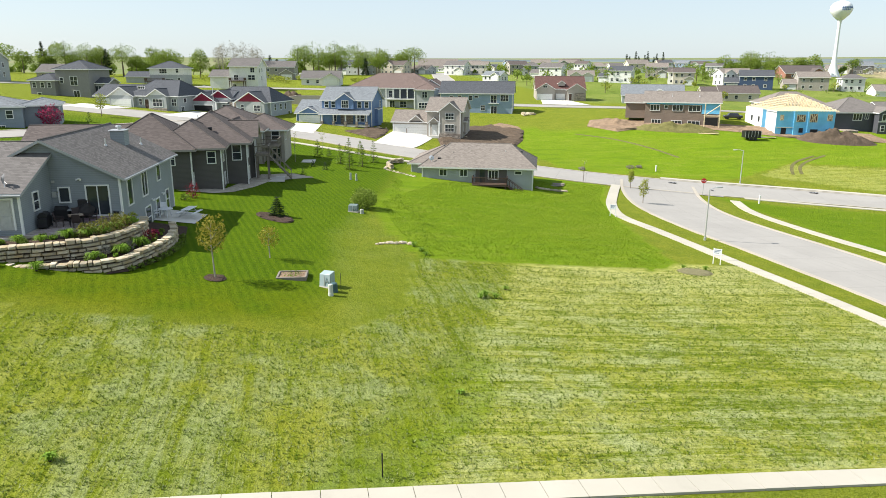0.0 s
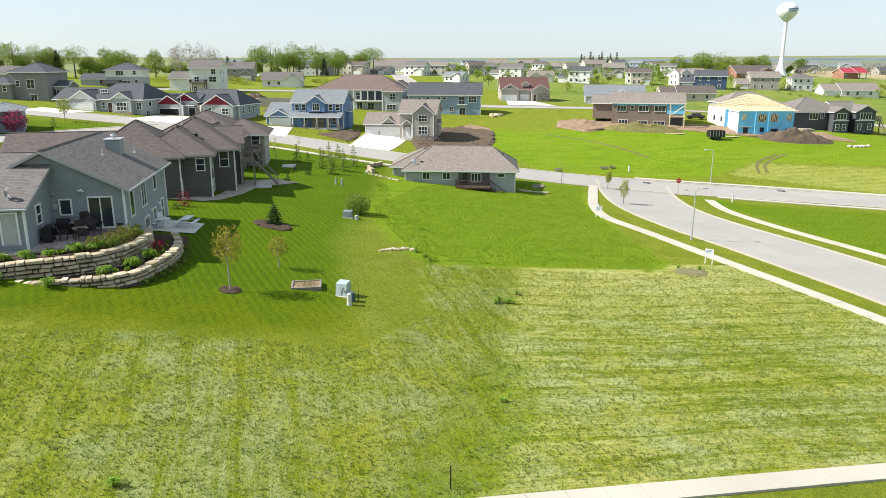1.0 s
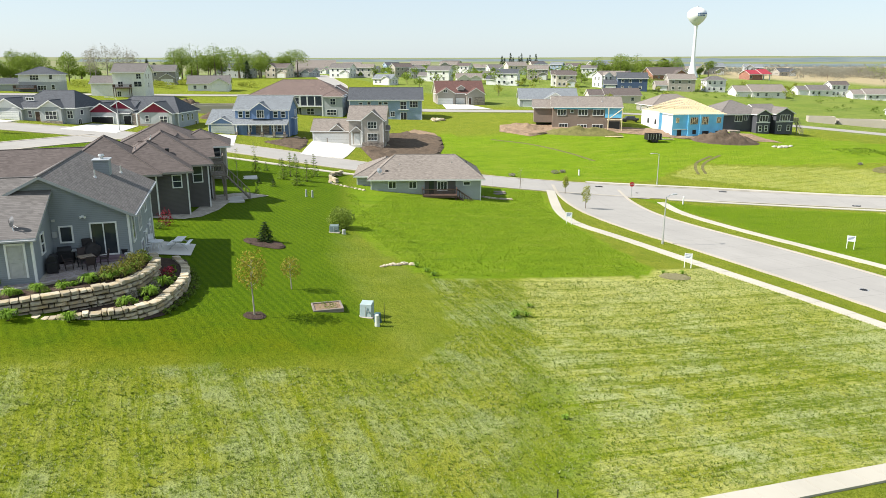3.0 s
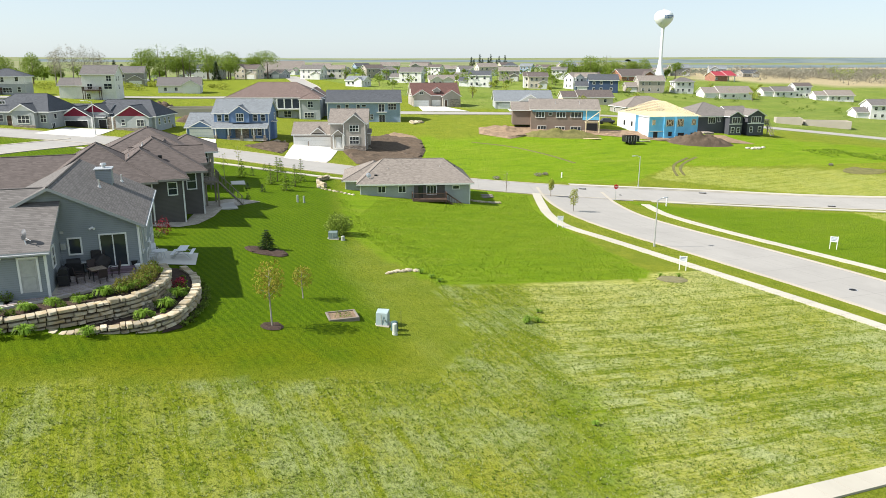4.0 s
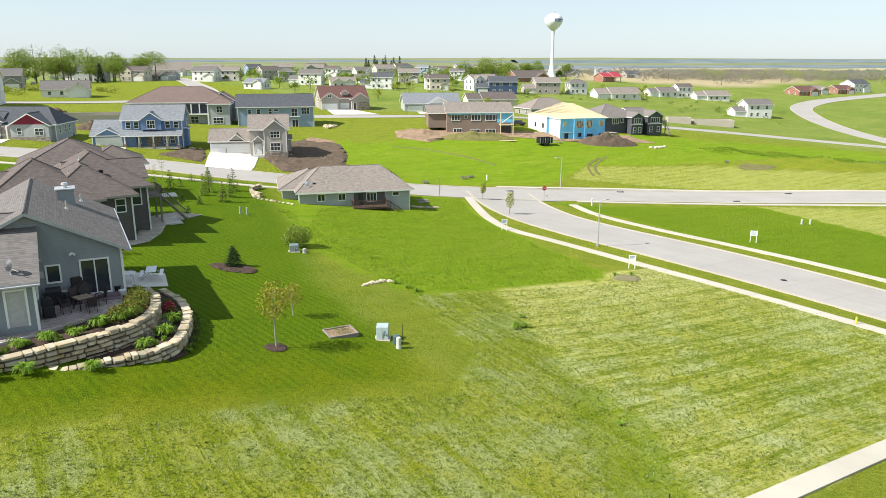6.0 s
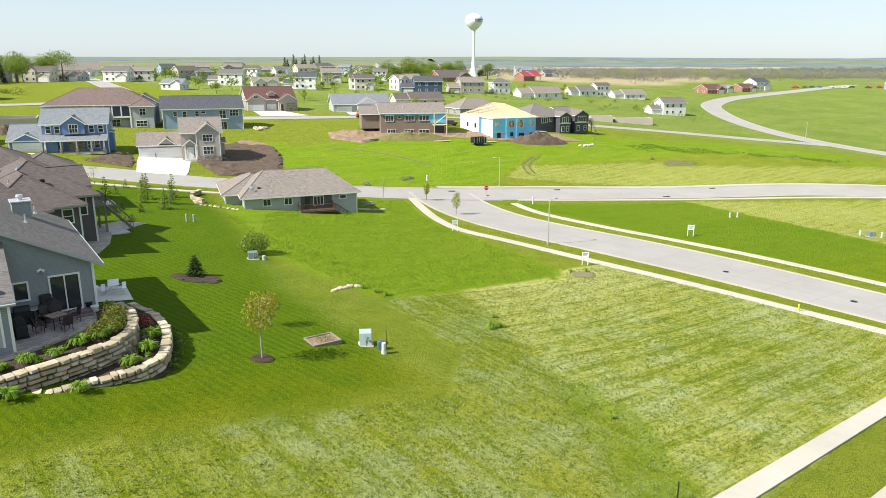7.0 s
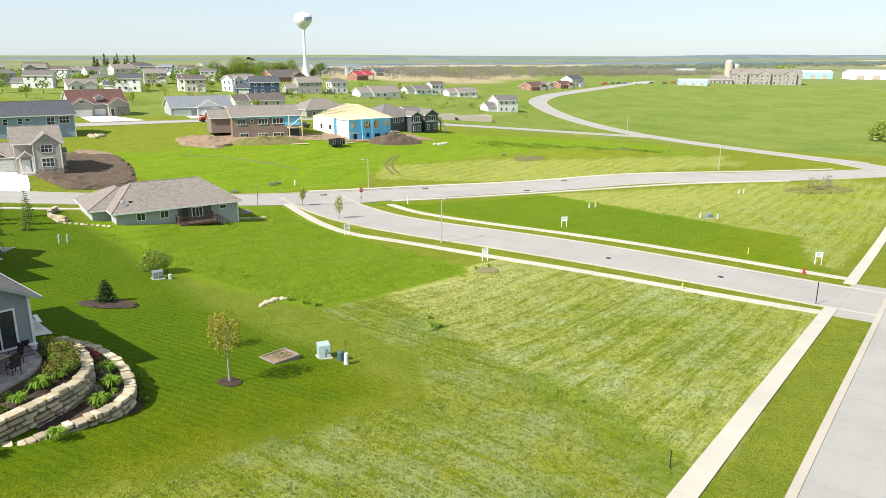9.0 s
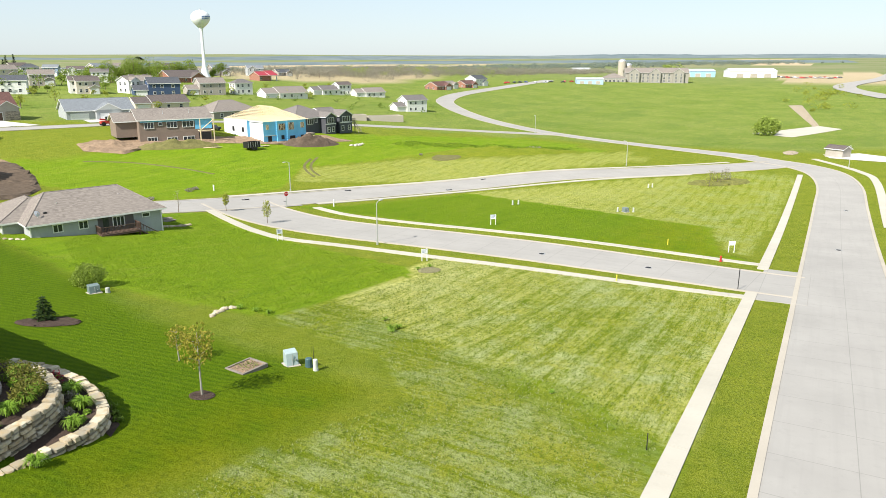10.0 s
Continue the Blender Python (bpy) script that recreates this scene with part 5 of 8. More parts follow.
    h.slab("floor_deck", 0.3, W - 0.3, -0.2, D - 0.3, 1.5, 1.6, plain("floor_sheathing", (0.5, 0.42, 0.28), 0.8))


def charcoal_house():
    h = House("charcoal and cream house with a grey hipped roof and timber stairs", 131.0, 143.5, 1.2, -10, S_DARK, R_TAN)
    h.roof = shingles("shingle_mid_grey", (0.16, 0.145, 0.135))
    h.wing(-8.5, 5.0, 2.0, 15, -0.8, 4.4, "hip", 0.45, 0.6)
    h.wing(-9.0, -4.6, 3, 13, 0.8, 4.2, "hip", 0.45, 0.5, wall=S_CREAM)
    h.wing(0.4, 4.2, -0.5, 6, -0.9, 4.4, "gy", 0.55, 0.4)
    h.wing(6.4, 11.4, 0.2, 9, -0.9, 4.4, "gy", 0.55, 0.4)
    h.wing(3.0, 9, 2.4, 11, -0.9, 4.4, "gx", 0.45, 0.4)
    h.slab("band", 0.35, 4.25, -0.56, -0.5, 2.1, 2.3, WHITE)
    h.slab("band", 6.35, 11.45, 0.14, 0.2, 2.1, 2.3, WHITE)
    for u, v, z, w, c in ((-3.2, 2.0, 2.4, 2.0, 3), (-1.0, 2.0, 2.7, 0.8, 2), (2.3, -0.5, 2.5, 2.2, 3), (8.9, 0.2, 2.5, 2.8, 4)):
        h.window("S", u, v, z, w, 1.4, c, 1)
    for u, v, z in ((1.5, -0.5, 0.0), (3.2, -0.5, 0.0), (7.6, 0.2, 0.0), (10.2, 0.2, 0.0)):
        h.window("S", u, v, z, 0.8, 1.3, 1, 2)
    h.deck(11.4, 13.6, 1, 5, 2.1, -0.9, GREYWOOD, "W")
    h.steps(13.0, 1.0, -0.9, 2.0, 0, -1, 1.0, GREYWOOD, 9)
    h.slab("stone_terrace", -7.5, -4.4, -1.2, 2.2, -0.7, 0.3, BRICK, bevel=0.1)


for _build in (grey_house, taupe_house, brown_roof_house, ranch_house, tan_house, blue_house, red_gable_house, grey_white_house, left_house, beige_house, grey_two_storey,
               white_house, columned_house, long_blue_house, red_roof_house, pale_garage_house, brown_new_house, wrapped_new_house, charcoal_house):
    _build()


def far_house(label, x, y, yaw, w, storeys, wall, roof, shape=0):
    """A plainer house of the far streets: body, front gable or garage, windows."""
    h = House(label, x, y, gz(x, y), yaw, wall, roof, group="far houses")
    d = w * 0.72
    ze = 2.7 * storeys + 0.2
    h.wing(-w / 2, w / 2, 0, d, -0.8, ze, "gx" if shape != 2 else "hip", 0.5, 0.45)
    if shape == 0:
        h.wing(w * 0.05, w * 0.48, -1.2, d * 0.5, -0.8, 2.9, "gy", 0.55, 0.4)
        h.garage("S", w * 0.265, -1.2, -0.1, w * 0.32, 2.2)
    elif shape == 3:
        h.wing(-w * 0.42, 0.0, -1.0, d * 0.6, -0.8, ze + 0.2, "gy", 0.6, 0.4)
        h.wing(w * 0.02, w * 0.48, -0.6, d * 0.4, -0.8, 2.9, "gy", 0.5, 0.35)
        h.garage("S", w * 0.25, -0.6, -0.1, w * 0.32, 2.2)
    elif shape == 1:
        h.wing(-w * 0.95, -w / 2, 0.8, d * 0.9, -0.8, 2.9, "gx", 0.5, 0.4)
        h.garage("S", -w * 0.72, 0.8, -0.1, w * 0.33, 2.2)
    for s in range(storeys):
        for u in (-0.33, -0.08, 0.27):
            if shape in (0, 3) and s == 0 and u > 0.05:
                continue
            h.window("S", w * u, -1.0 if shape == 3 and u < 0 else 0, 0.9 + 2.75 * s, 1.0, 1.15, 1, 2)
        for u in (0.3, 0.7):
            h.window("E", d * u, w / 2, 0.8 + 2.75 * s, 0.9, 1.3, 1, 2)
            h.window("W", d * u, -w / 2, 0.8 + 2.75 * s, 0.9, 1.3, 1, 2)
    return h


FAR_NEAR = [(150, 226, -20, 13, 1), (189, 274, -30, 13, 2), (190, 291, -30, 11, 2), (214, 271, -25, 12, 2), (231, 268, -20, 9, 2), (240, 245, -20, 15, 1), (279, 252, -20, 11, 1),
            (287, 249, -20, 8, 2), (297, 236, -25, 12, 1), (256, 186, -25, 11, 2), (146, 191, -12, 17, 1), (168, 296, -25, 9, 2)]
FAR_LOOK = [(S_CREAM, R_BROWN, "cream house with a brown gable roof"), (S_NAVY, R_SLATE, "navy blue two-storey house with slate roof"), (S_WHITE, R_TAN, "white two-storey house with a tan roof"),
            (S_TAN, R_TAN, "warm grey house with a tan roof"), (S_WHITE, R_GREY, "white two-storey house with a grey roof"), (S_WHITE, R_TAN, "low white house with a grey-tan roof"),
            (S_WHITE, R_GREY, "low white house with a grey roof"), (S_WHITE, R_BROWN, "white two-storey house with a brown deck"), (S_WHITE, R_TAN, "small white house with a tan roof"),
            (S_WHITE, R_GREY, "bright white two-storey house beside the far road"), (S_BEIGE, R_TAN, "beige house with twin gables and grey roof"), (S_CREAM, R_BROWN, "cream two-storey house with a brown roof")]
for (_x, _y, _a, _w, _s), (_m, _r, _t) in zip(FAR_NEAR, FAR_LOOK):
    far_house(_t, _x, _y, _a, _w, _s, _m, _r, random.choice((0, 1, 2)))

# the older town beyond, street by street
random.seed(11)
_walls = [(S_WHITE, "white"), (S_CREAM, "cream"), (S_BEIGE, "beige"), (S_GREY, "light grey"), (S_IVORY, "ivory"), (S_PALEBLUE, "pale blue"), (S_TAN, "warm grey"), (S_CREAM, "cream")]
_roofs = [(R_TAN, "tan"), (R_BROWN, "brown"), (R_GREY, "grey"), (R_SLATE, "slate"), (R_BLUE, "blue-grey")]
TOWN = (
    (87, 403, -38, 12.3, 2, 0, 2, 0), (102, 406, -28, 10.2, 2, 4, 0, 1), (88, 326, -48, 9.6, 1, 0, 4, 0), (126, 406, 4, 11.0, 2, 6, 1, 0), (125, 380, -18, 8.5, 2, 3, 2, 2),
    (154, 442, -18, 9.5, 1, 0, 2, 0), (124, 347, -38, 11.5, 2, 0, 2, 1), (192, 500, -48, 13.8, 2, 7, 1, 0), (130, 321, -18, 11.8, 1, 4, 0, 3), (224, 521, -28, 13.9, 1, 3, 0, 2),
    (157, 356, -48, 8.5, 1, 0, 2, 0), (144, 310, -38, 10.3, 2, 0, 3, 1), (206, 417, -8, 12.7, 2, 7, 0, 0), (219, 471, -8, 13.4, 1, 0, 2, 0), (183, 350, -28, 10.8, 2, 6, 0, 0),
    (247, 460, -28, 9.9, 2, 3, 3, 2), (236, 400, -38, 8.9, 2, 0, 1, 3), (249, 443, -48, 8.5, 2, 5, 4, 0), (168, 300, -28, 9.4, 2, 0, 1, 0), (223, 362, -38, 8.5, 2, 0, 2, 0),
    (248, 382, -48, 11.2, 1, 4, 0, 2), (189, 291, 4, 10.0, 2, 0, 0, 3), (283, 397, -28, 15.9, 1, 7, 3, 2), (115, 575, -38, 8.5, 1, 0, 2, 0), (126, 527, -28, 13.2, 2, 6, 0, 0),
    (166, 549, 4, 11.7, 2, 5, 3, 0), (189, 566, -28, 13.8, 1, 4, 0, 2), (169, 420, -48, 8.5, 2, 0, 1, 0), (242, 535, -28, 12.0, 1, 7, 0, 0), (251, 517, -8, 10.2, 1, 4, 2, 2),
    (251, 484, -38, 11.1, 1, 0, 2, 0), (271, 491, -48, 10.7, 1, 6, 0, 2), (310, 506, -8, 12.1, 1, 4, 0, 2), (315, 494, -48, 10.4, 1, 0, 2, 0), (237, 349, -28, 8.5, 1, 4, 1, 0),
    (299, 406, -8, 8.9, 1, 7, 0, 0),
)
for _x, _y, _a, _w, _s, _m, _r, _k in TOWN:
    far_house("%s sided far house with a %s roof" % (_walls[_m][1], _roofs[_r][1]), _x, _y, _a, _w, _s, _walls[_m][0], _roofs[_r][0], _k)
for _x0, _y0, _x1, _y1, _n in ((140, 480, 330, 430, 7), (90, 560, 420, 520, 9), (330, 420, 420, 400, 4), (30, 420, 85, 440, 3)):
    for _i in range(_n):
        _k = (_i + 0.5) / _n
        _x, _y = _x0 + (_x1 - _x0) * _k + random.uniform(-5, 5), _y0 + (_y1 - _y0) * _k + random.uniform(-8, 8)
        if math.hypot(_x - 297, _y - 372) < 30 or min(math.hypot(_x - q[0], _y - q[1]) for q in TOWN) < 17:
            continue
        (_m, _mn), (_r, _rn) = random.choice(_walls), random.choice(_roofs)
        far_house("%s sided far house with a %s roof" % (_mn, _rn), _x, _y, random.uniform(-50, 10), random.uniform(11, 15), random.choice((1, 2, 2)), _m, _r, random.choice((0, 1, 3)))
for _x, _y, _w, _m, _r, _t, _s in ((405, 252, 15, REDBRICK, R_RED, "red brick house with a red-brown roof", 1), (428, 258, 13, S_TAN, R_TAN, "warm grey house on the far road", 1), (455, 256, 14, REDBRICK, R_RED, "brick house with a dark red roof", 1),
                                   (486, 262, 15, S_WHITE, R_SLATE, "white and dark red house with slate roof", 2), (9, 290, 15, S_WHITE, R_GREY, "white ranch house with grey roof and garage", 1), (-8, 338, 14, S_BEIGE, R_GREY, "beige gabled house behind the white house", 2),
                                   (120, 620, 34, S_WHITE, R_TAN, "long white apartment block with tan gabled roof", 2), (84, 640, 30, S_CREAM, R_TAN, "cream apartment block with tan roof", 2), (265, 342, 22, REDBRICK, R_BROWN, "long low brick building with a brown roof", 1),
                                   (-95, 235, 15, S_GREY, R_GREY, "grey house with stone front far on the hill", 2), (-78, 262, 13, S_TAN, R_GREY, "warm grey house on the hill", 1)):
    far_house(_t, _x, _y, -10, _w, _s, _m, _r, 0)

# ---- walks ----
walkway("walk_main_west", [(-60, 22.2), (-20, 22.2), (20, 22.2), (44.5, 22.2)], 0.57, "pale concrete walk of square slabs along the main road")
walkway("walk_main_east", [(58, 22.2), (90, 22.2), (130, 22.2), (166, 22.2)], 0.62, "pale concrete walk of square slabs beyond the side street")
walkway("walk_side_west", [(42.0, 22.5), (41.6, 34), (41.0, 45), (39.6, 58), (38.6, 70), (37.8, 78.5), (40.0, 86), (43.3, 93), (48.5, 103.2)], 0.7, "pale concrete walk curving along the side street")
walkway("walk_side_east", [(60.8, 22.8), (61.3, 33), (60.7, 47), (59.3, 60), (58.6, 72), (59.6, 84), (62.8, 93)], 0.7, "pale concrete walk beside the green lot")
walkway("walk_cross_south", [(-20, 141), (0, 126.8), (15, 114.8), (33, 106)], 0.65, "pale concrete walk along the cross street")
strip("road_apron", smooth_line([(50, 17), (50, 22)], 1.0), -8.5, 8.5, 0.07, ROAD, "wide concrete mouth of the side street", "road")
strip("road_apron_cross", smooth_line([(55.5, 99), (58, 105)], 1.0), -8.0, 8.0, 0.07, ROAD, "wide concrete mouth of the side street at the cross street", "road")
_walkline = smooth_line([(66, 95.5), (90, 84.5), (120, 67), (150, 46)], 3.0)
strip("walk_cross_east", _walkline, -0.6, 0.6, 0.1, WALK, "thin concrete walk along the cross street", "pavement", cross=1)
strip("walk_park", smooth_line([(101, 6.6), (157, 6.0), (176, 9), (200, 20)], 3.0), -0.8, 0.8, 0.1, WALK, "concrete walk on the far side of the main road", "pavement", cross=1)
strip("walk_north", smooth_line([(60, 110.5), (85, 101.5), (108, 89.5), (128, 78), (150, 61), (180, 41)], 3.0), -0.55, 0.55, 0.1, WALK, "thin concrete walk beyond the cross street", "pavement", cross=1)
patch("driveway", [(13.6, 134.4), (20.2, 129.6), (22.4, 134), (28.3, 148.2), (19.4, 151.8), (17, 145)], 0.12, DRIVE, "white concrete driveway of the warm grey house", "driveway")
patch("driveway_blue", [(-3.6, 146.5), (2.6, 142.5), (4.8, 157.4), (-0.6, 157.8)], 0.12, DRIVE, "white concrete driveway of the blue house", "driveway")
patch("driveway_red", [(-28, 158.5), (-18, 154.8), (-14, 167.5), (-23, 168.8)], 0.12, DRIVE, "white concrete driveway of the crimson-gabled house", "driveway")
patch("driveway_grey", [(-49, 165.5), (-41, 163), (-36, 169.2), (-47, 173)], 0.12, DRIVE, "white concrete driveway of the light grey house", "driveway")
patch("driveway_pale", [(99, 201), (113, 195), (115, 205), (103, 209.5)], 0.14, DRIVE, "white concrete driveway by the pale garage house", "driveway")
patch("driveway_rust", [(72, 207), (86, 203), (86, 221), (77, 223)], 0.14, DRIVE, "pale concrete driveway of the red-roofed house", "driveway")
# worn and bare ground
patch("bare_yard", [(26, 129.5), (33, 127.5), (40, 133), (46, 144), (50, 156), (44, 163), (36, 160), (33, 148), (28, 146), (27, 138)], 0.1, DIRT, "bare dark soil round the warm grey house", "soil", bumpy=0.5, step=1.5)
patch("bare_strip", [(9, 149), (14.5, 140), (17, 146), (19, 154), (17, 158)], 0.08, DIRT, "bare dark soil beside the driveway", "soil", bumpy=0.3)
patch("bare_slope", blob(47, 160, 3, 6, seed=2), 0.07, CLAY, "pale worn soil on the slope", "soil", bumpy=0.2)
patch("building_site", [(66, 158), (70, 150), (82, 153), (95, 144), (104, 137), (128, 131), (126, 141), (104, 148), (90, 158), (78, 165), (70, 166)], 0.1, CLAY, "churned pale soil of the building site", "soil", bumpy=0.5, step=2)
patch("inlet_hollow", blob(33.5, 54.2, 1.7, 1.1, seed=4), 0.06, soil("dry_thatch", (0.24, 0.22, 0.12), 4.0), "bare patch round a drain inlet in the field", "soil", bumpy=0.15, step=0.5)
patch("inlet_hollow_north", blob(131, 104, 6, 3, seed=5), 0.06, soil("thatch", (0.16, 0.15, 0.06)), "dull bare patch in the mown verge", "soil", bumpy=0.2)
patch("marsh", blob(143, 38, 9.5, 3.6, seed=6, yaw=-0.6), 0.04, soil("marsh_ground", (0.17, 0.17, 0.05)), "rough marshy hollow with dead stalks", "marsh", bumpy=0.5)
patch("gravel_pad", [(286, 30), (330, 12), (345, 22), (300, 46)], 0.15, WALK, "pale concrete pad in the far field", "pavement", step=5)
patch("stone_ditch", [(318, 21), (330, 20), (480, 34), (478, 42)], 0.2, soil("riprap", (0.36, 0.3, 0.22)), "stone-lined ditch down the far slope", "stones", step=8, bumpy=0.5)
patch("stone_apron", blob(216, 27, 7, 2.2, seed=7), 0.15, soil("riprap", (0.36, 0.3, 0.22)), "heap of pale stones by the far road", "stones", step=1.5, bumpy=0.5)
strip("road_distant", smooth_line([(560, -20), (700, 10), (900, -30), (1200, -60)], 20), -9, 9, 0.4, ROAD, "pale distant road climbing the hill", "road", cross=1)


# ---- plants ----
def leaf_cards(n, r, size, squash=1.0, seed=0, hollow=0.35, centre=(0, 0, 0), stretch=1.0):
    """Loose small leaves filling an uneven ball; returns verts and faces."""
    rng = np.random.RandomState(seed)
    V, F = [], []
    for i in range(n):
        d = rng.normal(size=3)
        d /= np.linalg.norm(d)
        lump = 1 + 0.38 * noise.noise(Vector(d * 1.6) + Vector((seed * 1.7, 0, 0)))
        p = d * r * lump * (hollow + (1 - hollow) * rng.rand() ** 0.5)
        p[2] *= squash
        a = rng.normal(size=3)
        a /= np.linalg.norm(a)
        b = np.cross(a, rng.normal(size=3))
        b /= np.linalg.norm(b)
        s = size * (0.6 + 0.8 * rng.rand())
        c = p + np.array(centre)
        k = len(V)
        V += [c - a * s * stretch, c - b * s * 0.45, c + a * s * stretch, c + b * s * 0.45]
        F.append((k, k + 1, k + 2, k + 3))
    return V, F


def broad_tree(name, label, x, y, h, r, leaf, n=500, size=0.2, trunk=0.12, clear=0.35, seed=1, wood=None, group=""):
    e = thing(name, label, "tree", x, y, gz(x, y) - 0.05, random.uniform(0, 360), group)
    bm = bmesh.new()
    tube(bm, (0, 0, 0), (0.03 * h, 0, h * 0.55), trunk, trunk * 0.6, 8)
    tube(bm, (0.03 * h, 0, h * 0.55), (0.0, 0.02, h * 0.9), trunk * 0.6, trunk * 0.15, 6)
    rng = random.Random(seed)
    for i in range(9):
        a = i * 2.4 + rng.random()
        z0 = h * (clear + (0.85 - clear) * i / 9)
        L = r * (0.95 - 0.5 * i / 9)
        tube(bm, (0.02 * h, 0, z0), (math.cos(a) * L, math.sin(a) * L, z0 + L * rng.uniform(0.5, 0.9)), trunk * 0.3, trunk * 0.07, 5)
    part("trunk", bm, wood or BARK, e)
    cz = h * (clear + 1) / 2
    V, F = leaf_cards(n, r, size, (h * (1 - clear) / 2) / r, seed, 0.3, (0, 0, cz))
    mesh_ob("crown", V, F, leaf, e)
    return e


def conifer(name, label, x, y, h, r, n=700, size=0.16, seed=1, leaf=None, thin=1.0):
    e = thing(name, label, "tree", x, y, gz(x, y) - 0.03)
    bm = bmesh.new()
    tube(bm, (0, 0, 0), (0, 0, h * 0.97), 0.03 * h ** 0.7, 0.01, 6)
    part("trunk", bm, BARK, e)
    rng = np.random.RandomState(seed)
    V, F = [], []
    tiers = int(5 + h * 2.2)
    for t in range(tiers):
        z = h * (0.08 + 0.9 * t / tiers)
        rr = r * (1 - t / tiers) ** 0.85 + 0.04
        m = max(4, int(n / tiers * (1 - 0.75 * t / tiers)))
        for i in range(m):
            a = rng.rand() * 6.283
            d = rr * (0.25 + 0.75 * rng.rand() ** 0.6) * (0.8 + 0.3 * math.sin(5 * a + t * 2))
            c = np.array([math.cos(a) * d, math.sin(a) * d, z - d * 0.22 + rng.rand() * 0.08])
            u = np.array([math.cos(a), math.sin(a), -0.25 + 0.3 * rng.rand()])
            w = np.array([-math.sin(a), math.cos(a), 0.5 * rng.normal()])
            s = size * (0.6 + 0.7 * rng.rand())
            k = len(V)
            V += [c - u * s, c - w * s * 0.4, c + u * s, c + w * s * 0.4]
            F.append((k, k + 1, k + 2, k + 3))
    mesh_ob("crown", V, F, leaf or LEAF_DARK, e)
    return e


def shrub(name, label, x, y, z, r, leaf, n=160, size=0.09, squash=0.75, seed=1, group="", stretch=1.0):
    e = thing(name, label, "shrub", x, y, z, seed * 40.0, group)
    bm = bmesh.new()
    for i in range(5):
        a = i * 1.257
        tube(bm, (0, 0, -0.05), (math.cos(a) * r * 0.5, math.sin(a) * r * 0.5, r * squash), 0.02, 0.008, 4)
    part("stem", bm, BARK, e)
    V, F = leaf_cards(n, r, size, squash, seed, 0.4, (0, 0, r * squash * 0.85), stretch)
    mesh_ob("foliage", V, F, leaf, e)
    return e


def lily(name, label, x, y, z, r, leaf, seed=1, group="", blades=70):
    """A clump of arching blades."""
    e = thing(name, label, "plant", x, y, z, 0, group)
    rng = np.random.RandomState(seed)
    V, F = [], []
    for i in range(blades):
        a = rng.rand() * 6.283
        L = r * (0.6 + 0.6 * rng.rand())
        u = np.array([math.cos(a), math.sin(a), 0])
        w = np.array([-math.sin(a), math.cos(a), 0]) * 0.035
        up = r * (0.9 + 0.4 * rng.rand())
        pts = [u * 0.05, u * L * 0.45 + [0, 0, up * 0.8], u * L * 0.85 + [0, 0, up * 0.85], u * L * 1.15 + [0, 0, up * 0.5]]
        k = len(V)
        for j, p in enumerate(pts):
            V += [p - w * (1 - j * 0.28), p + w * (1 - j * 0.28)]
        F += [(k + 2 * j, k + 2 * j + 1, k + 2 * j + 3, k + 2 * j + 2) for j in range(3)]
    bm = bmesh.new()
    ball(bm, (0, 0, 0.02), 0.1, 1, 0.6)
    part("root", bm, MULCH, e)
    mesh_ob("foliage", V, F, leaf, e)
    return e


broad_tree("young_tree", "slender young tree with bronze spring leaves in a mulch ring", -5.9, 46.85, 4.4, 1.0, LEAF_BRONZE, 850, 0.09, 0.06, 0.42, 3, PALEBARK)
broad_tree("young_tree", "small young tree with sparse bronze leaves on the lawn", -2.6, 52.4, 2.5, 0.75, LEAF_BRONZE, 480, 0.08, 0.045, 0.35, 5, PALEBARK)
patch("mulch_ring", blob(-5.9, 46.85, 0.72, 0.72, 24, 0.05), 0.06, MULCH, "round ring of dark mulch under the young tree", "mulch", bumpy=0.08, step=0.3)
patch("mulch_bed", blob(-2.6, 65.8, 2.2, 1.25, 30, 0.12, 1.0, -0.85), 0.07, MULCH, "kidney-shaped bed of dark mulch round the spruce", "mulch", bumpy=0.1, step=0.4)
conifer("spruce", "small dark green spruce standing in a mulch bed", -2.4, 66.6, 2.0, 0.95, 3200, 0.1, 2)
shrub("round_bush", "broad green bush with loose outline beside the utility cabinet", 6.2, 73.6, gz(6.2, 73.6), 1.4, LEAF_WOOD, 2600, 0.1, 0.8, 4)
broad_tree("street_sapling", "young street tree with bright yellow-green leaves", 49.8, 100.8, 3.0, 0.5, LEAF_YELLOW, 420, 0.12, 0.05, 0.35, 7)
broad_tree("street_sapling", "young street tree with bright yellow-green leaves", 45.8, 88.6, 3.6, 0.7, LEAF_YELLOW, 420, 0.12, 0.05, 0.25, 8)
broad_tree("street_sapling", "bare thin street sapling by the cross street", 43.5, 104.5, 3.8, 0.7, LEAF_GREY, 60, 0.08, 0.05, 0.3, 9)
broad_tree("street_sapling", "young tree with fresh leaves beside the west street", -37.8, 151.0, 4.6, 1.2, LEAF_YELLOW, 420, 0.16, 0.07, 0.3, 10)
broad_tree("red_tree", "round tree with deep red spring leaves", -41.0, 131.5, 3.9, 2.0, LEAF_PINK, 1100, 0.17, 0.14, 0.15, 11)
random.seed(5)
for _i, (_x, _y, _h) in enumerate(((2.6, 111.5, 2.9), (5.7, 105.8, 3.2), (6.7, 100.4, 2.9), (8.8, 104.2, 3.4), (9.7, 118.4, 2.4), (7.2, 108.6, 3.8), (11.0, 109.8, 3.6))):
    conifer("thin_larch", "thin open larch sapling on the back lawn", _x, _y, _h, 0.95, 620, 0.15, 20 + _i, LEAF)
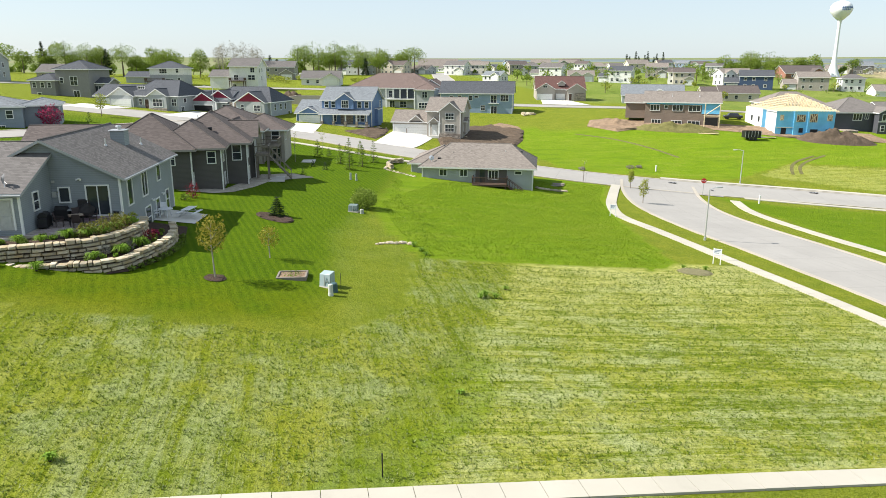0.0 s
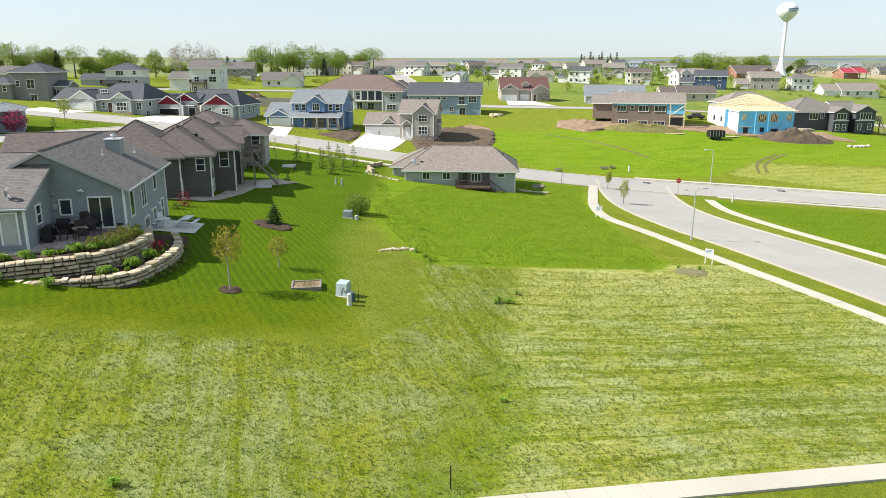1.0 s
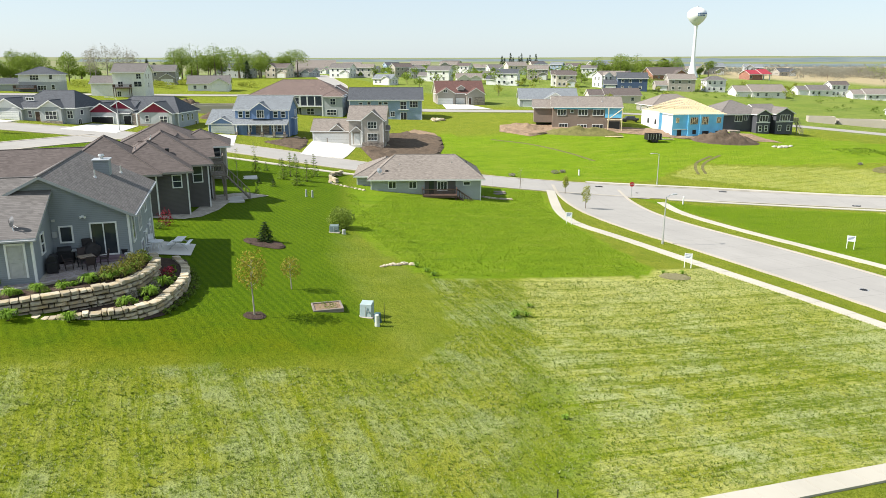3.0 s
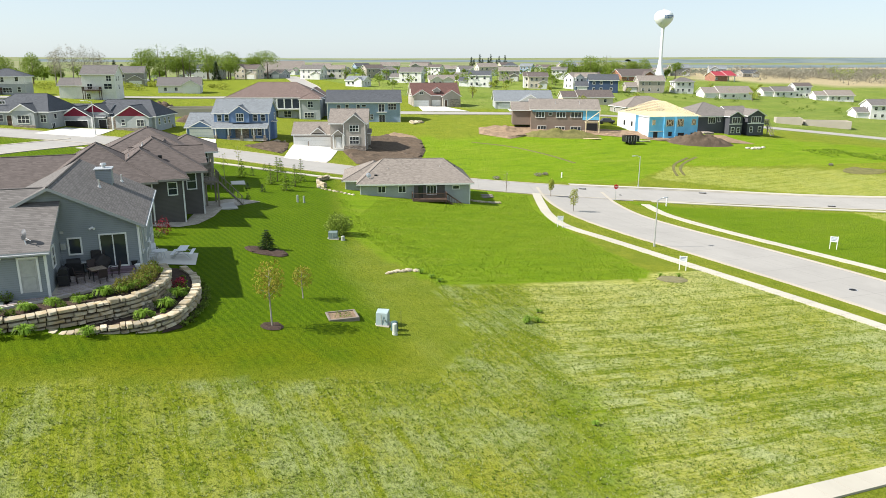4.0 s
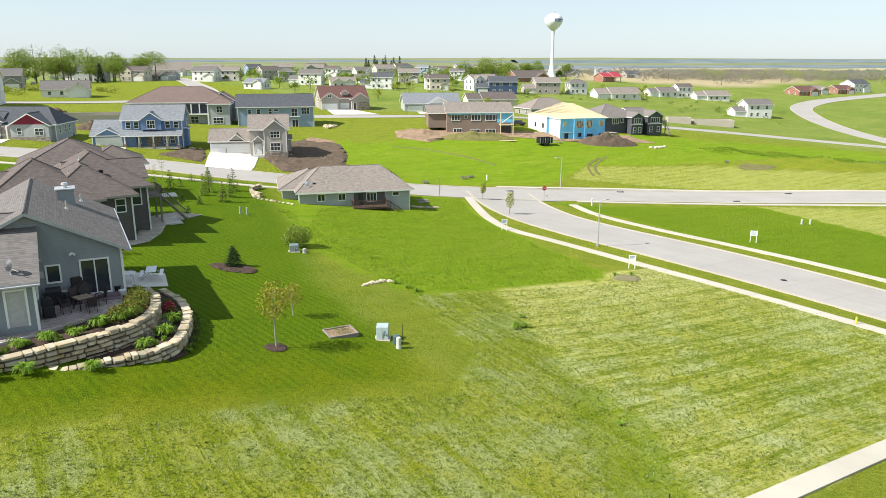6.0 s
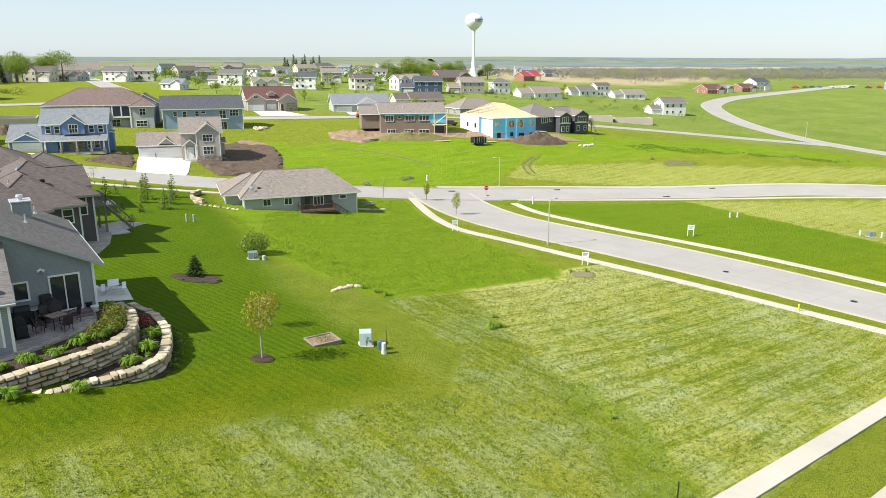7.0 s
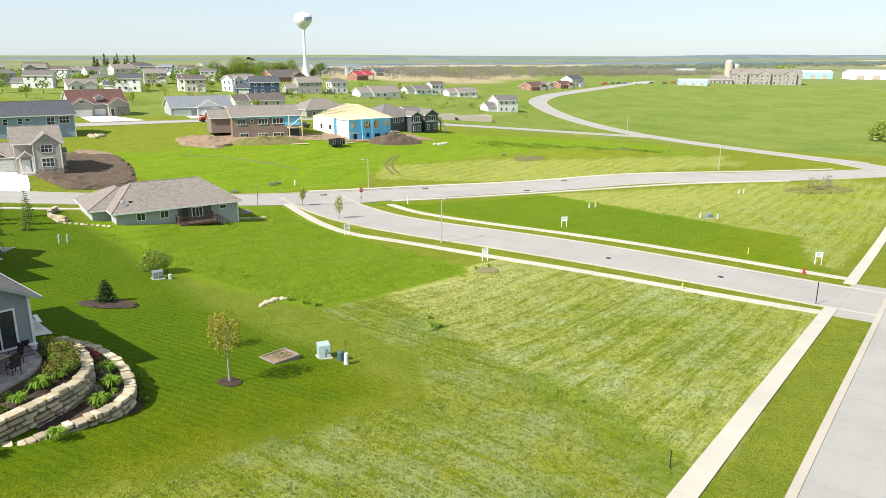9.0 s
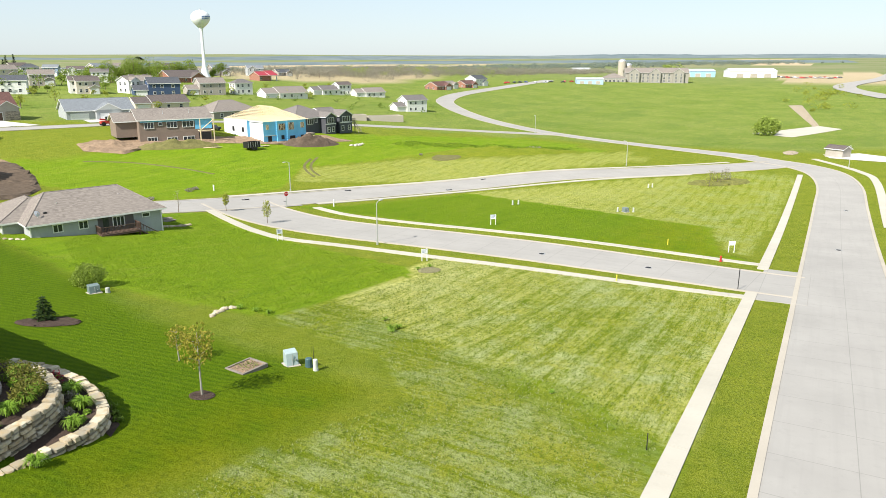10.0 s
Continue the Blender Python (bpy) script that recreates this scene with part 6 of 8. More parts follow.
for _i, (_x, _y, _r) in enumerate(((3.2, 98.6, 0.5), (7.4, 119.0, 0.6), (0.2, 92.0, 0.45), (1.6, 101.0, 0.4), (4.4, 113.5, 0.6))):
    conifer("dwarf_spruce", "low dark spruce shrub on the back lawn", _x, _y, _r * 2.4, _r, 300, 0.1, 40 + _i)
conifer("dwarf_spruce", "low dark spruce shrub by the west street", -37.6, 141.5, 2.0, 0.8, 300, 0.12, 48)
for _i, (_x, _y, _h) in enumerate(((-3, 108, 4.2), (-0.8, 104.6, 4.6), (3.6, 121, 4.0))):
    broad_tree("thin_birch", "thin pale sapling with few leaves on the back lawn", _x, _y, _h, 0.6, LEAF_YELLOW, 90, 0.09, 0.04, 0.3, 60 + _i, PALEBARK)
shrub("round_bush", "big round green bush alone in the far field", 294, 40, gz(294, 40), 5.5, LEAF_SPRING, 1500, 0.5, 0.75, 12)
for _i in range(26):
    _a, _d = random.uniform(0, 6.28), random.uniform(0, 1)
    _x, _y = 143 + 7 * _d * math.cos(_a) - 2, 38.5 + 4 * _d * math.sin(_a)
    if _i < 7:
        broad_tree("marsh_willow", "thin yellow-green willow scrub in the marshy hollow", _x, _y, random.uniform(2.4, 3.8), 1.0, LEAF_YELLOW if _i % 2 else LEAF_GREY, 110, 0.15, 0.05, 0.1, 80 + _i)


# far woods: many trees too far off to count
def woods(name, label, line, n, spread, h, leaf, seed, cards=60, size=0.9, wood=BARK, low=False):
    rng = np.random.RandomState(seed)
    P = np.array(line, float)
    seg = np.concatenate([[0], np.cumsum(np.hypot(*np.diff(P, axis=0).T))])
    V, F, I = [], [], []
    for i in range(n):
        u = rng.rand() * seg[-1]
        c = np.array([np.interp(u, seg, P[:, 0]), np.interp(u, seg, P[:, 1])]) + rng.normal(size=2) * spread
        hh = h * (0.55 + 0.75 * rng.rand())
        z = gz(*c)
        r = hh * (0.32 + 0.14 * rng.rand())
        if low:  # a closed belt: broad crowns down to the ground
            r = hh * (0.7 + 0.4 * rng.rand())
        if not low:  # an uneven crown of several clumps
            v, f = [], []
            lumps = [(0.0, 0.0, 0.62, 0.62)] + [(0.55 * math.cos(a), 0.55 * math.sin(a), 0.36 + 0.3 * rng.rand(), 0.4 + 0.2 * rng.rand()) for a in rng.rand() * 6 + np.arange(5) * 1.26]
            for q, (lx, ly, lz, lr) in enumerate(lumps):
                v2, f2 = leaf_cards(cards // 6, r * lr, size, 0.95, seed * 100 + i * 7 + q, 0.45, (c[0] + lx * r, c[1] + ly * r, z + hh * lz))
                f += [tuple(a + len(v) for a in g) for g in f2]
                v += v2
        else:
            v, f = leaf_cards(cards, r, size, 0.45 * hh / r, seed * 100 + i, 0.35, (c[0], c[1], z + hh * 0.42))
        k = len(V)
        V += v
        F += [tuple(a + k for a in q) for q in f]
        I += [0] * len(f)
        k = len(V)
        t = 0.02 * hh
        V += [(c[0] + t * a, c[1] + t * b, z - 0.3) for a, b in ((-1, -1), (1, -1), (1, 1), (-1, 1))] + [(c[0], c[1], z + hh * (0.5 if low else 0.9))]
        F += [(k, k + 1, k + 4), (k + 1, k + 2, k + 4), (k + 2, k + 3, k + 4), (k + 3, k, k + 4)]
        I += [1] * 4
    return tagged(mesh_ob(name, V, F, [leaf, wood], None, I), label, "trees", kind="stuff")


woods("woods_west", "rounded spring-green trees along the western hill", [(-99, 331), (-77, 336)], 10, 3, 12.5, LEAF_WOOD, 1, 2600, 0.24)
woods("woods_west_mid", "rounded spring-green trees behind the hill houses", [(-71, 332), (-57, 335)], 8, 3, 12.5, LEAF_WOOD, 4, 2600, 0.24)
woods("woods_west_end", "rounded green trees at the end of the western hill", [(-190, 300), (-112, 322)], 16, 8, 12.5, LEAF_WOOD, 21, 1600, 0.3)
woods("woods_north", "tall green trees on the rise behind the white house", [(0, 400), (11, 400), (24, 419), (43, 418), (60, 446), (75, 444)], 26, 6, 16.5, LEAF_WOOD, 22, 2000, 0.3)
woods("woods_west_yellow", "yellow-green scrub and willows below the western hill", [(-52, 318), (-15, 322), (30, 330)], 22, 8, 3.6, LEAF_YELLOW, 2, 260, 0.3, BARK, True)
woods("woods_west_far", "broad trees on the skyline to the west", [(-300, 420), (-150, 470), (0, 520), (60, 560)], 70, 25, 8.5, LEAF_WOOD, 3, 420, 0.6)
broad_tree("round_tree", "single round spring-green tree on the hill", -43, 347, 12.5, 4.3, LEAF_WOOD, 3600, 0.26, 0.3, 0.15, 23)
for _i, (_x, _y, _h) in enumerate(((-104, 334, 13.5), (-78, 329, 11.5), (-12, 352, 11), (-9, 356, 9), (38, 412, 10))):
    conifer("tall_fir", "tall dark fir among the spring-green trees", _x, _y, _h, 2.8, 1500, 0.55, 500 + _i)
for _i in range(6):
    broad_tree("bare_tree", "tall thin tree just coming into leaf on the hill", -35 + 3.6 * _i + math.sin(5 * _i), 346 + 4 * math.cos(3 * _i), 14.5 + 2 * math.sin(7 * _i), 2.8, LEAF_GREY, 800, 0.24, 0.24, 0.25, 400 + _i, PALEBARK, "bare trees on the hill")
woods("woods_town", "green trees among the far town houses", [(100, 345), (180, 330), (260, 400), (330, 450), (150, 480), (110, 420)], 120, 20, 6.5, LEAF_WOOD, 6, 200, 0.4)
woods("woods_town_gardens", "rounded green garden trees between the far houses", [(90, 410), (130, 430), (130, 335), (190, 365), (190, 305), (265, 410), (235, 525), (160, 550)], 110, 12, 6.5, LEAF_WOOD, 24, 260, 0.3)
woods("woods_town_yellow", "young yellow-green trees in the far gardens", [(100, 310), (200, 300), (270, 262), (300, 280), (160, 250), (90, 260)], 44, 14, 4.5, LEAF_YELLOW, 7, 130, 0.3)
woods("garden_shrubs", "low green shrubs round the far houses", [(150, 222), (190, 270), (240, 243), (300, 236), (260, 184), (214, 268)], 70, 9, 1.8, LEAF, 16, 40, 0.25, BARK, True)
woods("woods_tower", "rounded green trees beside the water tower", [(225, 376), (262, 368), (286, 368)], 24, 6, 12.5, LEAF_WOOD, 8, 1400, 0.32)
woods("woods_tower_east", "rounded green tree next to the water tower", [(312, 366), (314, 365)], 2, 1.0, 11.5, LEAF_WOOD, 9, 1600, 0.3)
woods("woods_skyline", "line of trees on the distant skyline, coloured pale for haze", [(60, 760), (350, 800), (620, 760), (900, 700), (1150, 640)], 620, 45, 6, WOODS_HAZED, 10, 80, 0.8, BARK, True)
woods("woods_east", "bare grey-brown woods in the eastern valley, paled for haze", [(420, 400), (620, 400), (800, 380), (980, 330)], 760, 30, 7.5, WOODS_BROWN_HAZED, 11, 110, 0.5, BARK, True)
woods("woods_east_green", "fresh green trees along the eastern valley woods", [(440, 385), (640, 380), (820, 360)], 40, 14, 8, LEAF_SPRING, 17, 70, 0.8, BARK, True)
woods("woods_east_far", "tree belts on the far eastern hills, coloured pale for haze", [(700, 620), (1000, 560), (1300, 480), (1600, 350), (1800, 150)], 760, 60, 6.5, WOODS_HAZED, 12, 64, 1.0, BARK, True)
for _i in range(9):
    conifer("skyline_pine", "tall dark pine in a row on the skyline", 266 + 3.4 * _i, 561 - 1.2 * _i + 3 * (_i % 2), 13 + 2.5 * math.sin(4 * _i), 3.0, 1100, 0.6, 520 + _i)
woods("woods_gully", "low yellow-green scrub along the eastern gully", [(430, 20), (520, 30), (600, 20), (700, 40)], 34, 12, 4, LEAF_YELLOW, 14, 60, 0.5, BARK, True)
for _x, _y, _i in ((754.0, 177.0, 15), (757.0, 164.5, 18)):
    woods("hill_tree", "broad green tree behind the long lodge", [(_x, _y), (_x + 1, _y)], 3, 1.6, 21, LEAF_SPRING, _i, 300, 0.9)


def ridge(name, label, line, height, depth, seed):
    """A long wooded rise at the horizon, with an uneven back."""
    pts = smooth_line(line, 30.0)
    nrm = sides(pts)
    V, F = [], []
    for i, (p, n) in enumerate(zip(pts, nrm)):
        for k, f in enumerate((0.0, 0.45, 0.8, 1.0, 0.8, 0.4, 0.0)):
            q = p + n * depth * (k / 3.0 - 1.0)
            u = 0.65 + 0.45 * noise.noise(Vector((i * 0.06, k * 0.3, seed))) + 0.13 * noise.noise(Vector((i * 0.9, k * 0.9, seed + 9)))
            V.append((q[0], q[1], gz(*q) - 1.0 + height * f * u))
    for i in range(len(pts) - 1):
        F += [(i * 7 + k, i * 7 + k + 1, i * 7 + k + 8, i * 7 + k + 7) for k in range(6)]
    return tagged(mesh_ob(name, V, F, RIDGE_HAZED, smooth=True), label, "hill", kind="stuff")


ridge("distant_ridge", "wooded ridge at the horizon, coloured blue-green for haze", [(1500, 1900), (2100, 1500), (2700, 900), (2900, 200), (2800, -500)], 17, 200, 1)
ridge("distant_ridge", "wooded ridge at the horizon, coloured blue-green for haze", [(-200, 2400), (400, 2400), (1200, 2300), (1900, 1900)], 9, 200, 2)
ridge("distant_rise", "wooded rise before the horizon, coloured dull blue-green for haze", [(1000, 1300), (1500, 1000), (1900, 500), (2000, 0)], 8, 150, 3)

# ---- water tower ----
def water_tower(x, y):
    e = thing("water_tower", "white pedestal water tower with a round tank and flared base", "water tower", x, y, gz(x, y))
    paint = plain("tower_white", (0.78, 0.79, 0.8), 0.45, 0.4, vary=0.05, scale=0.3)
    prof = [(4.0, 0), (3.5, 1.1), (2.5, 3.6), (1.65, 7.1), (1.2, 10.6), (1.0, 14.2), (0.9, 21), (0.9, 28.0), (1.05, 30.0), (1.3, 30.9)]
    tank = [(1.3, 30.9), (2.5, 31.9), (4.2, 33.6), (5.45, 35.4), (5.9, 37.0), (5.55, 38.7), (4.3, 40.2), (2.3, 41.2), (0.0, 41.6)]
    seg = 40

    def lathe(name, pr, label=""):
        V = [(r * math.cos(2 * math.pi * k / seg), r * math.sin(2 * math.pi * k / seg), z) for r, z in pr for k in range(seg)]
        F = [(i * seg + k, i * seg + (k + 1) % seg, (i + 1) * seg + (k + 1) % seg, (i + 1) * seg + k) for i in range(len(pr) - 1) for k in range(seg)]
        return mesh_ob(name, V, F, paint, e, smooth=True, label=label)
    lathe("pedestal", prof)
    t = lathe("tank", tank)
    bm = bmesh.new()
    for k in range(3):
        a = k * 2.1
        tube(bm, (0.6 * math.cos(a), 0.6 * math.sin(a), 41.3), (0.6 * math.cos(a), 0.6 * math.sin(a), 42.8), 0.06, 0.04, 5)
    tube(bm, (0, 0, 41.4), (0, 0, 42.0), 0.5, 0.4, 8)
    part("antenna", bm, METAL, t)
    # unreadable lettering as plain bars
    ink = plain("tower_lettering", (0.1, 0.16, 0.32), 0.5)
    for k in range(7):
        for row, wd in ((37.6, 0.75), (36.5, 0.6)):
            if row < 37 and k > 4:
                continue
            a = math.radians(-122 + 9.5 * k)
            bm = bmesh.new()
            box(bm, -wd / 2, wd / 2, -0.05, 0.05, -0.4, 0.4)
            b = part("lettering_bar", bm, ink, t)
            rr = 5.92
            b.matrix_local = pose(rr * math.cos(a), rr * math.sin(a), row, 0, 0, math.degrees(a) + 90)


water_tower(302.2, 367.9)


# ---- street furniture ----
def street_lamp(x, y, h, yaw, arm=1.5):
    e = thing("street_lamp", "pale metal street lamp with a short curved arm", "street lamp", x, y, gz(x, y), yaw, "street lamps")
    bm = bmesh.new()
    tube(bm, (0, 0, 0), (0, 0, 0.35), 0.14, 0.14, 10)
    tube(bm, (0, 0, 0.3), (0, 0, h), 0.085, 0.055, 10)
    part("pole", bm, METAL, e)
    bm = bmesh.new()
    tube(bm, (0, 0, h - 0.1), (arm * 0.5, 0, h + 0.12), 0.045, 0.04, 8)
    tube(bm, (arm * 0.5, 0, h + 0.12), (arm, 0, h + 0.16), 0.04, 0.035, 8)
    part("arm", bm, METAL, e)
    bm = bmesh.new()
    vs = box(bm, arm - 0.1, arm + 0.65, -0.14, 0.14, h + 0.1, h + 0.24, 0.04)
    part("head", bm, METAL, e)


street_lamp(41.9, 66.6, 5.5, 5, 0.9)
street_lamp(73.0, 107.2, 5.6, 190)
street_lamp(152.5, 62.5, 6.0, 40)
street_lamp(228, 117, 6.5, 30)
street_lamp(181, 11.5, 6.0, 170)
street_lamp(-17.5, 158.8, 6.4, 160)


def post_sign(x, y, yaw, label, w=0.75, hh=0.6, h=1.5, tilt=0.0):
    e = thing("yard_sign", label, "sign", x, y, gz(x, y), yaw, "lot signs")
    bm = bmesh.new()
    for s in (-1, 1):
        box(bm, s * w * 0.42 - 0.04, s * w * 0.42 + 0.04, -0.03, 0.03, -0.1, h)
    part("post", bm, WHITE, e)
    bm = bmesh.new()
    box(bm, -w / 2, w / 2, -0.05, -0.03, h - hh, h - 0.02, 0.005)
    p = part("board", bm, plain("sign_white", (0.72, 0.74, 0.78), 0.5), e)
    bm = bmesh.new()
    for i, k in enumerate((0.2, 0.42, 0.64)):
        box(bm, -w * 0.38, w * (0.36 - 0.1 * i), -0.056, -0.05, h - hh * (k + 0.1), h - hh * k)
    part("lettering_bar", bm, plain("sign_ink", (0.12, 0.16, 0.26), 0.5), p)


post_sign(37.3, 57.0, -40, "white lot sign with unreadable lines beside the walk")
post_sign(36.6, 78.2, -30, "white lot sign with unreadable lines near the curve")
post_sign(64.2, 60.4, -45, "white lot sign on posts in the green lot", 0.9, 0.7, 1.6)
post_sign(67.4, 26.8, -60, "white lot sign on posts near the corner", 0.9, 0.6, 1.6)


def stop_sign(x, y):
    e = thing("stop_sign", "red octagonal stop sign on a thin metal post", "traffic sign", x, y, gz(x, y), -20)
    bm = bmesh.new()
    box(bm, -0.03, 0.03, -0.03, 0.03, -0.1, 2.6)
    part("post", bm, METAL, e)
    bm = bmesh.new()
    bmesh.ops.create_cone(bm, cap_ends=True, segments=8, radius1=0.4, radius2=0.4, depth=0.03, matrix=pose(0, -0.05, 2.3, 90, 0, 0) @ pose(0, 0, 0, 0, 0, 22.5))
    p = part("plate", bm, plain("sign_red", (0.5, 0.02, 0.03), 0.4), e)
    cu = bpy.data.curves.new("stop_text", "FONT")
    cu.body, cu.size, cu.align_x, cu.align_y, cu.extrude = "STOP", 0.26, "CENTER", "CENTER", 0.004
    tmp = new("stop_text", cu)
    me = bpy.data.meshes.new_from_object(tmp)
    bpy.data.objects.remove(tmp)
    t = new("lettering", me)
    me.materials.append(WHITE)
    t.parent = p
    t.matrix_local = pose(0, -0.075, 2.3, 90, 0, 0)


stop_sign(59.9, 97.0)


def hydrant(x, y):
    e = thing("fire_hydrant", "red fire hydrant beside the side street", "hydrant", x, y, gz(x, y))
    red = plain("hydrant_red", (0.45, 0.03, 0.025), 0.45)
    bm = bmesh.new()
    tube(bm, (0, 0, 0), (0, 0, 0.08), 0.2, 0.2, 10)
    tube(bm, (0, 0, 0.08), (0, 0, 0.62), 0.13, 0.12, 10)
    ball(bm, (0, 0, 0.64), 0.15, 2, 0.8)
    part("barrel", bm, red, e)
    for s in (-1, 1):
        bm = bmesh.new()
        tube(bm, (s * 0.1, 0, 0.45), (s * 0.22, 0, 0.45), 0.06, 0.06, 8)
        part("nozzle", bm, red, e)


hydrant(60.0, 27.2)


def thin_post(name, label, x, y, h, material, r=0.035):
    e = thing(name, label, "post", x, y, gz(x, y))
    bm = bmesh.new()
    box(bm, -r, r, -r, r, -0.1, h, 0.008)
    part("post", bm, material, e)
    bm = bmesh.new()
    box(bm, -r * 1.2, r * 1.2, -r * 1.2, r * 1.2, h, h + 0.05, 0.01)
    part("cap", bm, material, e)


thin_post("marker_post", "thin dark steel marker stake near the walk", 2.45, 23.6, 0.95, BLACK, 0.025)
thin_post("sign_post", "bare dark sign post at the street corner", 45.0, 23.6, 2.3, BLACK, 0.04)
thin_post("marker_post", "short yellow marker post by the walk", 41.2, 35.4, 0.7, plain("marker_yellow", (0.7, 0.55, 0.05), 0.6), 0.06)
thin_post("marker_post", "white marker post beyond the cross street", 62.0, 116, 1.0, WHITE, 0.09)
thin_post("marker_post", "white marker post by the east walk", 65.8, 91.5, 1.2, WHITE, 0.08)
thin_post("marker_post", "yellow marker post at the edge of the mown lot", 66.8, 35, 0.8, plain("marker_yellow", (0.7, 0.55, 0.05), 0.6), 0.05)


def cabinet(name, label, x, y, yaw, w, d, h, colour):
    e = thing(name, label, "utility box", x, y, gz(x, y), yaw)
    mat = plain(name + "_" + str(colour), colour, 0.5, 0.4, 0.1, 0.1)
    bm = bmesh.new()
    box(bm, -w / 2 - 0.12, w / 2 + 0.12, -d / 2 - 0.12, d / 2 + 0.12, -0.15, 0.06, 0.02)
    part("base", bm, KERB, e)
    bm = bmesh.new()
    vs = box(bm, -w / 2, w / 2, -d / 2, d / 2, 0.05, h)
    for v in vs:
        if v.co.z > h / 2 and v.co.y < 0:
            v.co.z -= h * 0.1
            v.co.y += d * 0.14
    bmesh.ops.bevel(bm, geom=bm.edges[:], offset=0.02, segments=1, affect="EDGES")
    b = part("housing", bm, mat, e)
    bm = bmesh.new()
    box(bm, -0.02, 0.02, -d / 2 - 0.02, -d / 2 + 0.02, 0.1, h * 0.8)
    box(bm, w * 0.2, w * 0.2 + 0.08, -d / 2 - 0.03, -d / 2 + 0.02, h * 0.4, h * 0.5)
    part("latch", bm, METAL, b)


def pedestal(x, y, h, r, colour, label):
    e = thing("utility_pedestal", label, "utility box", x, y, gz(x, y), 0, "utility pedestals")
    mat = plain("pedestal_" + str(colour), colour, 0.5, 0.4, 0.0, 0.1)
    bm = bmesh.new()
    tube(bm, (0, 0, -0.1), (0, 0, h * 0.2), r * 1.15, r * 1.1, 12)
    part("base", bm, mat, e)
    bm = bmesh.new()
    tube(bm, (0, 0, h * 0.2), (0, 0, h * 0.9), r, r * 0.95, 12)
    ball(bm, (0, 0, h * 0.9), r * 0.95, 2, 0.4)
    part("cover", bm, mat, e)


TEAL = (0.34, 0.42, 0.42)
cabinet("transformer_box", "pale green-grey transformer box with sloping front on a pad", 1.35, 46.5, -32, 0.8, 0.72, 1.0, TEAL)
pedestal(1.5, 44.6, 0.8, 0.16, (0.5, 0.53, 0.47), "pale round utility pedestal beside the transformer box")
pedestal(1.75, 45.35, 0.62, 0.24, (0.05, 0.1, 0.11), "dark green utility pedestal beside the transformer box")
thin_post("marker_post", "thin dark marker rod by the utility boxes", 2.2, 45.3, 1.3, BLACK, 0.015)
cabinet("transformer_box", "low dark green-grey transformer box beside the round bush", 5.0, 71.3, -20, 0.9, 0.7, 0.75, (0.15, 0.2, 0.19))
pedestal(5.8, 70.6, 0.45, 0.2, (0.35, 0.37, 0.33), "low grey utility pedestal beside the round bush")
for _x, _y in ((6.2, 91.6), (6.9, 91.2)):
    pedestal(_x, _y, 0.95, 0.13, (0.3, 0.34, 0.3), "grey-green utility pedestal on the lot line")
for _x, _y in ((85.6, 66.2), (86.9, 65.6), (91.0, 48.4), (92.6, 46.0), (125.2, 49.8), (124.0, 50.4)):
    pedestal(_x, _y, 0.85, 0.16, (0.4, 0.42, 0.38), "grey utility pedestal in the mown lot")
cabinet("transformer_box", "small dark transformer box in the mown lot", 91.8, 47.2, -30, 1.0, 0.8, 0.8, (0.16, 0.2, 0.2))


def manhole(x, y, label="dark iron manhole cover set in the road"):
    e = thing("manhole_cover", label, "manhole", x, y, gz(x, y) + 0.05, 0, "manhole covers")
    bm = bmesh.new()
    tube(bm, (0, 0, -0.03), (0, 0, 0.015), 0.42, 0.42, 20)
    part("rim", bm, METAL, e)
    bm = bmesh.new()
    tube(bm, (0, 0, 0.0), (0, 0, 0.028), 0.34, 0.34, 20)
    for k in range(-2, 3):
        box(bm, -0.25, 0.25, k * 0.1 - 0.02, k * 0.1 + 0.02, 0.02, 0.04)
    part("lid", bm, BLACK, e)


for _x, _y in ((50.2, 34.0), (49.4, 47.0), (78, 14.0), (118, 12.5), (64, 101)):
    manhole(_x, _y)
for _x, _y in ((81.6, 99.9), (60, 106.4), (96, 84.8), (112, 84.5)):
    e = thing("kerb_inlet", "dark iron drain inlet in the kerb", "drain", _x, _y, gz(_x, _y) + 0.08, -25, "kerb inlets")
    bm = bmesh.new()
    box(bm, -0.6, 0.6, -0.2, 0.2, -0.05, 0.12, 0.02)
    part("casting", bm, BLACK, e)
    bm = bmesh.new()
    for k in range(5):
        box(bm, -0.5 + k * 0.22, -0.42 + k * 0.22, -0.22, 0.22, 0.1, 0.14)
    part("grate", bm, METAL, e)


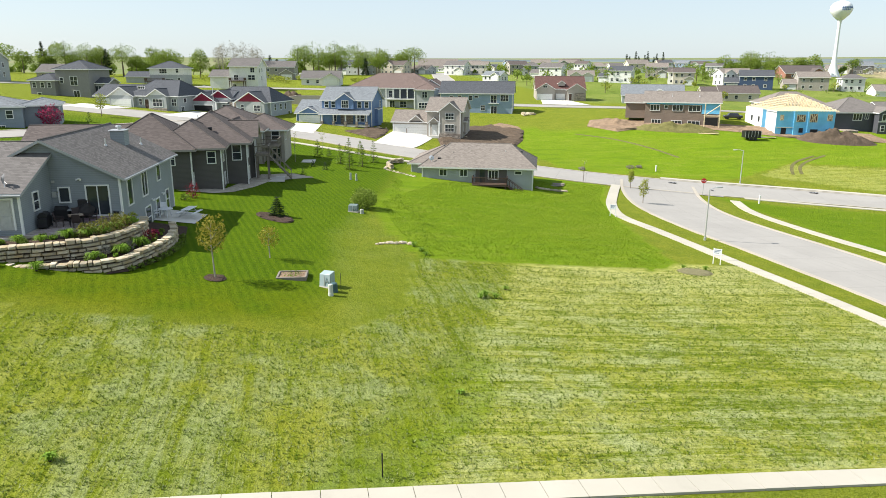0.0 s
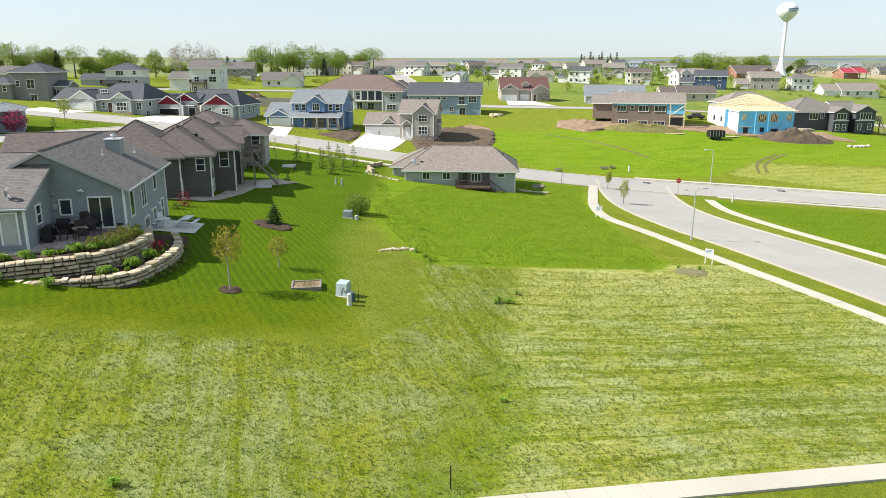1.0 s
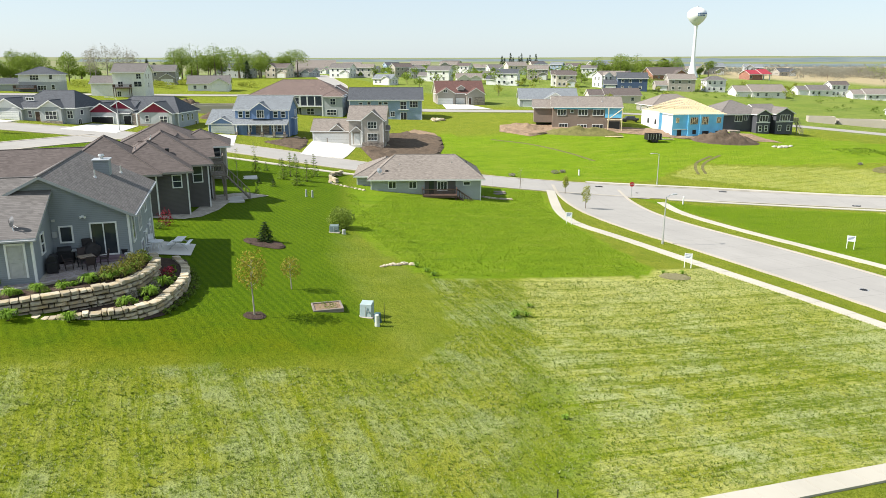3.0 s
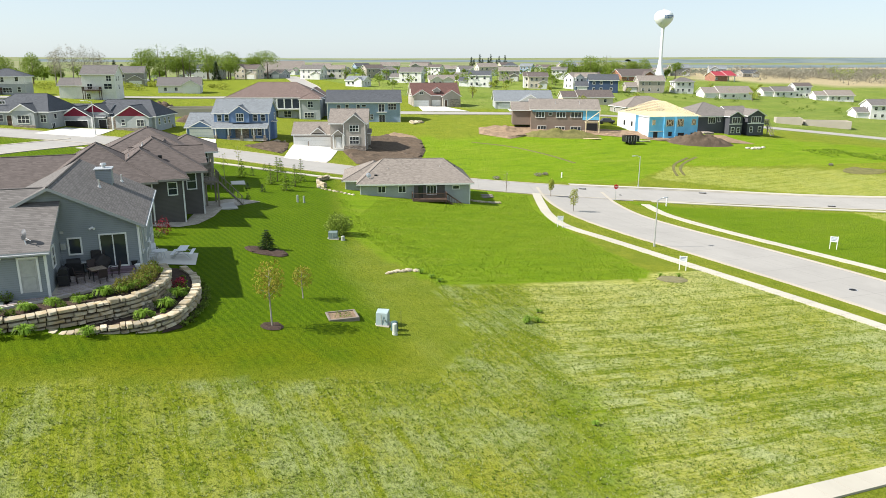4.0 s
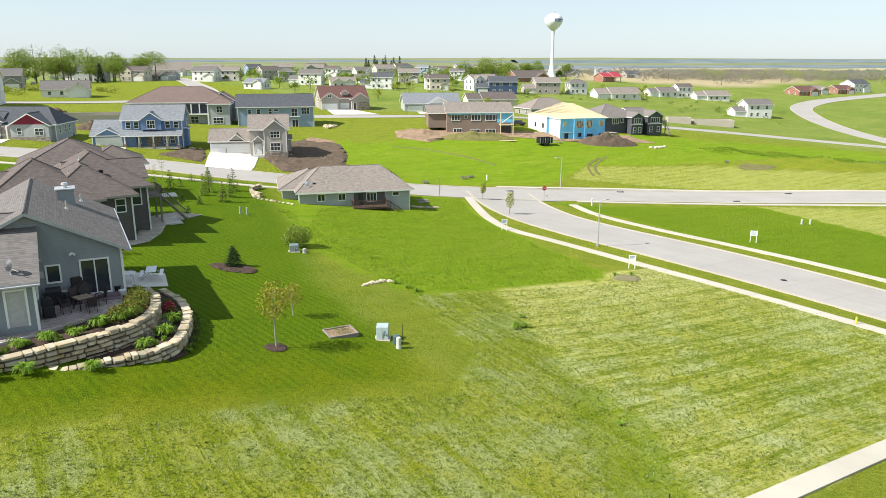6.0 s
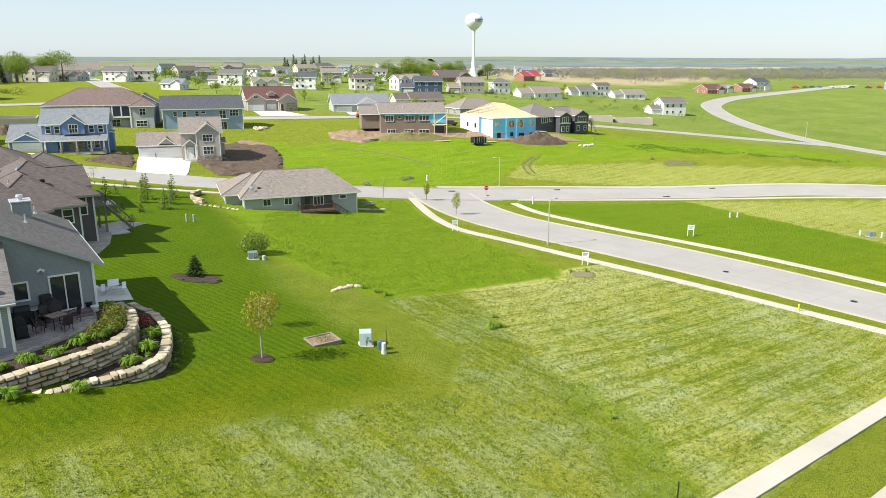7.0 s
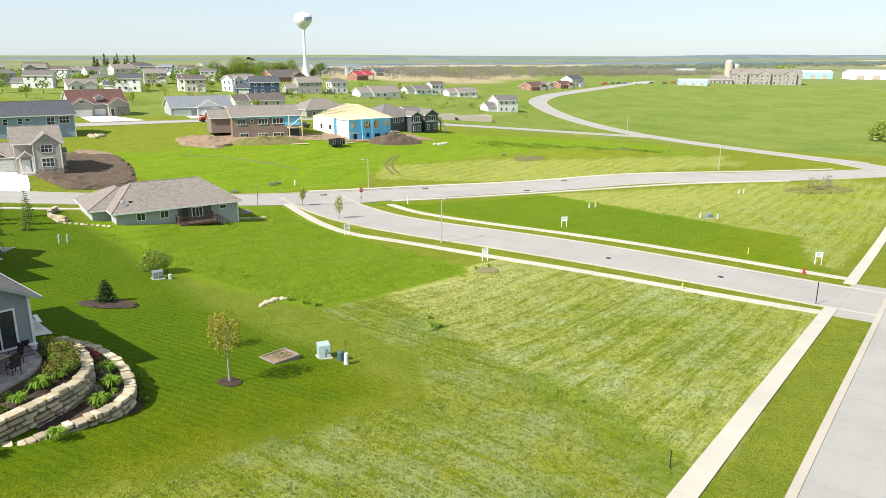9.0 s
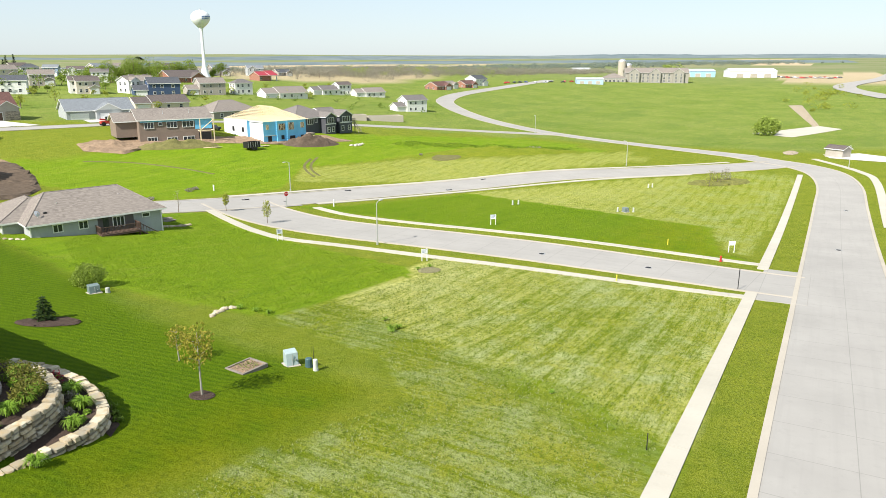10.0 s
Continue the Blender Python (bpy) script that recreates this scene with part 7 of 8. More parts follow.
def timber_bed(x, y, yaw):
    e = thing("raised_bed", "low raised garden bed of weathered timbers filled with dry soil", "planter", x, y, gz(x, y) - 0.08, yaw)
    w, d = 1.02, 0.86
    for k in range(2):
        for a in ((-w, w, -d, -d + 0.14), (-w, w, d - 0.14, d), (-w, -w + 0.14, -d + 0.14, d - 0.14), (w - 0.14, w, -d + 0.14, d - 0.14)):
            bm = bmesh.new()
            box(bm, a[0], a[1], a[2], a[3], k * 0.14, k * 0.14 + 0.135, 0.012)
            part("timber", bm, GREYWOOD, e)
    bm = bmesh.new()
    bmesh.ops.create_grid(bm, x_segments=14, y_segments=12, size=1.0)
    for v in bm.verts:
        v.co = Vector((v.co.x * (w - 0.13), v.co.y * (d - 0.13), 0.2 + 0.05 * noise.noise(v.co * 4)))
    part("soil", bm, CLAY, e)
    V, F = leaf_cards(120, 0.8, 0.06, 0.12, 77, 0.1, (0.1, 0.1, 0.28))
    tagged(mesh_ob("weed_cover", V, F, LEAF, e), kind="stuff")


timber_bed(-0.95, 48.2, -6)


# ---- garden of the nearest house ----
W1 = smooth_line([(-34, 46.0), (-26, 46.4), (-20.7, 46.9), (-19.0, 47.1), (-16.3, 47.6), (-14.0, 48.4), (-12.6, 49.6), (-11.8, 51.6), (-11.5, 53.6), (-11.7, 55.0)], 0.25)
W2 = smooth_line([(-18.4, 46.8), (-17.4, 46.4), (-15.1, 46.35), (-13.2, 46.5), (-11.7, 47.4), (-10.5, 49.8), (-9.8, 52.4), (-9.7, 55.2), (-10.2, 57.6)], 0.25)


def stone_wall(name, label, line, top, base, thick=0.5, course=0.28, seed=3):
    e = thing(name, label, "retaining wall", line[0][0], line[0][1], 0)
    inv = e.matrix_world.inverted()
    rng = random.Random(seed)
    nrm = sides(line)
    run = np.concatenate([[0], np.cumsum(np.hypot(*np.diff(line, axis=0).T))])

    def at(u):
        return np.array([np.interp(u, run, line[:, 0]), np.interp(u, run, line[:, 1])]), np.array([np.interp(u, run, nrm[:, 0]), np.interp(u, run, nrm[:, 1])])
    far, near = [], 0
    z = top
    while True:
        z0 = z - course
        u = rng.uniform(-0.3, 0)
        deep = False
        while u < run[-1]:
            L = rng.choice((0.3, 0.42, 0.55, 0.7, 0.95)) * rng.uniform(0.85, 1.2)
            a, b = max(u, 0) + 0.022, min(u + L, run[-1]) - 0.022
            u += L
            if b - a < 0.12:
                continue
            (p, n), (q, m) = at(a), at(b)
            g = base((p + q) / 2)
            if z < g + 0.02:
                continue
            deep = True
            out = 0.09 * rng.random() - 0.03 * (top - z)
            lo, hi = z0 + 0.02 + rng.uniform(-0.03, 0.03), z - 0.016 + rng.uniform(-0.06, 0.02) + (rng.uniform(-0.03, 0.07) if z == top else 0)
            V = []
            for c, nn, sgn in ((p, n, 1), (q, m, -1)):
                f, bk = c - nn * (thick * 0.5 + out), c + nn * thick * 0.5
                V += [(f[0] + nn[0] * 0.07, f[1] + nn[1] * 0.07, lo + rng.uniform(0, 0.03)), (f[0] + nn[0] * 0.07, f[1] + nn[1] * 0.07, hi - rng.uniform(0, 0.03)), (bk[0], bk[1], hi), (bk[0], bk[1], lo)]
                along = (q - p) * sgn * rng.uniform(0.1, 0.24)
                g0 = f + along - nn * rng.uniform(0.0, 0.06)
                g1 = f + along - nn * rng.uniform(-0.03, 0.04)
                V += [(g0[0], g0[1], lo + (hi - lo) * rng.uniform(0.12, 0.3)), (g1[0], g1[1], hi - (hi - lo) * rng.uniform(0.1, 0.28))]
            V = [inv @ Vector(v) for v in V]
            F = [(4, 10, 11, 5), (0, 6, 10, 4), (6, 7, 11, 10), (7, 1, 5, 11), (1, 0, 4, 5), (1, 7, 8, 2), (3, 2, 8, 9), (0, 1, 2, 3), (6, 9, 8, 7), (0, 3, 9, 6)]
            ob = mesh_ob("stone", V, F, STONE, e)
            bm = bmesh.new()
            bm.from_mesh(ob.data)
            bmesh.ops.recalc_face_normals(bm, faces=bm.faces)
            bm.to_mesh(ob.data)
            bm.free()
        z = z0
        if not deep or z < -1:
            break
    return e


stone_wall("retaining_wall", "upper curved retaining wall of stacked limestone blocks", W1, 5.0, lambda p: 3.6 if p[0] > -19 else gz(p[0], p[1]) - 0.1, seed=3)
stone_wall("retaining_wall", "lower curved retaining wall of stacked limestone blocks", W2, 3.95, lambda p: gz(p[0], p[1] - 0.3) - 0.15, seed=4)


def fill(name, poly, z, material, label, category, bumpy=0.06, depth=1.6, step=0.5):
    """A level bed held up by a wall: flat on top, with sides going down into the ground."""
    bm = bmesh.new()
    f = bm.faces.new([bm.verts.new((x, y, z)) for x, y in poly])
    r = bmesh.ops.extrude_face_region(bm, geom=[f])
    bmesh.ops.translate(bm, vec=(0, 0, -depth), verts=[v for v in r["geom"] if isinstance(v, bmesh.types.BMVert)])
    xs = [p[0] for p in poly]
    ys = [p[1] for p in poly]
    for i in range(1, int((max(xs) - min(xs)) / step)):
        bmesh.ops.bisect_plane(bm, geom=bm.verts[:] + bm.edges[:] + bm.faces[:], plane_co=(min(xs) + i * step, 0, 0), plane_no=(1, 0, 0))
    for i in range(1, int((max(ys) - min(ys)) / step)):
        bmesh.ops.bisect_plane(bm, geom=bm.verts[:] + bm.edges[:] + bm.faces[:], plane_co=(0, min(ys) + i * step, 0), plane_no=(0, 1, 0))
    for v in bm.verts:
        if v.co.z > z - 0.01:
            v.co.z += bumpy * noise.noise(Vector((v.co.x * 1.5, v.co.y * 1.5, 0)))
    return tagged(part(name, bm, material, None), label, category, kind="structure")


_w1 = [tuple(p) for p in W1[::4]]
_w2 = [tuple(p) for p in W2[::4]]
fill("garden_bed_upper", _w1 + [(-12.6, 55.1), (-12.8, 54.9), (-34, 54.9)], 4.86, MULCH, "upper planting bed of dark mulch behind the stone wall", "garden bed")
fill("garden_bed_lower", _w2 + [(-12.7, 57.4), (-12.7, 50.5), (-16, 47.8), (-20, 46.6)], 3.78, MULCH, "lower planting bed of dark mulch between the stone walls", "garden bed")
patch("mulch_edge", [(-12.4, 46.0), (-11.2, 46.9), (-9.9, 49.5), (-9.1, 52.3), (-9.0, 55.5), (-9.4, 60), (-12.7, 61), (-12.7, 57), (-10.5, 57), (-10, 53), (-10.8, 50), (-12, 47.6)], 0.05, MULCH,
      "strip of dark mulch at the foot of the stone wall", "mulch", bumpy=0.05, step=0.5)
_edge = smooth_line([(-20.5, 49.0), (-18.0, 49.6), (-16.2, 50.3), (-14.5, 51.2), (-13.4, 52.8), (-13.2, 54.9)], 0.5)
_e = tagged(new("patio"), "curved patio of grey-mauve pavers with a soldier-course border", "patio", kind="structure")
bm = bmesh.new()
_f = bm.faces.new([bm.verts.new((p[0], p[1], 5.0)) for p in _edge] + [bm.verts.new((-18.15, 54.98, 5.0)), bm.verts.new((-18.15, 50.05, 5.0)), bm.verts.new((-20.5, 50.05, 5.0))])
bmesh.ops.translate(bm, vec=(0, 0, -0.14), verts=[v for v in bmesh.ops.extrude_face_region(bm, geom=[_f])["geom"] if isinstance(v, bmesh.types.BMVert)])
part("bed", bm, KERB, _e)
_inside = [tuple(p) for p in _edge] + [(-18.1, 54.95), (-18.1, 50.05), (-20.5, 50.05)]
_pm = stone_mat("paver_stone", (0.36, 0.32, 0.33), 0.3)
_k = 0
_me = None
for _j in range(19):
    for _i in range(24):
        _x, _y = -20.4 + 0.3 * _i + (0.15 if _j % 2 else 0.0), 49.6 + 0.285 * _j
        if all(inside(np.array([_x + a]), np.array([_y + b]), _inside)[0] for a, b in ((-0.34, -0.34), (0.34, -0.2), (0, 0.1))) and _k < 290:
            if _me is None:
                bm = bmesh.new()
                box(bm, -0.142, 0.142, -0.134, 0.134, -0.05, 0.012, 0.008)
                _ob = part("paver", bm, _pm, _e)
                _me = _ob.data
            else:
                _ob = new("paver", _me)
                _ob.parent = _e
            _ob.location = (_x, _y, 5.0)
            _k += 1
for _p, _n in zip(_edge, sides(_edge)):
    bm = bmesh.new()
    box(bm, -0.24, 0.24, -0.14, 0.14, -0.06, 0.02, 0.01)
    _ob = part("border_paver", bm, _pm, _e)
    _ob.matrix_local = pose(_p[0] + _n[0] * 0.16, _p[1] + _n[1] * 0.16, 5.0, 0, 0, math.degrees(math.atan2(-_n[0], _n[1])))
patch("picnic_slab", [(-12.6, 61.6), (-9.0, 61.2), (-8.4, 65.0), (-12.6, 66.5)], 0.12, DRIVE, "pale concrete slab beside the house under picnic tables", "patio")
patch("stone_edge", [(-12.7, 76.0), (-9, 75.6), (-7.2, 77), (-5.2, 81), (-3.6, 86), (1.5, 91), (-1, 93), (-5, 90), (-8, 79)], 0.06, soil("pale_gravel", (0.42, 0.38, 0.32)), "bed of pale river stones round the taupe house", "gravel", bumpy=0.08, step=0.6)


def patio_chair(x, y, z, yaw, material, label):
    e = thing("patio_chair", label, "chair", x, y, z, yaw, "patio chairs")
    bm = bmesh.new()
    box(bm, -0.25, 0.25, -0.25, 0.25, 0.4, 0.45, 0.015)
    part("seat", bm, material, e)
    bm = bmesh.new()
    vs = box(bm, -0.25, 0.25, 0.22, 0.27, 0.45, 1.0, 0.015)
    for v in bm.verts:
        v.co.y += max(0, v.co.z - 0.45) * 0.22
    part("backrest", bm, material, e)
    for a in (-0.22, 0.22):
        for b in (-0.22, 0.22):
            bm = bmesh.new()
            tube(bm, (a, b, 0), (a, b, 0.42), 0.02, 0.02, 6)
            part("leg", bm, material, e)
        bm = bmesh.new()
        tube(bm, (a * 1.15, -0.22, 0.64), (a * 1.15, 0.26, 0.66), 0.025, 0.025, 6)
        tube(bm, (a * 1.15, -0.22, 0.4), (a * 1.15, -0.22, 0.64), 0.02, 0.02, 6)
        part("armrest", bm, material, e)


def patio_table(x, y, z, yaw):
    e = thing("patio_table", "square patio table with a tiled top", "table", x, y, z, yaw)
    bm = bmesh.new()
    box(bm, -0.5, 0.5, -0.5, 0.5, 0.68, 0.73, 0.015)
    t = part("tabletop", bm, DARKWOOD, e)
    tile = stone_mat("table_tile", (0.3, 0.25, 0.2), 0.2)
    for i in range(3):
        for j in range(3):
            bm = bmesh.new()
            box(bm, -0.45 + i * 0.305, -0.17 + i * 0.305, -0.45 + j * 0.305, -0.17 + j * 0.305, 0.725, 0.74, 0.004)
            part("tile", bm, tile, t)
    for a in (-0.42, 0.42):
        for b in (-0.42, 0.42):
            bm = bmesh.new()
            tube(bm, (a, b, 0), (a, b, 0.68), 0.03, 0.03, 6)
            part("leg", bm, BLACK, e)


DKCHAIR = plain("dark_wicker", (0.045, 0.03, 0.028), 0.7)
patio_table(-15.6, 52.6, 5.02, 20)
for _x, _y, _a in ((-16.6, 52.3, 100), (-15.3, 51.6, 190), (-14.6, 52.9, -80), (-15.9, 53.6, 15)):
    patio_chair(_x, _y, 5.02, _a, DKCHAIR, "dark wicker patio chair at the tiled table")


def grill(x, y, z, yaw, label, tall=1.15):
    e = thing("grill", label, "grill", x, y, z, yaw)
    bm = bmesh.new()
    box(bm, -0.55, 0.55, -0.3, 0.3, 0.08, 0.72, 0.03)
    part("cart", bm, BLACK, e)
    bm = bmesh.new()
    tube(bm, (-0.4, 0, 0.8), (0.4, 0, 0.8), 0.3, 0.3, 14)
    part("hood", bm, BLACK, e)
    bm = bmesh.new()
    box(bm, 0.42, 0.85, -0.25, 0.25, 0.76, 0.81, 0.01)
    part("side_shelf", bm, METAL, e)
    for a in (-0.45, 0.45):
        bm = bmesh.new()
        tube(bm, (a, -0.33, 0.1), (a, -0.27, 0.1), 0.1, 0.1, 10)
        part("wheel", bm, BLACK, e)


grill(-17.0, 54.3, 5.02, 0, "black covered gas grill against the house wall")
grill(-17.5, 52.2, 5.02, 90, "black kettle grill on a cart beside the garage wing")
e = thing("covered_lounger", "tall patio lounger under a dark cover", "furniture", -15.5, 54.5, 5.02, 8)
bm = bmesh.new()
ball(bm, (0, 0, 0.6), 0.62, 3, 1.0, 0.25, 2)
for v in bm.verts:
    v.co.z = max(v.co.z, 0.0)
part("cover", bm, plain("dark_cover", (0.03, 0.026, 0.026), 0.8), e)
bm = bmesh.new()
box(bm, -0.45, 0.45, 0.1, 0.3, 0.7, 1.45, 0.06)
part("backrest", bm, plain("dark_cover", (0.03, 0.026, 0.026), 0.8), e)
for _x, _y, _m, _t in ((-13.4, 54.6, BLACK, "black planter pot by the patio door"), (-13.2, 54.1, WHITE, "white bucket by the patio door")):
    e = thing("planter_pot", _t, "pot", _x, _y, 5.02)
    bm = bmesh.new()
    tube(bm, (0, 0, 0), (0, 0, 0.5 if _m is BLACK else 0.32), 0.16, 0.22, 14)
    part("pot", bm, _m, e)
    bm = bmesh.new()
    tube(bm, (0, 0, 0.46 if _m is BLACK else 0.29), (0, 0, 0.52 if _m is BLACK else 0.34), 0.235, 0.235, 14)
    part("rim", bm, _m, e)

# picnic tables
WHITEPL = plain("white_plastic", (0.72, 0.73, 0.75), 0.5)


def round_table(x, y, z):
    e = thing("garden_table", "round white plastic garden table on the side slab", "table", x, y, z)
    bm = bmesh.new()
    tube(bm, (0, 0, 0.7), (0, 0, 0.74), 0.6, 0.6, 24)
    part("tabletop", bm, WHITEPL, e)
    for k in range(4):
        a = k * 1.57 + 0.4
        bm = bmesh.new()
        tube(bm, (math.cos(a) * 0.5, math.sin(a) * 0.5, 0), (math.cos(a) * 0.3, math.sin(a) * 0.3, 0.7), 0.035, 0.03, 6)
        part("leg", bm, WHITEPL, e)


def picnic_table(x, y, z, yaw):
    e = thing("picnic_table", "white folding picnic table with fixed benches", "table", x, y, z, yaw)
    bm = bmesh.new()
    box(bm, -0.9, 0.9, -0.38, 0.38, 0.71, 0.75, 0.02)
    part("tabletop", bm, WHITEPL, e)
    for s in (-1, 1):
        bm = bmesh.new()
        box(bm, -0.9, 0.9, s * 0.72 - 0.14, s * 0.72 + 0.14, 0.41, 0.45, 0.015)
        part("bench", bm, WHITEPL, e)
        bm = bmesh.new()
        tube(bm, (s * 0.7, -0.75, 0), (s * 0.7, 0, 0.72), 0.025, 0.025, 6)
        tube(bm, (s * 0.7, 0.75, 0), (s * 0.7, 0, 0.72), 0.025, 0.025, 6)
        tube(bm, (s * 0.7, -0.8, 0.4), (s * 0.7, 0.8, 0.4), 0.02, 0.02, 6)
        part("leg_frame", bm, METAL, e)


_zs = gz(-10, 63.5) + 0.13
picnic_table(-9.7, 63.4, _zs, 75)
round_table(-11.5, 62.7, gz(-11.5, 62.7) + 0.13)
for _x, _y, _a in ((-12.2, 62.2, 120), (-11.8, 63.8, 20)):
    patio_chair(_x, _y, gz(_x, _y) + 0.13, _a, WHITEPL, "white plastic garden chair at the round table")

# planting
random.seed(21)
for _i in range(14):
    _u = _i / 13
    _p = W1[int((0.28 + 0.62 * _u) * (len(W1) - 1))]
    lily("day_lily", "bright green day lily clump in the upper bed", _p[0] - 0.3 - 0.4 * _u, _p[1] + 0.85 - 0.35 * _u + random.uniform(-0.15, 0.3), 4.88, random.uniform(0.4, 0.62), LEAF_LILY, 100 + _i, "day lilies", 110)
for _i in range(8):
    _p = W1[int((0.3 + 0.05 * _i) * (len(W1) - 1))]
    shrub("low_shrub", "low green shrub in the upper bed", _p[0] - 0.2, _p[1] + 1.6, 4.9, random.uniform(0.25, 0.42), LEAF, 110, 0.07, 0.7, 120 + _i, "low shrubs")
for _i, (_x, _y, _r) in enumerate(((-13.5, 50.0, 0.75), (-12.9, 51.0, 0.8), (-12.6, 52.1, 0.7), (-14.3, 49.6, 0.6))):
    shrub("spirea", "olive-bronze spirea bush spilling over the stone wall", _x, _y, 4.85, _r, leaves("leaf_spirea", (0.13, 0.14, 0.025), (0.22, 0.2, 0.04)), 420, 0.08, 0.8, 140 + _i, "spirea bushes")
for _i, (_x, _y) in enumerate(((-12.4, 53.4), (-12.3, 54.3))):
    shrub("golden_shrub", "golden-green shrub at the end of the wall", _x, _y, 4.85, 0.42, LEAF_YELLOW, 200, 0.07, 0.8, 150 + _i)
for _i, (_x, _y, _r) in enumerate(((-13.3, 47.3, 0.5), (-11.9, 48.6, 0.58), (-11.2, 50.4, 0.6), (-16.2, 45.75, 0.5), (-19.2, 46.1, 0.55), (-20.6, 46.0, 0.45))):
    lily("day_lily", "bright green day lily clump in the lower bed", _x, _y, 3.8 if _x > -16 else gz(_x, _y) + 0.03, _r, LEAF_LILY, 160 + _i, "day lilies", 100)
for _i, (_x, _y, _r, _l, _t) in enumerate(((-10.9, 52.4, 0.5, LEAF_RED, "red barberry bush in the lower bed"), (-10.6, 53.4, 0.3, LEAF_PINK, "pink flowering plant in the lower bed"), (-11.0, 51.3, 0.28, LEAF, "round boxwood in the lower bed"),
                                           (-12.4, 48.9, 0.28, LEAF, "round boxwood in the lower bed"), (-12.9, 48.4, 0.35, LEAF_GREY, "bare twiggy shrub in the lower bed"), (-11.6, 49.9, 0.35, LEAF_GREY, "bare twiggy shrub in the lower bed"))):
    shrub("bed_shrub", _t, _x, _y, 3.82, _r, _l, 200, 0.07, 0.85, 170 + _i)
for _i in range(12):
    _p = W2[int((0.42 + 0.5 * _i / 11) * (len(W2) - 1))]
    _n = sides(W2)[int((0.42 + 0.5 * _i / 11) * (len(W2) - 1))]
    _x, _y = _p[0] - _n[0] * 0.6, _p[1] - _n[1] * 0.6
    shrub("hosta", "low blue-green hosta at the foot of the wall", _x, _y, gz(_x, _y) + 0.03, random.uniform(0.24, 0.36), LEAF, 90, 0.09, 0.6, 190 + _i, "hostas")
shrub("japanese_maple", "small red Japanese maple beside the taupe house", -10.6, 72.6, gz(-10.6, 72.6), 0.75, LEAF_RED, 240, 0.09, 1.1, 210)
shrub("low_shrub", "green shrub beside the red maple", -11.2, 71.2, gz(-11.2, 71.2), 0.5, LEAF, 160, 0.09, 0.7, 211)
for _i, (_x, _y) in enumerate(((-20.4, 50.0), (-21.2, 50.0), (-22.0, 50.0))):
    shrub("clipped_hedge", "dark clipped shrub at the garage wing", _x, _y, 5.0, 0.4, LEAF, 220, 0.06, 0.8, 215 + _i)


# rocks
def rock(x, y, z, r, seed, material=None, group="", label="pale limestone boulder lying in the grass"):
    bm = bmesh.new()
    ball(bm, (0, 0, 0), r, 2, 0.6, 0.5, seed)
    ob = part("boulder", bm, material or STONE, None)
    ob.matrix_world = pose(x, y, z + r * 0.2, 0, 0, seed * 50)
    return tagged(ob, label, "rock", group)


random.seed(31)
for _i in range(26):
    _u = _i / 25
    rock(6.2 + 3.1 * _u + random.uniform(-0.15, 0.15), 58.7 + 0.6 * _u + 0.35 * math.sin(_u * 3.1) + random.uniform(-0.2, 0.2), gz(6.2 + 3.1 * _u, 59), random.uniform(0.13, 0.24), _i, group="swale stones", label="pale river stone at the swale outlet")
for _i in range(14):
    _p = smooth_line([(12.6, 106), (12.2, 103.6), (13.6, 101.2), (15.6, 98.6), (17.5, 96.6)], 0.6)[_i % 17]
    rock(_p[0], _p[1], gz(*_p) - 0.05, 0.28, 40 + _i, group="edging stones", label="pale edging stone along the ranch lawn")
for _i in range(12):
    _x, _y = 33.2 + 0.35 * _i, 96.5 - 0.35 * _i + 0.02 * _i * _i
    rock(_x, _y, gz(_x, _y), 0.32, 60 + _i, group="edging stones", label="pale edging stone along the ranch lawn")
stone_wall("retaining_wall", "curved dark stone wall holding the ranch driveway", smooth_line([(13.2, 104.2), (12.9, 107), (13.8, 110), (16, 112.4)], 0.3), 1.55, lambda p: gz(p[0], p[1]) - 0.1, 0.45, 0.3, 8)
for _i in range(7):
    rock(33.0 + random.uniform(-2, 2), 147 + random.uniform(-2, 2), gz(33, 147), random.uniform(0.3, 0.6), 80 + _i, group="yard stones", label="rough boulder beside the warm grey house")
for _i in range(6):
    rock(17.6 + random.uniform(-1, 1), 156 + random.uniform(-1, 1), gz(17.6, 156), random.uniform(0.3, 0.7), 90 + _i, group="yard stones", label="rough boulder at the corner of the blue house")
for _i in range(14):
    rock(124 + random.uniform(-3, 3), 127 + random.uniform(-0.9, 0.9), gz(124, 127), random.uniform(0.3, 0.6), 100 + _i, WALK, "rubble", "broken concrete piece in a heap on the grass")
for _i in range(10):
    rock(59 + random.uniform(-1.8, 1.8), 181 + random.uniform(-3, 3), gz(59, 181), random.uniform(0.4, 0.8), 120 + _i, group="yard stones", label="rough boulder beside the long blue house")


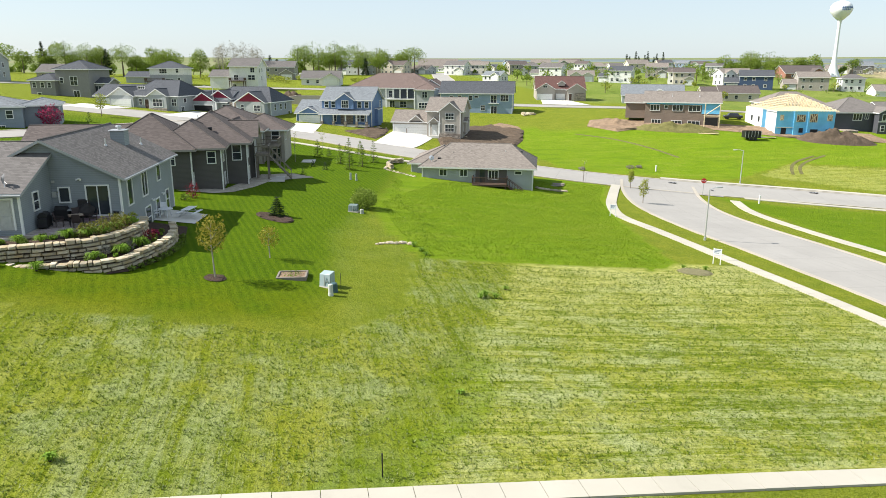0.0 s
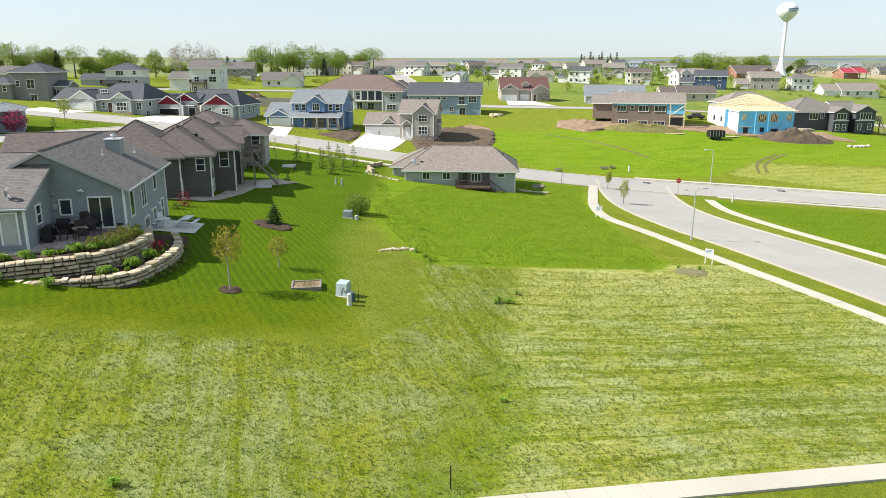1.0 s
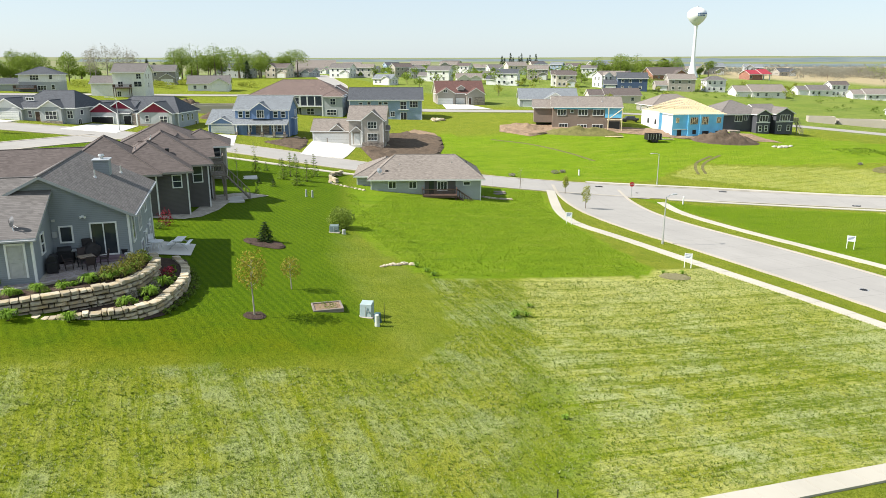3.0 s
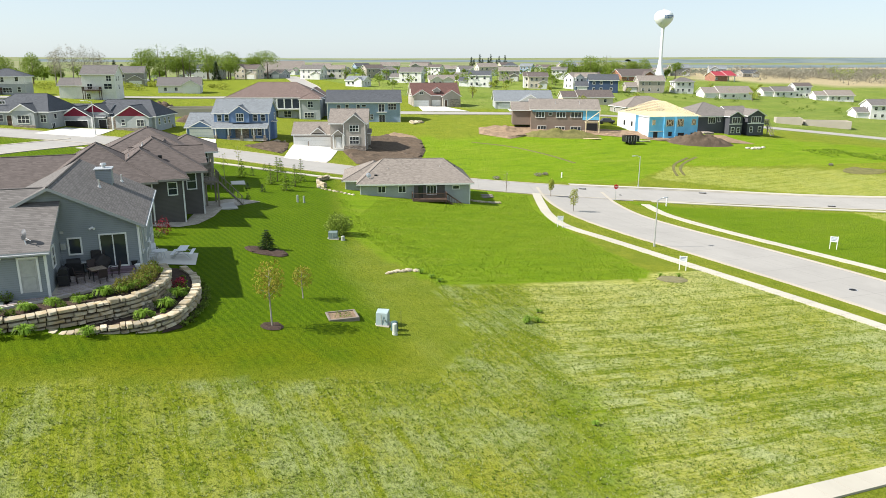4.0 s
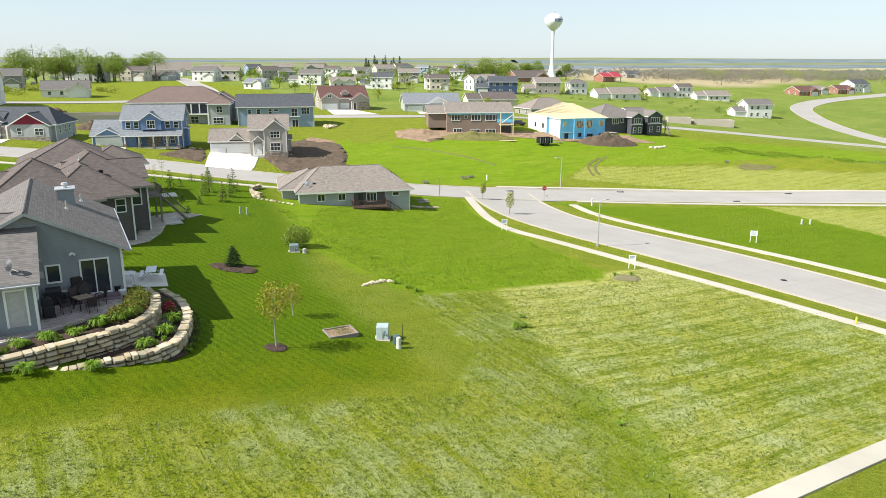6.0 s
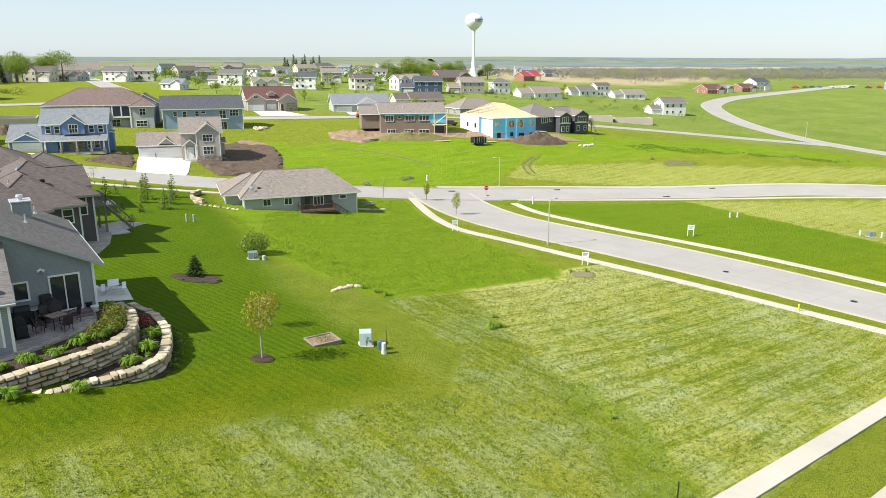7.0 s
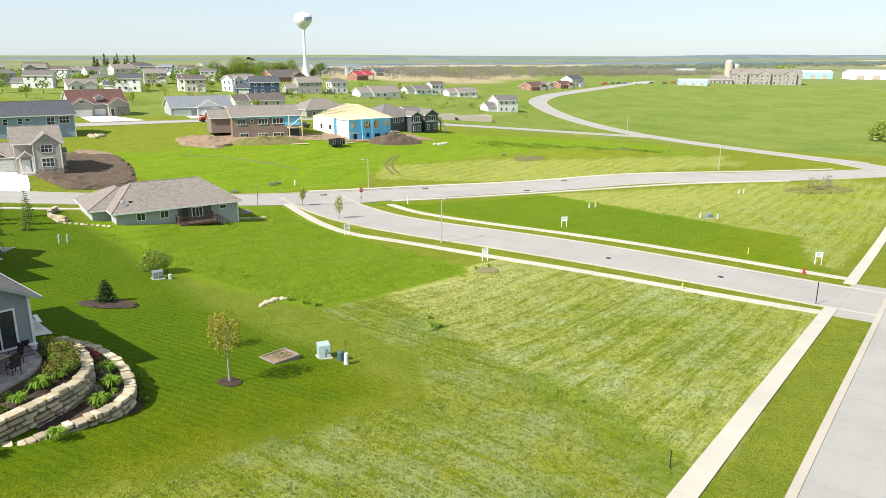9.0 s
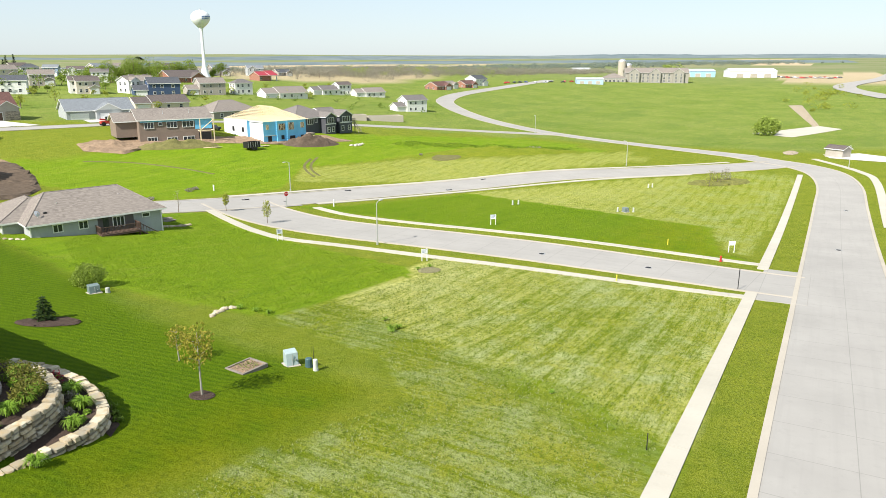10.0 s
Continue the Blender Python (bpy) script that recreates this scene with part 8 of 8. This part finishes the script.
# ---- building site ----
def heap(name, label, cx, cy, rx, ry, h, material, yaw=0.0, seed=0):
    bm = bmesh.new()
    bmesh.ops.create_grid(bm, x_segments=44, y_segments=22, size=1.0)
    ca, sa = math.cos(yaw), math.sin(yaw)
    for v in bm.verts:
        u, w = v.co.x, v.co.y
        d = min(1.0, math.hypot(u, w) if max(abs(u), abs(w)) else 0)
        n = noise.fractal(Vector((u * 3, w * 2, seed)), 1.0, 2.0, 5)
        f = max(0.0, 1 - d ** 1.6)
        x, y = cx + u * rx * ca - w * ry * sa, cy + u * rx * sa + w * ry * ca
        v.co = Vector((x, y, gz(x, y) - 0.12 + h * f * (0.85 + 0.45 * n) + 0.12 * n * f))
    ob = part(name, bm, material, None)
    if ob.data.polygons[0].normal.z < 0:
        ob.data.flip_normals()
    for p in ob.data.polygons:
        p.use_smooth = True
    return tagged(ob, label, "soil heap")


heap("dirt_mound", "long heap of dark excavated soil in front of the wrapped house", 113, 133.6, 8.5, 3.6, 2.9, DIRT, -0.3, 1)
heap("dirt_mound", "grassy berm in front of the brown unfinished house", 83, 148.6, 10.5, 2.8, 1.9, soil("weedy_soil", (0.17, 0.16, 0.06)), -0.5, 2)
heap("dirt_mound", "heap of reddish clay beside the brown unfinished house", 73, 158.5, 6.0, 3.4, 1.6, CLAY, -0.6, 3)
heap("dirt_mound", "dark soil heap behind the blue house", 3, 186, 4, 3, 2.2, DIRT, 0.2, 4)
heap("dirt_mound", "dark soil heap far behind the foundation", -2, 214, 5, 3, 2.4, DIRT, 0.1, 5)
heap("dirt_mound", "brown soil heap beside the new foundation slab", 199, 182, 5, 3, 1.6, DIRT, 0.2, 6)
heap("dirt_mound", "long weedy mound along the far field", 150, 96, 26, 5, 1.8, GRASS, -0.62, 7)


def skip(x, y, yaw):
    e = thing("dump_trailer", "black dump trailer parked at the building site", "trailer", x, y, gz(x, y), yaw)
    bm = bmesh.new()
    for a in ((-1.7, 1.7, -1.0, -0.94), (-1.7, 1.7, 0.94, 1.0), (-1.7, -1.64, -0.94, 0.94), (1.64, 1.7, -0.94, 0.94)):
        box(bm, a[0], a[1], a[2], a[3], 0.6, 1.9)
    box(bm, -1.7, 1.7, -1.0, 1.0, 0.52, 0.6)
    b = part("body", bm, BLACK, e)
    for i in range(6):
        bm = bmesh.new()
        x0 = -1.65 + i * 0.65
        box(bm, x0, x0 + 0.07, -1.05, -1.0, 0.6, 1.9)
        part("rib", bm, METAL, b)
    for s in (-1, 1):
        for xx in (-0.4, 0.4):
            bm = bmesh.new()
            tube(bm, (xx, s * 1.03, 0.36), (xx, s * 1.2, 0.36), 0.36, 0.36, 14)
            part("wheel", bm, BLACK, e)
    bm = bmesh.new()
    tube(bm, (1.7, 0, 0.55), (3.0, 0, 0.5), 0.06, 0.06, 6)
    part("hitch", bm, METAL, e)


skip(94.5, 136.6, -14)


def lumber(x, y, yaw, n, label):
    e = thing("lumber_stack", label, "lumber", x, y, gz(x, y) + 0.1, yaw)
    rng = random.Random(n)
    for i in range(n):
        bm = bmesh.new()
        box(bm, -2.0, 2.0, -0.07, 0.07, 0, 0.045)
        p = part("board", bm, WOOD, e)
        p.matrix_local = pose(rng.uniform(-0.4, 0.4), (i % 6) * 0.16, (i // 6) * 0.05, 0, 0, rng.uniform(-4, 4))


lumber(98.5, 137.4, -20, 16, "loose stack of pale new boards at the building site")
lumber(88, 142.8, -35, 10, "small stack of pale boards near the brown house")
lumber(70, 156, 10, 10, "scattered pale boards on the clay heap")


def telehandler(x, y, yaw):
    e = thing("loader", "red lifting loader parked beside the unfinished house", "machine", x, y, gz(x, y), yaw)
    red = plain("machine_red", (0.42, 0.04, 0.03), 0.4)
    bm = bmesh.new()
    box(bm, -1.8, 1.8, -0.8, 0.8, 0.6, 1.4, 0.1)
    part("chassis", bm, red, e)
    bm = bmesh.new()
    box(bm, -0.5, 0.7, -0.8, 0.1, 1.4, 2.5, 0.08)
    part("cab", bm, GLASS, e)
    bm = bmesh.new()
    tube(bm, (-1.7, 0.45, 1.8), (2.9, 0.45, 1.3), 0.2, 0.16, 6)
    part("boom", bm, red, e)
    for a in (-1.2, 1.2):
        for s in (-0.9, 0.9):
            bm = bmesh.new()
            tube(bm, (a, s - 0.18, 0.55), (a, s + 0.18, 0.55), 0.55, 0.55, 16)
            part("wheel", bm, BLACK, e)


telehandler(95.9, 189.3, -20)


def foundation(x, y, yaw, w, d, label):
    e = thing("foundation", label, "foundation", x, y, gz(x, y), yaw)
    for a in ((-w / 2, w / 2, -d / 2, -d / 2 + 0.3), (-w / 2, w / 2, d / 2 - 0.3, d / 2), (-w / 2, -w / 2 + 0.3, -d / 2 + 0.3, d / 2 - 0.3), (w / 2 - 0.3, w / 2, -d / 2 + 0.3, d / 2 - 0.3)):
        bm = bmesh.new()
        box(bm, a[0], a[1], a[2], a[3], -0.5, 2.0)
        part("wall", bm, KERB, e)
    bm = bmesh.new()
    box(bm, -w / 2 + 0.3, w / 2 - 0.3, -d / 2 + 0.3, d / 2 - 0.3, -0.4, 0.05)
    part("slab", bm, KERB, e)


foundation(5, 200, -14, 14, 10, "bare concrete foundation walls of a new house")
foundation(203, 170, -40, 14, 6, "low concrete foundation on the far slope")
foundation(192, 176, -40, 8, 5, "low concrete footing on the far slope")

# ---- far landmarks ----
h = House("low barn with a bright red metal roof and open gable end", 331, 344, gz(331, 344), -8, REDBRICK, plain("red_metal_roof", (0.33, 0.03, 0.045), 0.55), group="", category="barn", name="barn")
h.wing(-5, 4, 0, 10, -0.5, 3.6, "gx", 0.45, 0.6)
h.wing(3, 9, -1, 11, 3.5, 3.6, "gx", 0.45, 0.6)
h.posts([(8.6, -0.6), (8.6, 10.6), (8.6, 5)], -0.5, 3.6, 0.25)
h.window("S", -4, 0, 1.0, 1.6, 1.3, 2, 2)

h = House("long three-storey lodge with many gables and grey roof", 692, 171, gz(692, 171), -68, S_BEIGE, R_TAN, category="building", name="lodge")
h.wing(-30, 30, 0, 16, -1, 9.6, "gx", 0.55, 0.6)
for _x in (-22, -2, 20):
    h.wing(_x - 5, _x + 5, -3, 8, -1, 9.9, "gy", 0.7, 0.5)
    for _z in (0.5, 3.6, 6.6):
        for _d in (-2.4, 2.4):
            h.window("S", _x + _d, -3, _z, 1.6, 1.7, 2, 2)
for _x in (-13, -8.5, 7, 11.5):
    for _z in (0.5, 3.6, 6.6):
        h.window("S", _x, 0, _z, 1.6, 1.7, 2, 2)
h.wing(-52, -30, -4, 14, -1, 4.5, "hip", 0.45, 0.6)
for _x in (-49, -45, -41, -37, -33):
    h.window("S", _x, -4, 0.6, 1.9, 2.2, 2, 2)

for _x, _y, _w, _d, _hh, _m, _t in ((877, 101, 52, 26, 7.5, WHITE, "long white metal shed far on the hill"), (861, 160, 40, 22, 7, plain("shed_blue", (0.3, 0.5, 0.68), 0.5), "pale shed with a blue end far on the hill"),
                                   (615, 214, 24, 12, 4.5, plain("shed_dull_blue", (0.35, 0.48, 0.62), 0.5), "low blue and white shop near the distant road"), (960, 332, 24, 14, 5.5, WHITE, "white barn in the far fields")):
    h = House(_t, _x, _y, gz(_x, _y), -65, _m, plain("shed_metal", (0.55, 0.57, 0.6), 0.5), category="shed", name="metal_shed")
    h.wing(-_w / 2, _w / 2, 0, _d, -1, _hh, "gx", 0.2, 0.4)
    for _k in (-0.3, 0.0, 0.3):
        h.garage("S", _k * _w, 0, 0, _w * 0.15, _hh * 0.6, KERB)

for _x, _y, _hh in ((751, 221, 18), (758, 216, 14)):
    e = thing("silo", "grey concrete farm silo with a domed top", "silo", _x, _y, gz(_x, _y), 0, "silos")
    bm = bmesh.new()
    tube(bm, (0, 0, 0), (0, 0, _hh), 4.2, 4.2, 20)
    part("cylinder", bm, KERB, e)
    bm = bmesh.new()
    ball(bm, (0, 0, _hh), 4.2, 2, 0.6)
    part("dome", bm, METAL, e)

h = House("small tan pump house with a brown roof near the far bend", 211, 13, gz(211, 13), 60, S_TAN, R_BROWN, category="shed", name="pump_house")
h.wing(-2.6, 2.6, 0, 4.2, -0.3, 2.6, "gx", 0.4, 0.4)
h.door("S", 1.0, 0, 0, 1.0, 2.0, BLACK)
h.window("S", -1.2, 0, 1.0, 0.8, 0.9, 1, 1)
h.corner(2.6, 0, -0.3, 2.5)
patch("pump_pad", [(198, 2), (206, -4), (222, 8), (214, 18), (204, 16)], 0.12, DRIVE, "pale concrete pad by the pump house", "pavement", step=2)


def parked_car(x, y, yaw, colour, label):
    e = thing("car", label, "car", x, y, gz(x, y) + 0.05, yaw, "parked cars")
    mat = plain("car_paint_" + str(colour), colour, 0.3, 0.5, 0.0, 0.03)
    bm = bmesh.new()
    box(bm, -2.2, 2.2, -0.9, 0.9, 0.35, 0.95, 0.15)
    vs = box(bm, -1.3, 1.4, -0.8, 0.8, 0.9, 1.5)
    for v in vs:
        if v.co.z > 1.2:
            v.co.x *= 0.7
            v.co.y *= 0.85
    part("body", bm, mat, e)
    bm = bmesh.new()
    vs = box(bm, -1.2, 1.3, -0.82, 0.82, 0.98, 1.4)
    for v in vs:
        if v.co.z > 1.2:
            v.co.x *= 0.74
            v.co.y *= 0.88
    part("window", bm, GLASS, e)
    for a in (-1.4, 1.4):
        for s in (-0.85, 0.85):
            bm = bmesh.new()
            tube(bm, (a, s - 0.1, 0.33), (a, s + 0.1, 0.33), 0.33, 0.33, 12)
            part("wheel", bm, BLACK, e)


random.seed(41)
for _i in range(16):
    parked_car(540 + 14 * _i * 0.6 + random.uniform(-2, 2), 268 - 3.0 * _i + random.uniform(-5, 5), random.uniform(0, 180), random.choice(((0.6, 0.6, 0.62), (0.05, 0.05, 0.06), (0.08, 0.12, 0.25), (0.4, 0.03, 0.03))), "parked car far along the road")
for _i in range(26):
    parked_car(885 + random.uniform(-22, 22) + random.uniform(-2, 2), 78 - 2.6 * _i, random.uniform(0, 180), random.choice(((0.6, 0.6, 0.62), (0.1, 0.1, 0.12), (0.5, 0.04, 0.03))), "parked car outside the far sheds")
for _i in range(8):
    parked_car(-14 + 4 * _i, 385 + random.uniform(-1, 1), 80, random.choice(((0.6, 0.6, 0.62), (0.08, 0.12, 0.3), (0.1, 0.1, 0.12))), "parked car on the far hill lot")
parked_car(-19.6, 173.2, 64, (0.1, 0.2, 0.45), "blue car standing in the open garage")
parked_car(105, 160, -20, (0.03, 0.03, 0.035), "black pickup parked behind the unfinished house")


# ---- rough grass standing in the cut field, and weeds ----
def tufts(name, label, n, area, size, material, seed, keep=None):
    rng = np.random.RandomState(seed)
    x0, x1, y0, y1 = area
    px, py = rng.uniform(x0, x1, n), rng.uniform(y0, y1, n)
    if keep is not None:
        ok = keep(px, py)
        px, py = px[ok], py[ok]
    n = len(px)
    z = land(px, py)
    V = np.zeros((n, 4, 3, 3))
    for b in range(4):
        a = rng.uniform(0, 6.283, n)
        h = size * rng.uniform(0.5, 1.3, n)
        lean = h * rng.uniform(0.5, 1.6, n)
        w = size * 0.22
        V[:, b, 0] = np.column_stack([px - np.sin(a) * w, py + np.cos(a) * w, z - 0.02])
        V[:, b, 1] = np.column_stack([px + np.sin(a) * w, py - np.cos(a) * w, z - 0.02])
        V[:, b, 2] = np.column_stack([px + np.cos(a) * lean, py + np.sin(a) * lean, z + h])
    me = bpy.data.meshes.new(name)
    me.from_pydata(V.reshape(-1, 3).tolist(), [], np.arange(n * 12).reshape(-1, 3).tolist())
    me.materials.append(material)
    return tagged(new(name, me), label, "grass", kind="stuff")


_fieldpoly = [(40.6, 23.2), (41.0, 44), (39, 56.5), (33, 56), (30, 53.5), (9, 54.5), (6.5, 43), (1, 37), (-5, 39), (-16, 40), (-40, 43), (-40, 23.2)]
_lush = [(9.5, 56), (30, 55), (33, 58), (36.5, 78), (40, 90), (46, 102), (34, 104), (18, 95), (8.5, 78), (8.5, 66)]
tufts("grass_tuft_green", "rough green grass tufts in the cut field", 30000, (-30, 41, 23, 56), 0.1, leaves("blade_green", (0.12, 0.19, 0.01), (0.19, 0.25, 0.02)), 1, lambda a, b: inside(a, b, _fieldpoly))
tufts("grass_tuft_pale", "pale dry clippings lying on the cut field", 26000, (-30, 41, 23, 56), 0.085, leaves("blade_pale", (0.28, 0.32, 0.1), (0.38, 0.42, 0.2)), 2, lambda a, b: inside(a, b, _fieldpoly))
tufts("grass_tuft_lush", "longer green grass tufts in the uncut lot", 36000, (8, 47, 55, 104), 0.11, leaves("blade_lush", (0.17, 0.27, 0.008), (0.22, 0.31, 0.015)), 3, lambda a, b: inside(a, b, _lush))
tufts("grass_tuft_bank", "long dark grass along the foot of the lawn bank", 2600, (7, 15, 54, 96), 0.13, leaves("blade_bank", (0.11, 0.19, 0.006), (0.16, 0.24, 0.012)), 4, lambda a, b: abs(a - np.interp(b, (55, 64, 72, 80, 93), (9.6, 10.9, 12.0, 10.6, 12.5))) < 0.55 + 0.35 * np.sin(b * 1.7))
tufts("grass_tuft_mound", "rough dark green growth on the uncut verge", 7000, (135, 180, 84, 124), 0.3, leaves("blade_mound", (0.13, 0.22, 0.012), (0.2, 0.29, 0.035)), 5, lambda a, b: abs((b - 100.5) + 1.1 * (a - 160.5)) < 6 + 3 * np.sin(a * 0.7) + 2 * np.sin(a * 1.9))
random.seed(77)
for _i, (_x, _y, _r) in enumerate(((12.2, 45.6, 0.45), (12.9, 45.4, 0.35), (11.8, 45.3, 0.3), (33.0, 55.4, 0.3), (34.9, 54.9, 0.35), (-9.5, 25.5, 0.3), (9.6, 57.2, 0.3), (9.8, 56.0, 0.28), (9.2, 58.6, 0.35), (14.2, 47.5, 0.25), (7.0, 30.5, 0.22))):
    lily("weed_clump", "coarse dark green weed clump in the grass", _x, _y, gz(_x, _y), _r, LEAF_LILY, 300 + _i, "weed clumps", 40)

random.seed(88)
for _i in range(16):
    _p = W1[int((0.22 + 0.05 * _i) * (len(W1) - 1)) if _i < 15 else -8]
    _n = sides(W1)[int((0.22 + 0.05 * _i) * (len(W1) - 1)) if _i < 15 else -8]
    _q = random.uniform(0.45, 1.5)
    shrub("ground_cover", "mounded bright green ground cover in the upper bed", _p[0] + _n[0] * _q, _p[1] + _n[1] * _q, 4.86, random.uniform(0.22, 0.42), LEAF_LILY if _i % 2 else LEAF, 150, 0.08, 0.7, 330 + _i, "ground cover plants")
for _i in range(10):
    _p = W2[int((0.3 + 0.06 * _i) * (len(W2) - 1))]
    _n = sides(W2)[int((0.3 + 0.06 * _i) * (len(W2) - 1))]
    _q = random.uniform(0.45, 1.1)
    shrub("ground_cover", "mounded green ground cover in the lower bed", _p[0] + _n[0] * _q, _p[1] + _n[1] * _q, 3.8, random.uniform(0.16, 0.32), LEAF_LILY if _i % 3 else LEAF, 120, 0.07, 0.7, 350 + _i, "ground cover plants")
fill("walk_house", [(-26, 48.6), (-20.4, 48.9), (-18.1, 49.5), (-18.1, 50.05), (-26, 50.05)], 5.0, DRIVE, "pale concrete walk at the garage wing door", "pavement", 0.0, 0.3, 1.0)

for _d in (-0.9, 0.9):
    strip("tyre_track", smooth_line([(88 + _d, 112.5), (91 + _d, 117), (95 + _d * 1.4, 120.5), (101 + _d * 1.4, 123.5)], 1.0), -0.3, 0.3, 0.05, soil("thatch", (0.16, 0.15, 0.06)), "worn tyre track pressed into the verge", "track", thick=0.05, cross=1)
strip("worn_path", smooth_line([(60, 150), (66, 143), (70, 134), (72, 126)], 1.0), -0.35, 0.35, 0.04, soil("thatch", (0.16, 0.15, 0.06)), "faint worn wheel track down the slope", "track", thick=0.05, cross=1)
for _x, _y, _a in ((38.2, 101.2, -20), (37.4, 99.6, 5)):
    e = thing("timber_pallet", "flat stack of dark boards beside the ranch house", "lumber", _x, _y, gz(_x, _y) + 0.03, _a)
    for _k in range(5):
        bm = bmesh.new()
        box(bm, -0.9, 0.9, -0.55 + 0.24 * _k, -0.37 + 0.24 * _k, 0, 0.12, 0.01)
        part("board", bm, GREYWOOD, e)
for _i, (_x, _y, _r) in enumerate(((58, 118, 0.7), (60, 118.5, 0.6), (48, 116, 0.6), (160, 92, 1.5), (163, 91, 1.2), (156, 94, 1.0), (128, 110, 0.5))):
    shrub("dead_scrub", "pale dead scrub in the uncut verge", _x, _y, gz(_x, _y), _r, LEAF_GREY, 140, 0.14, 0.5, 400 + _i, "dead scrub")
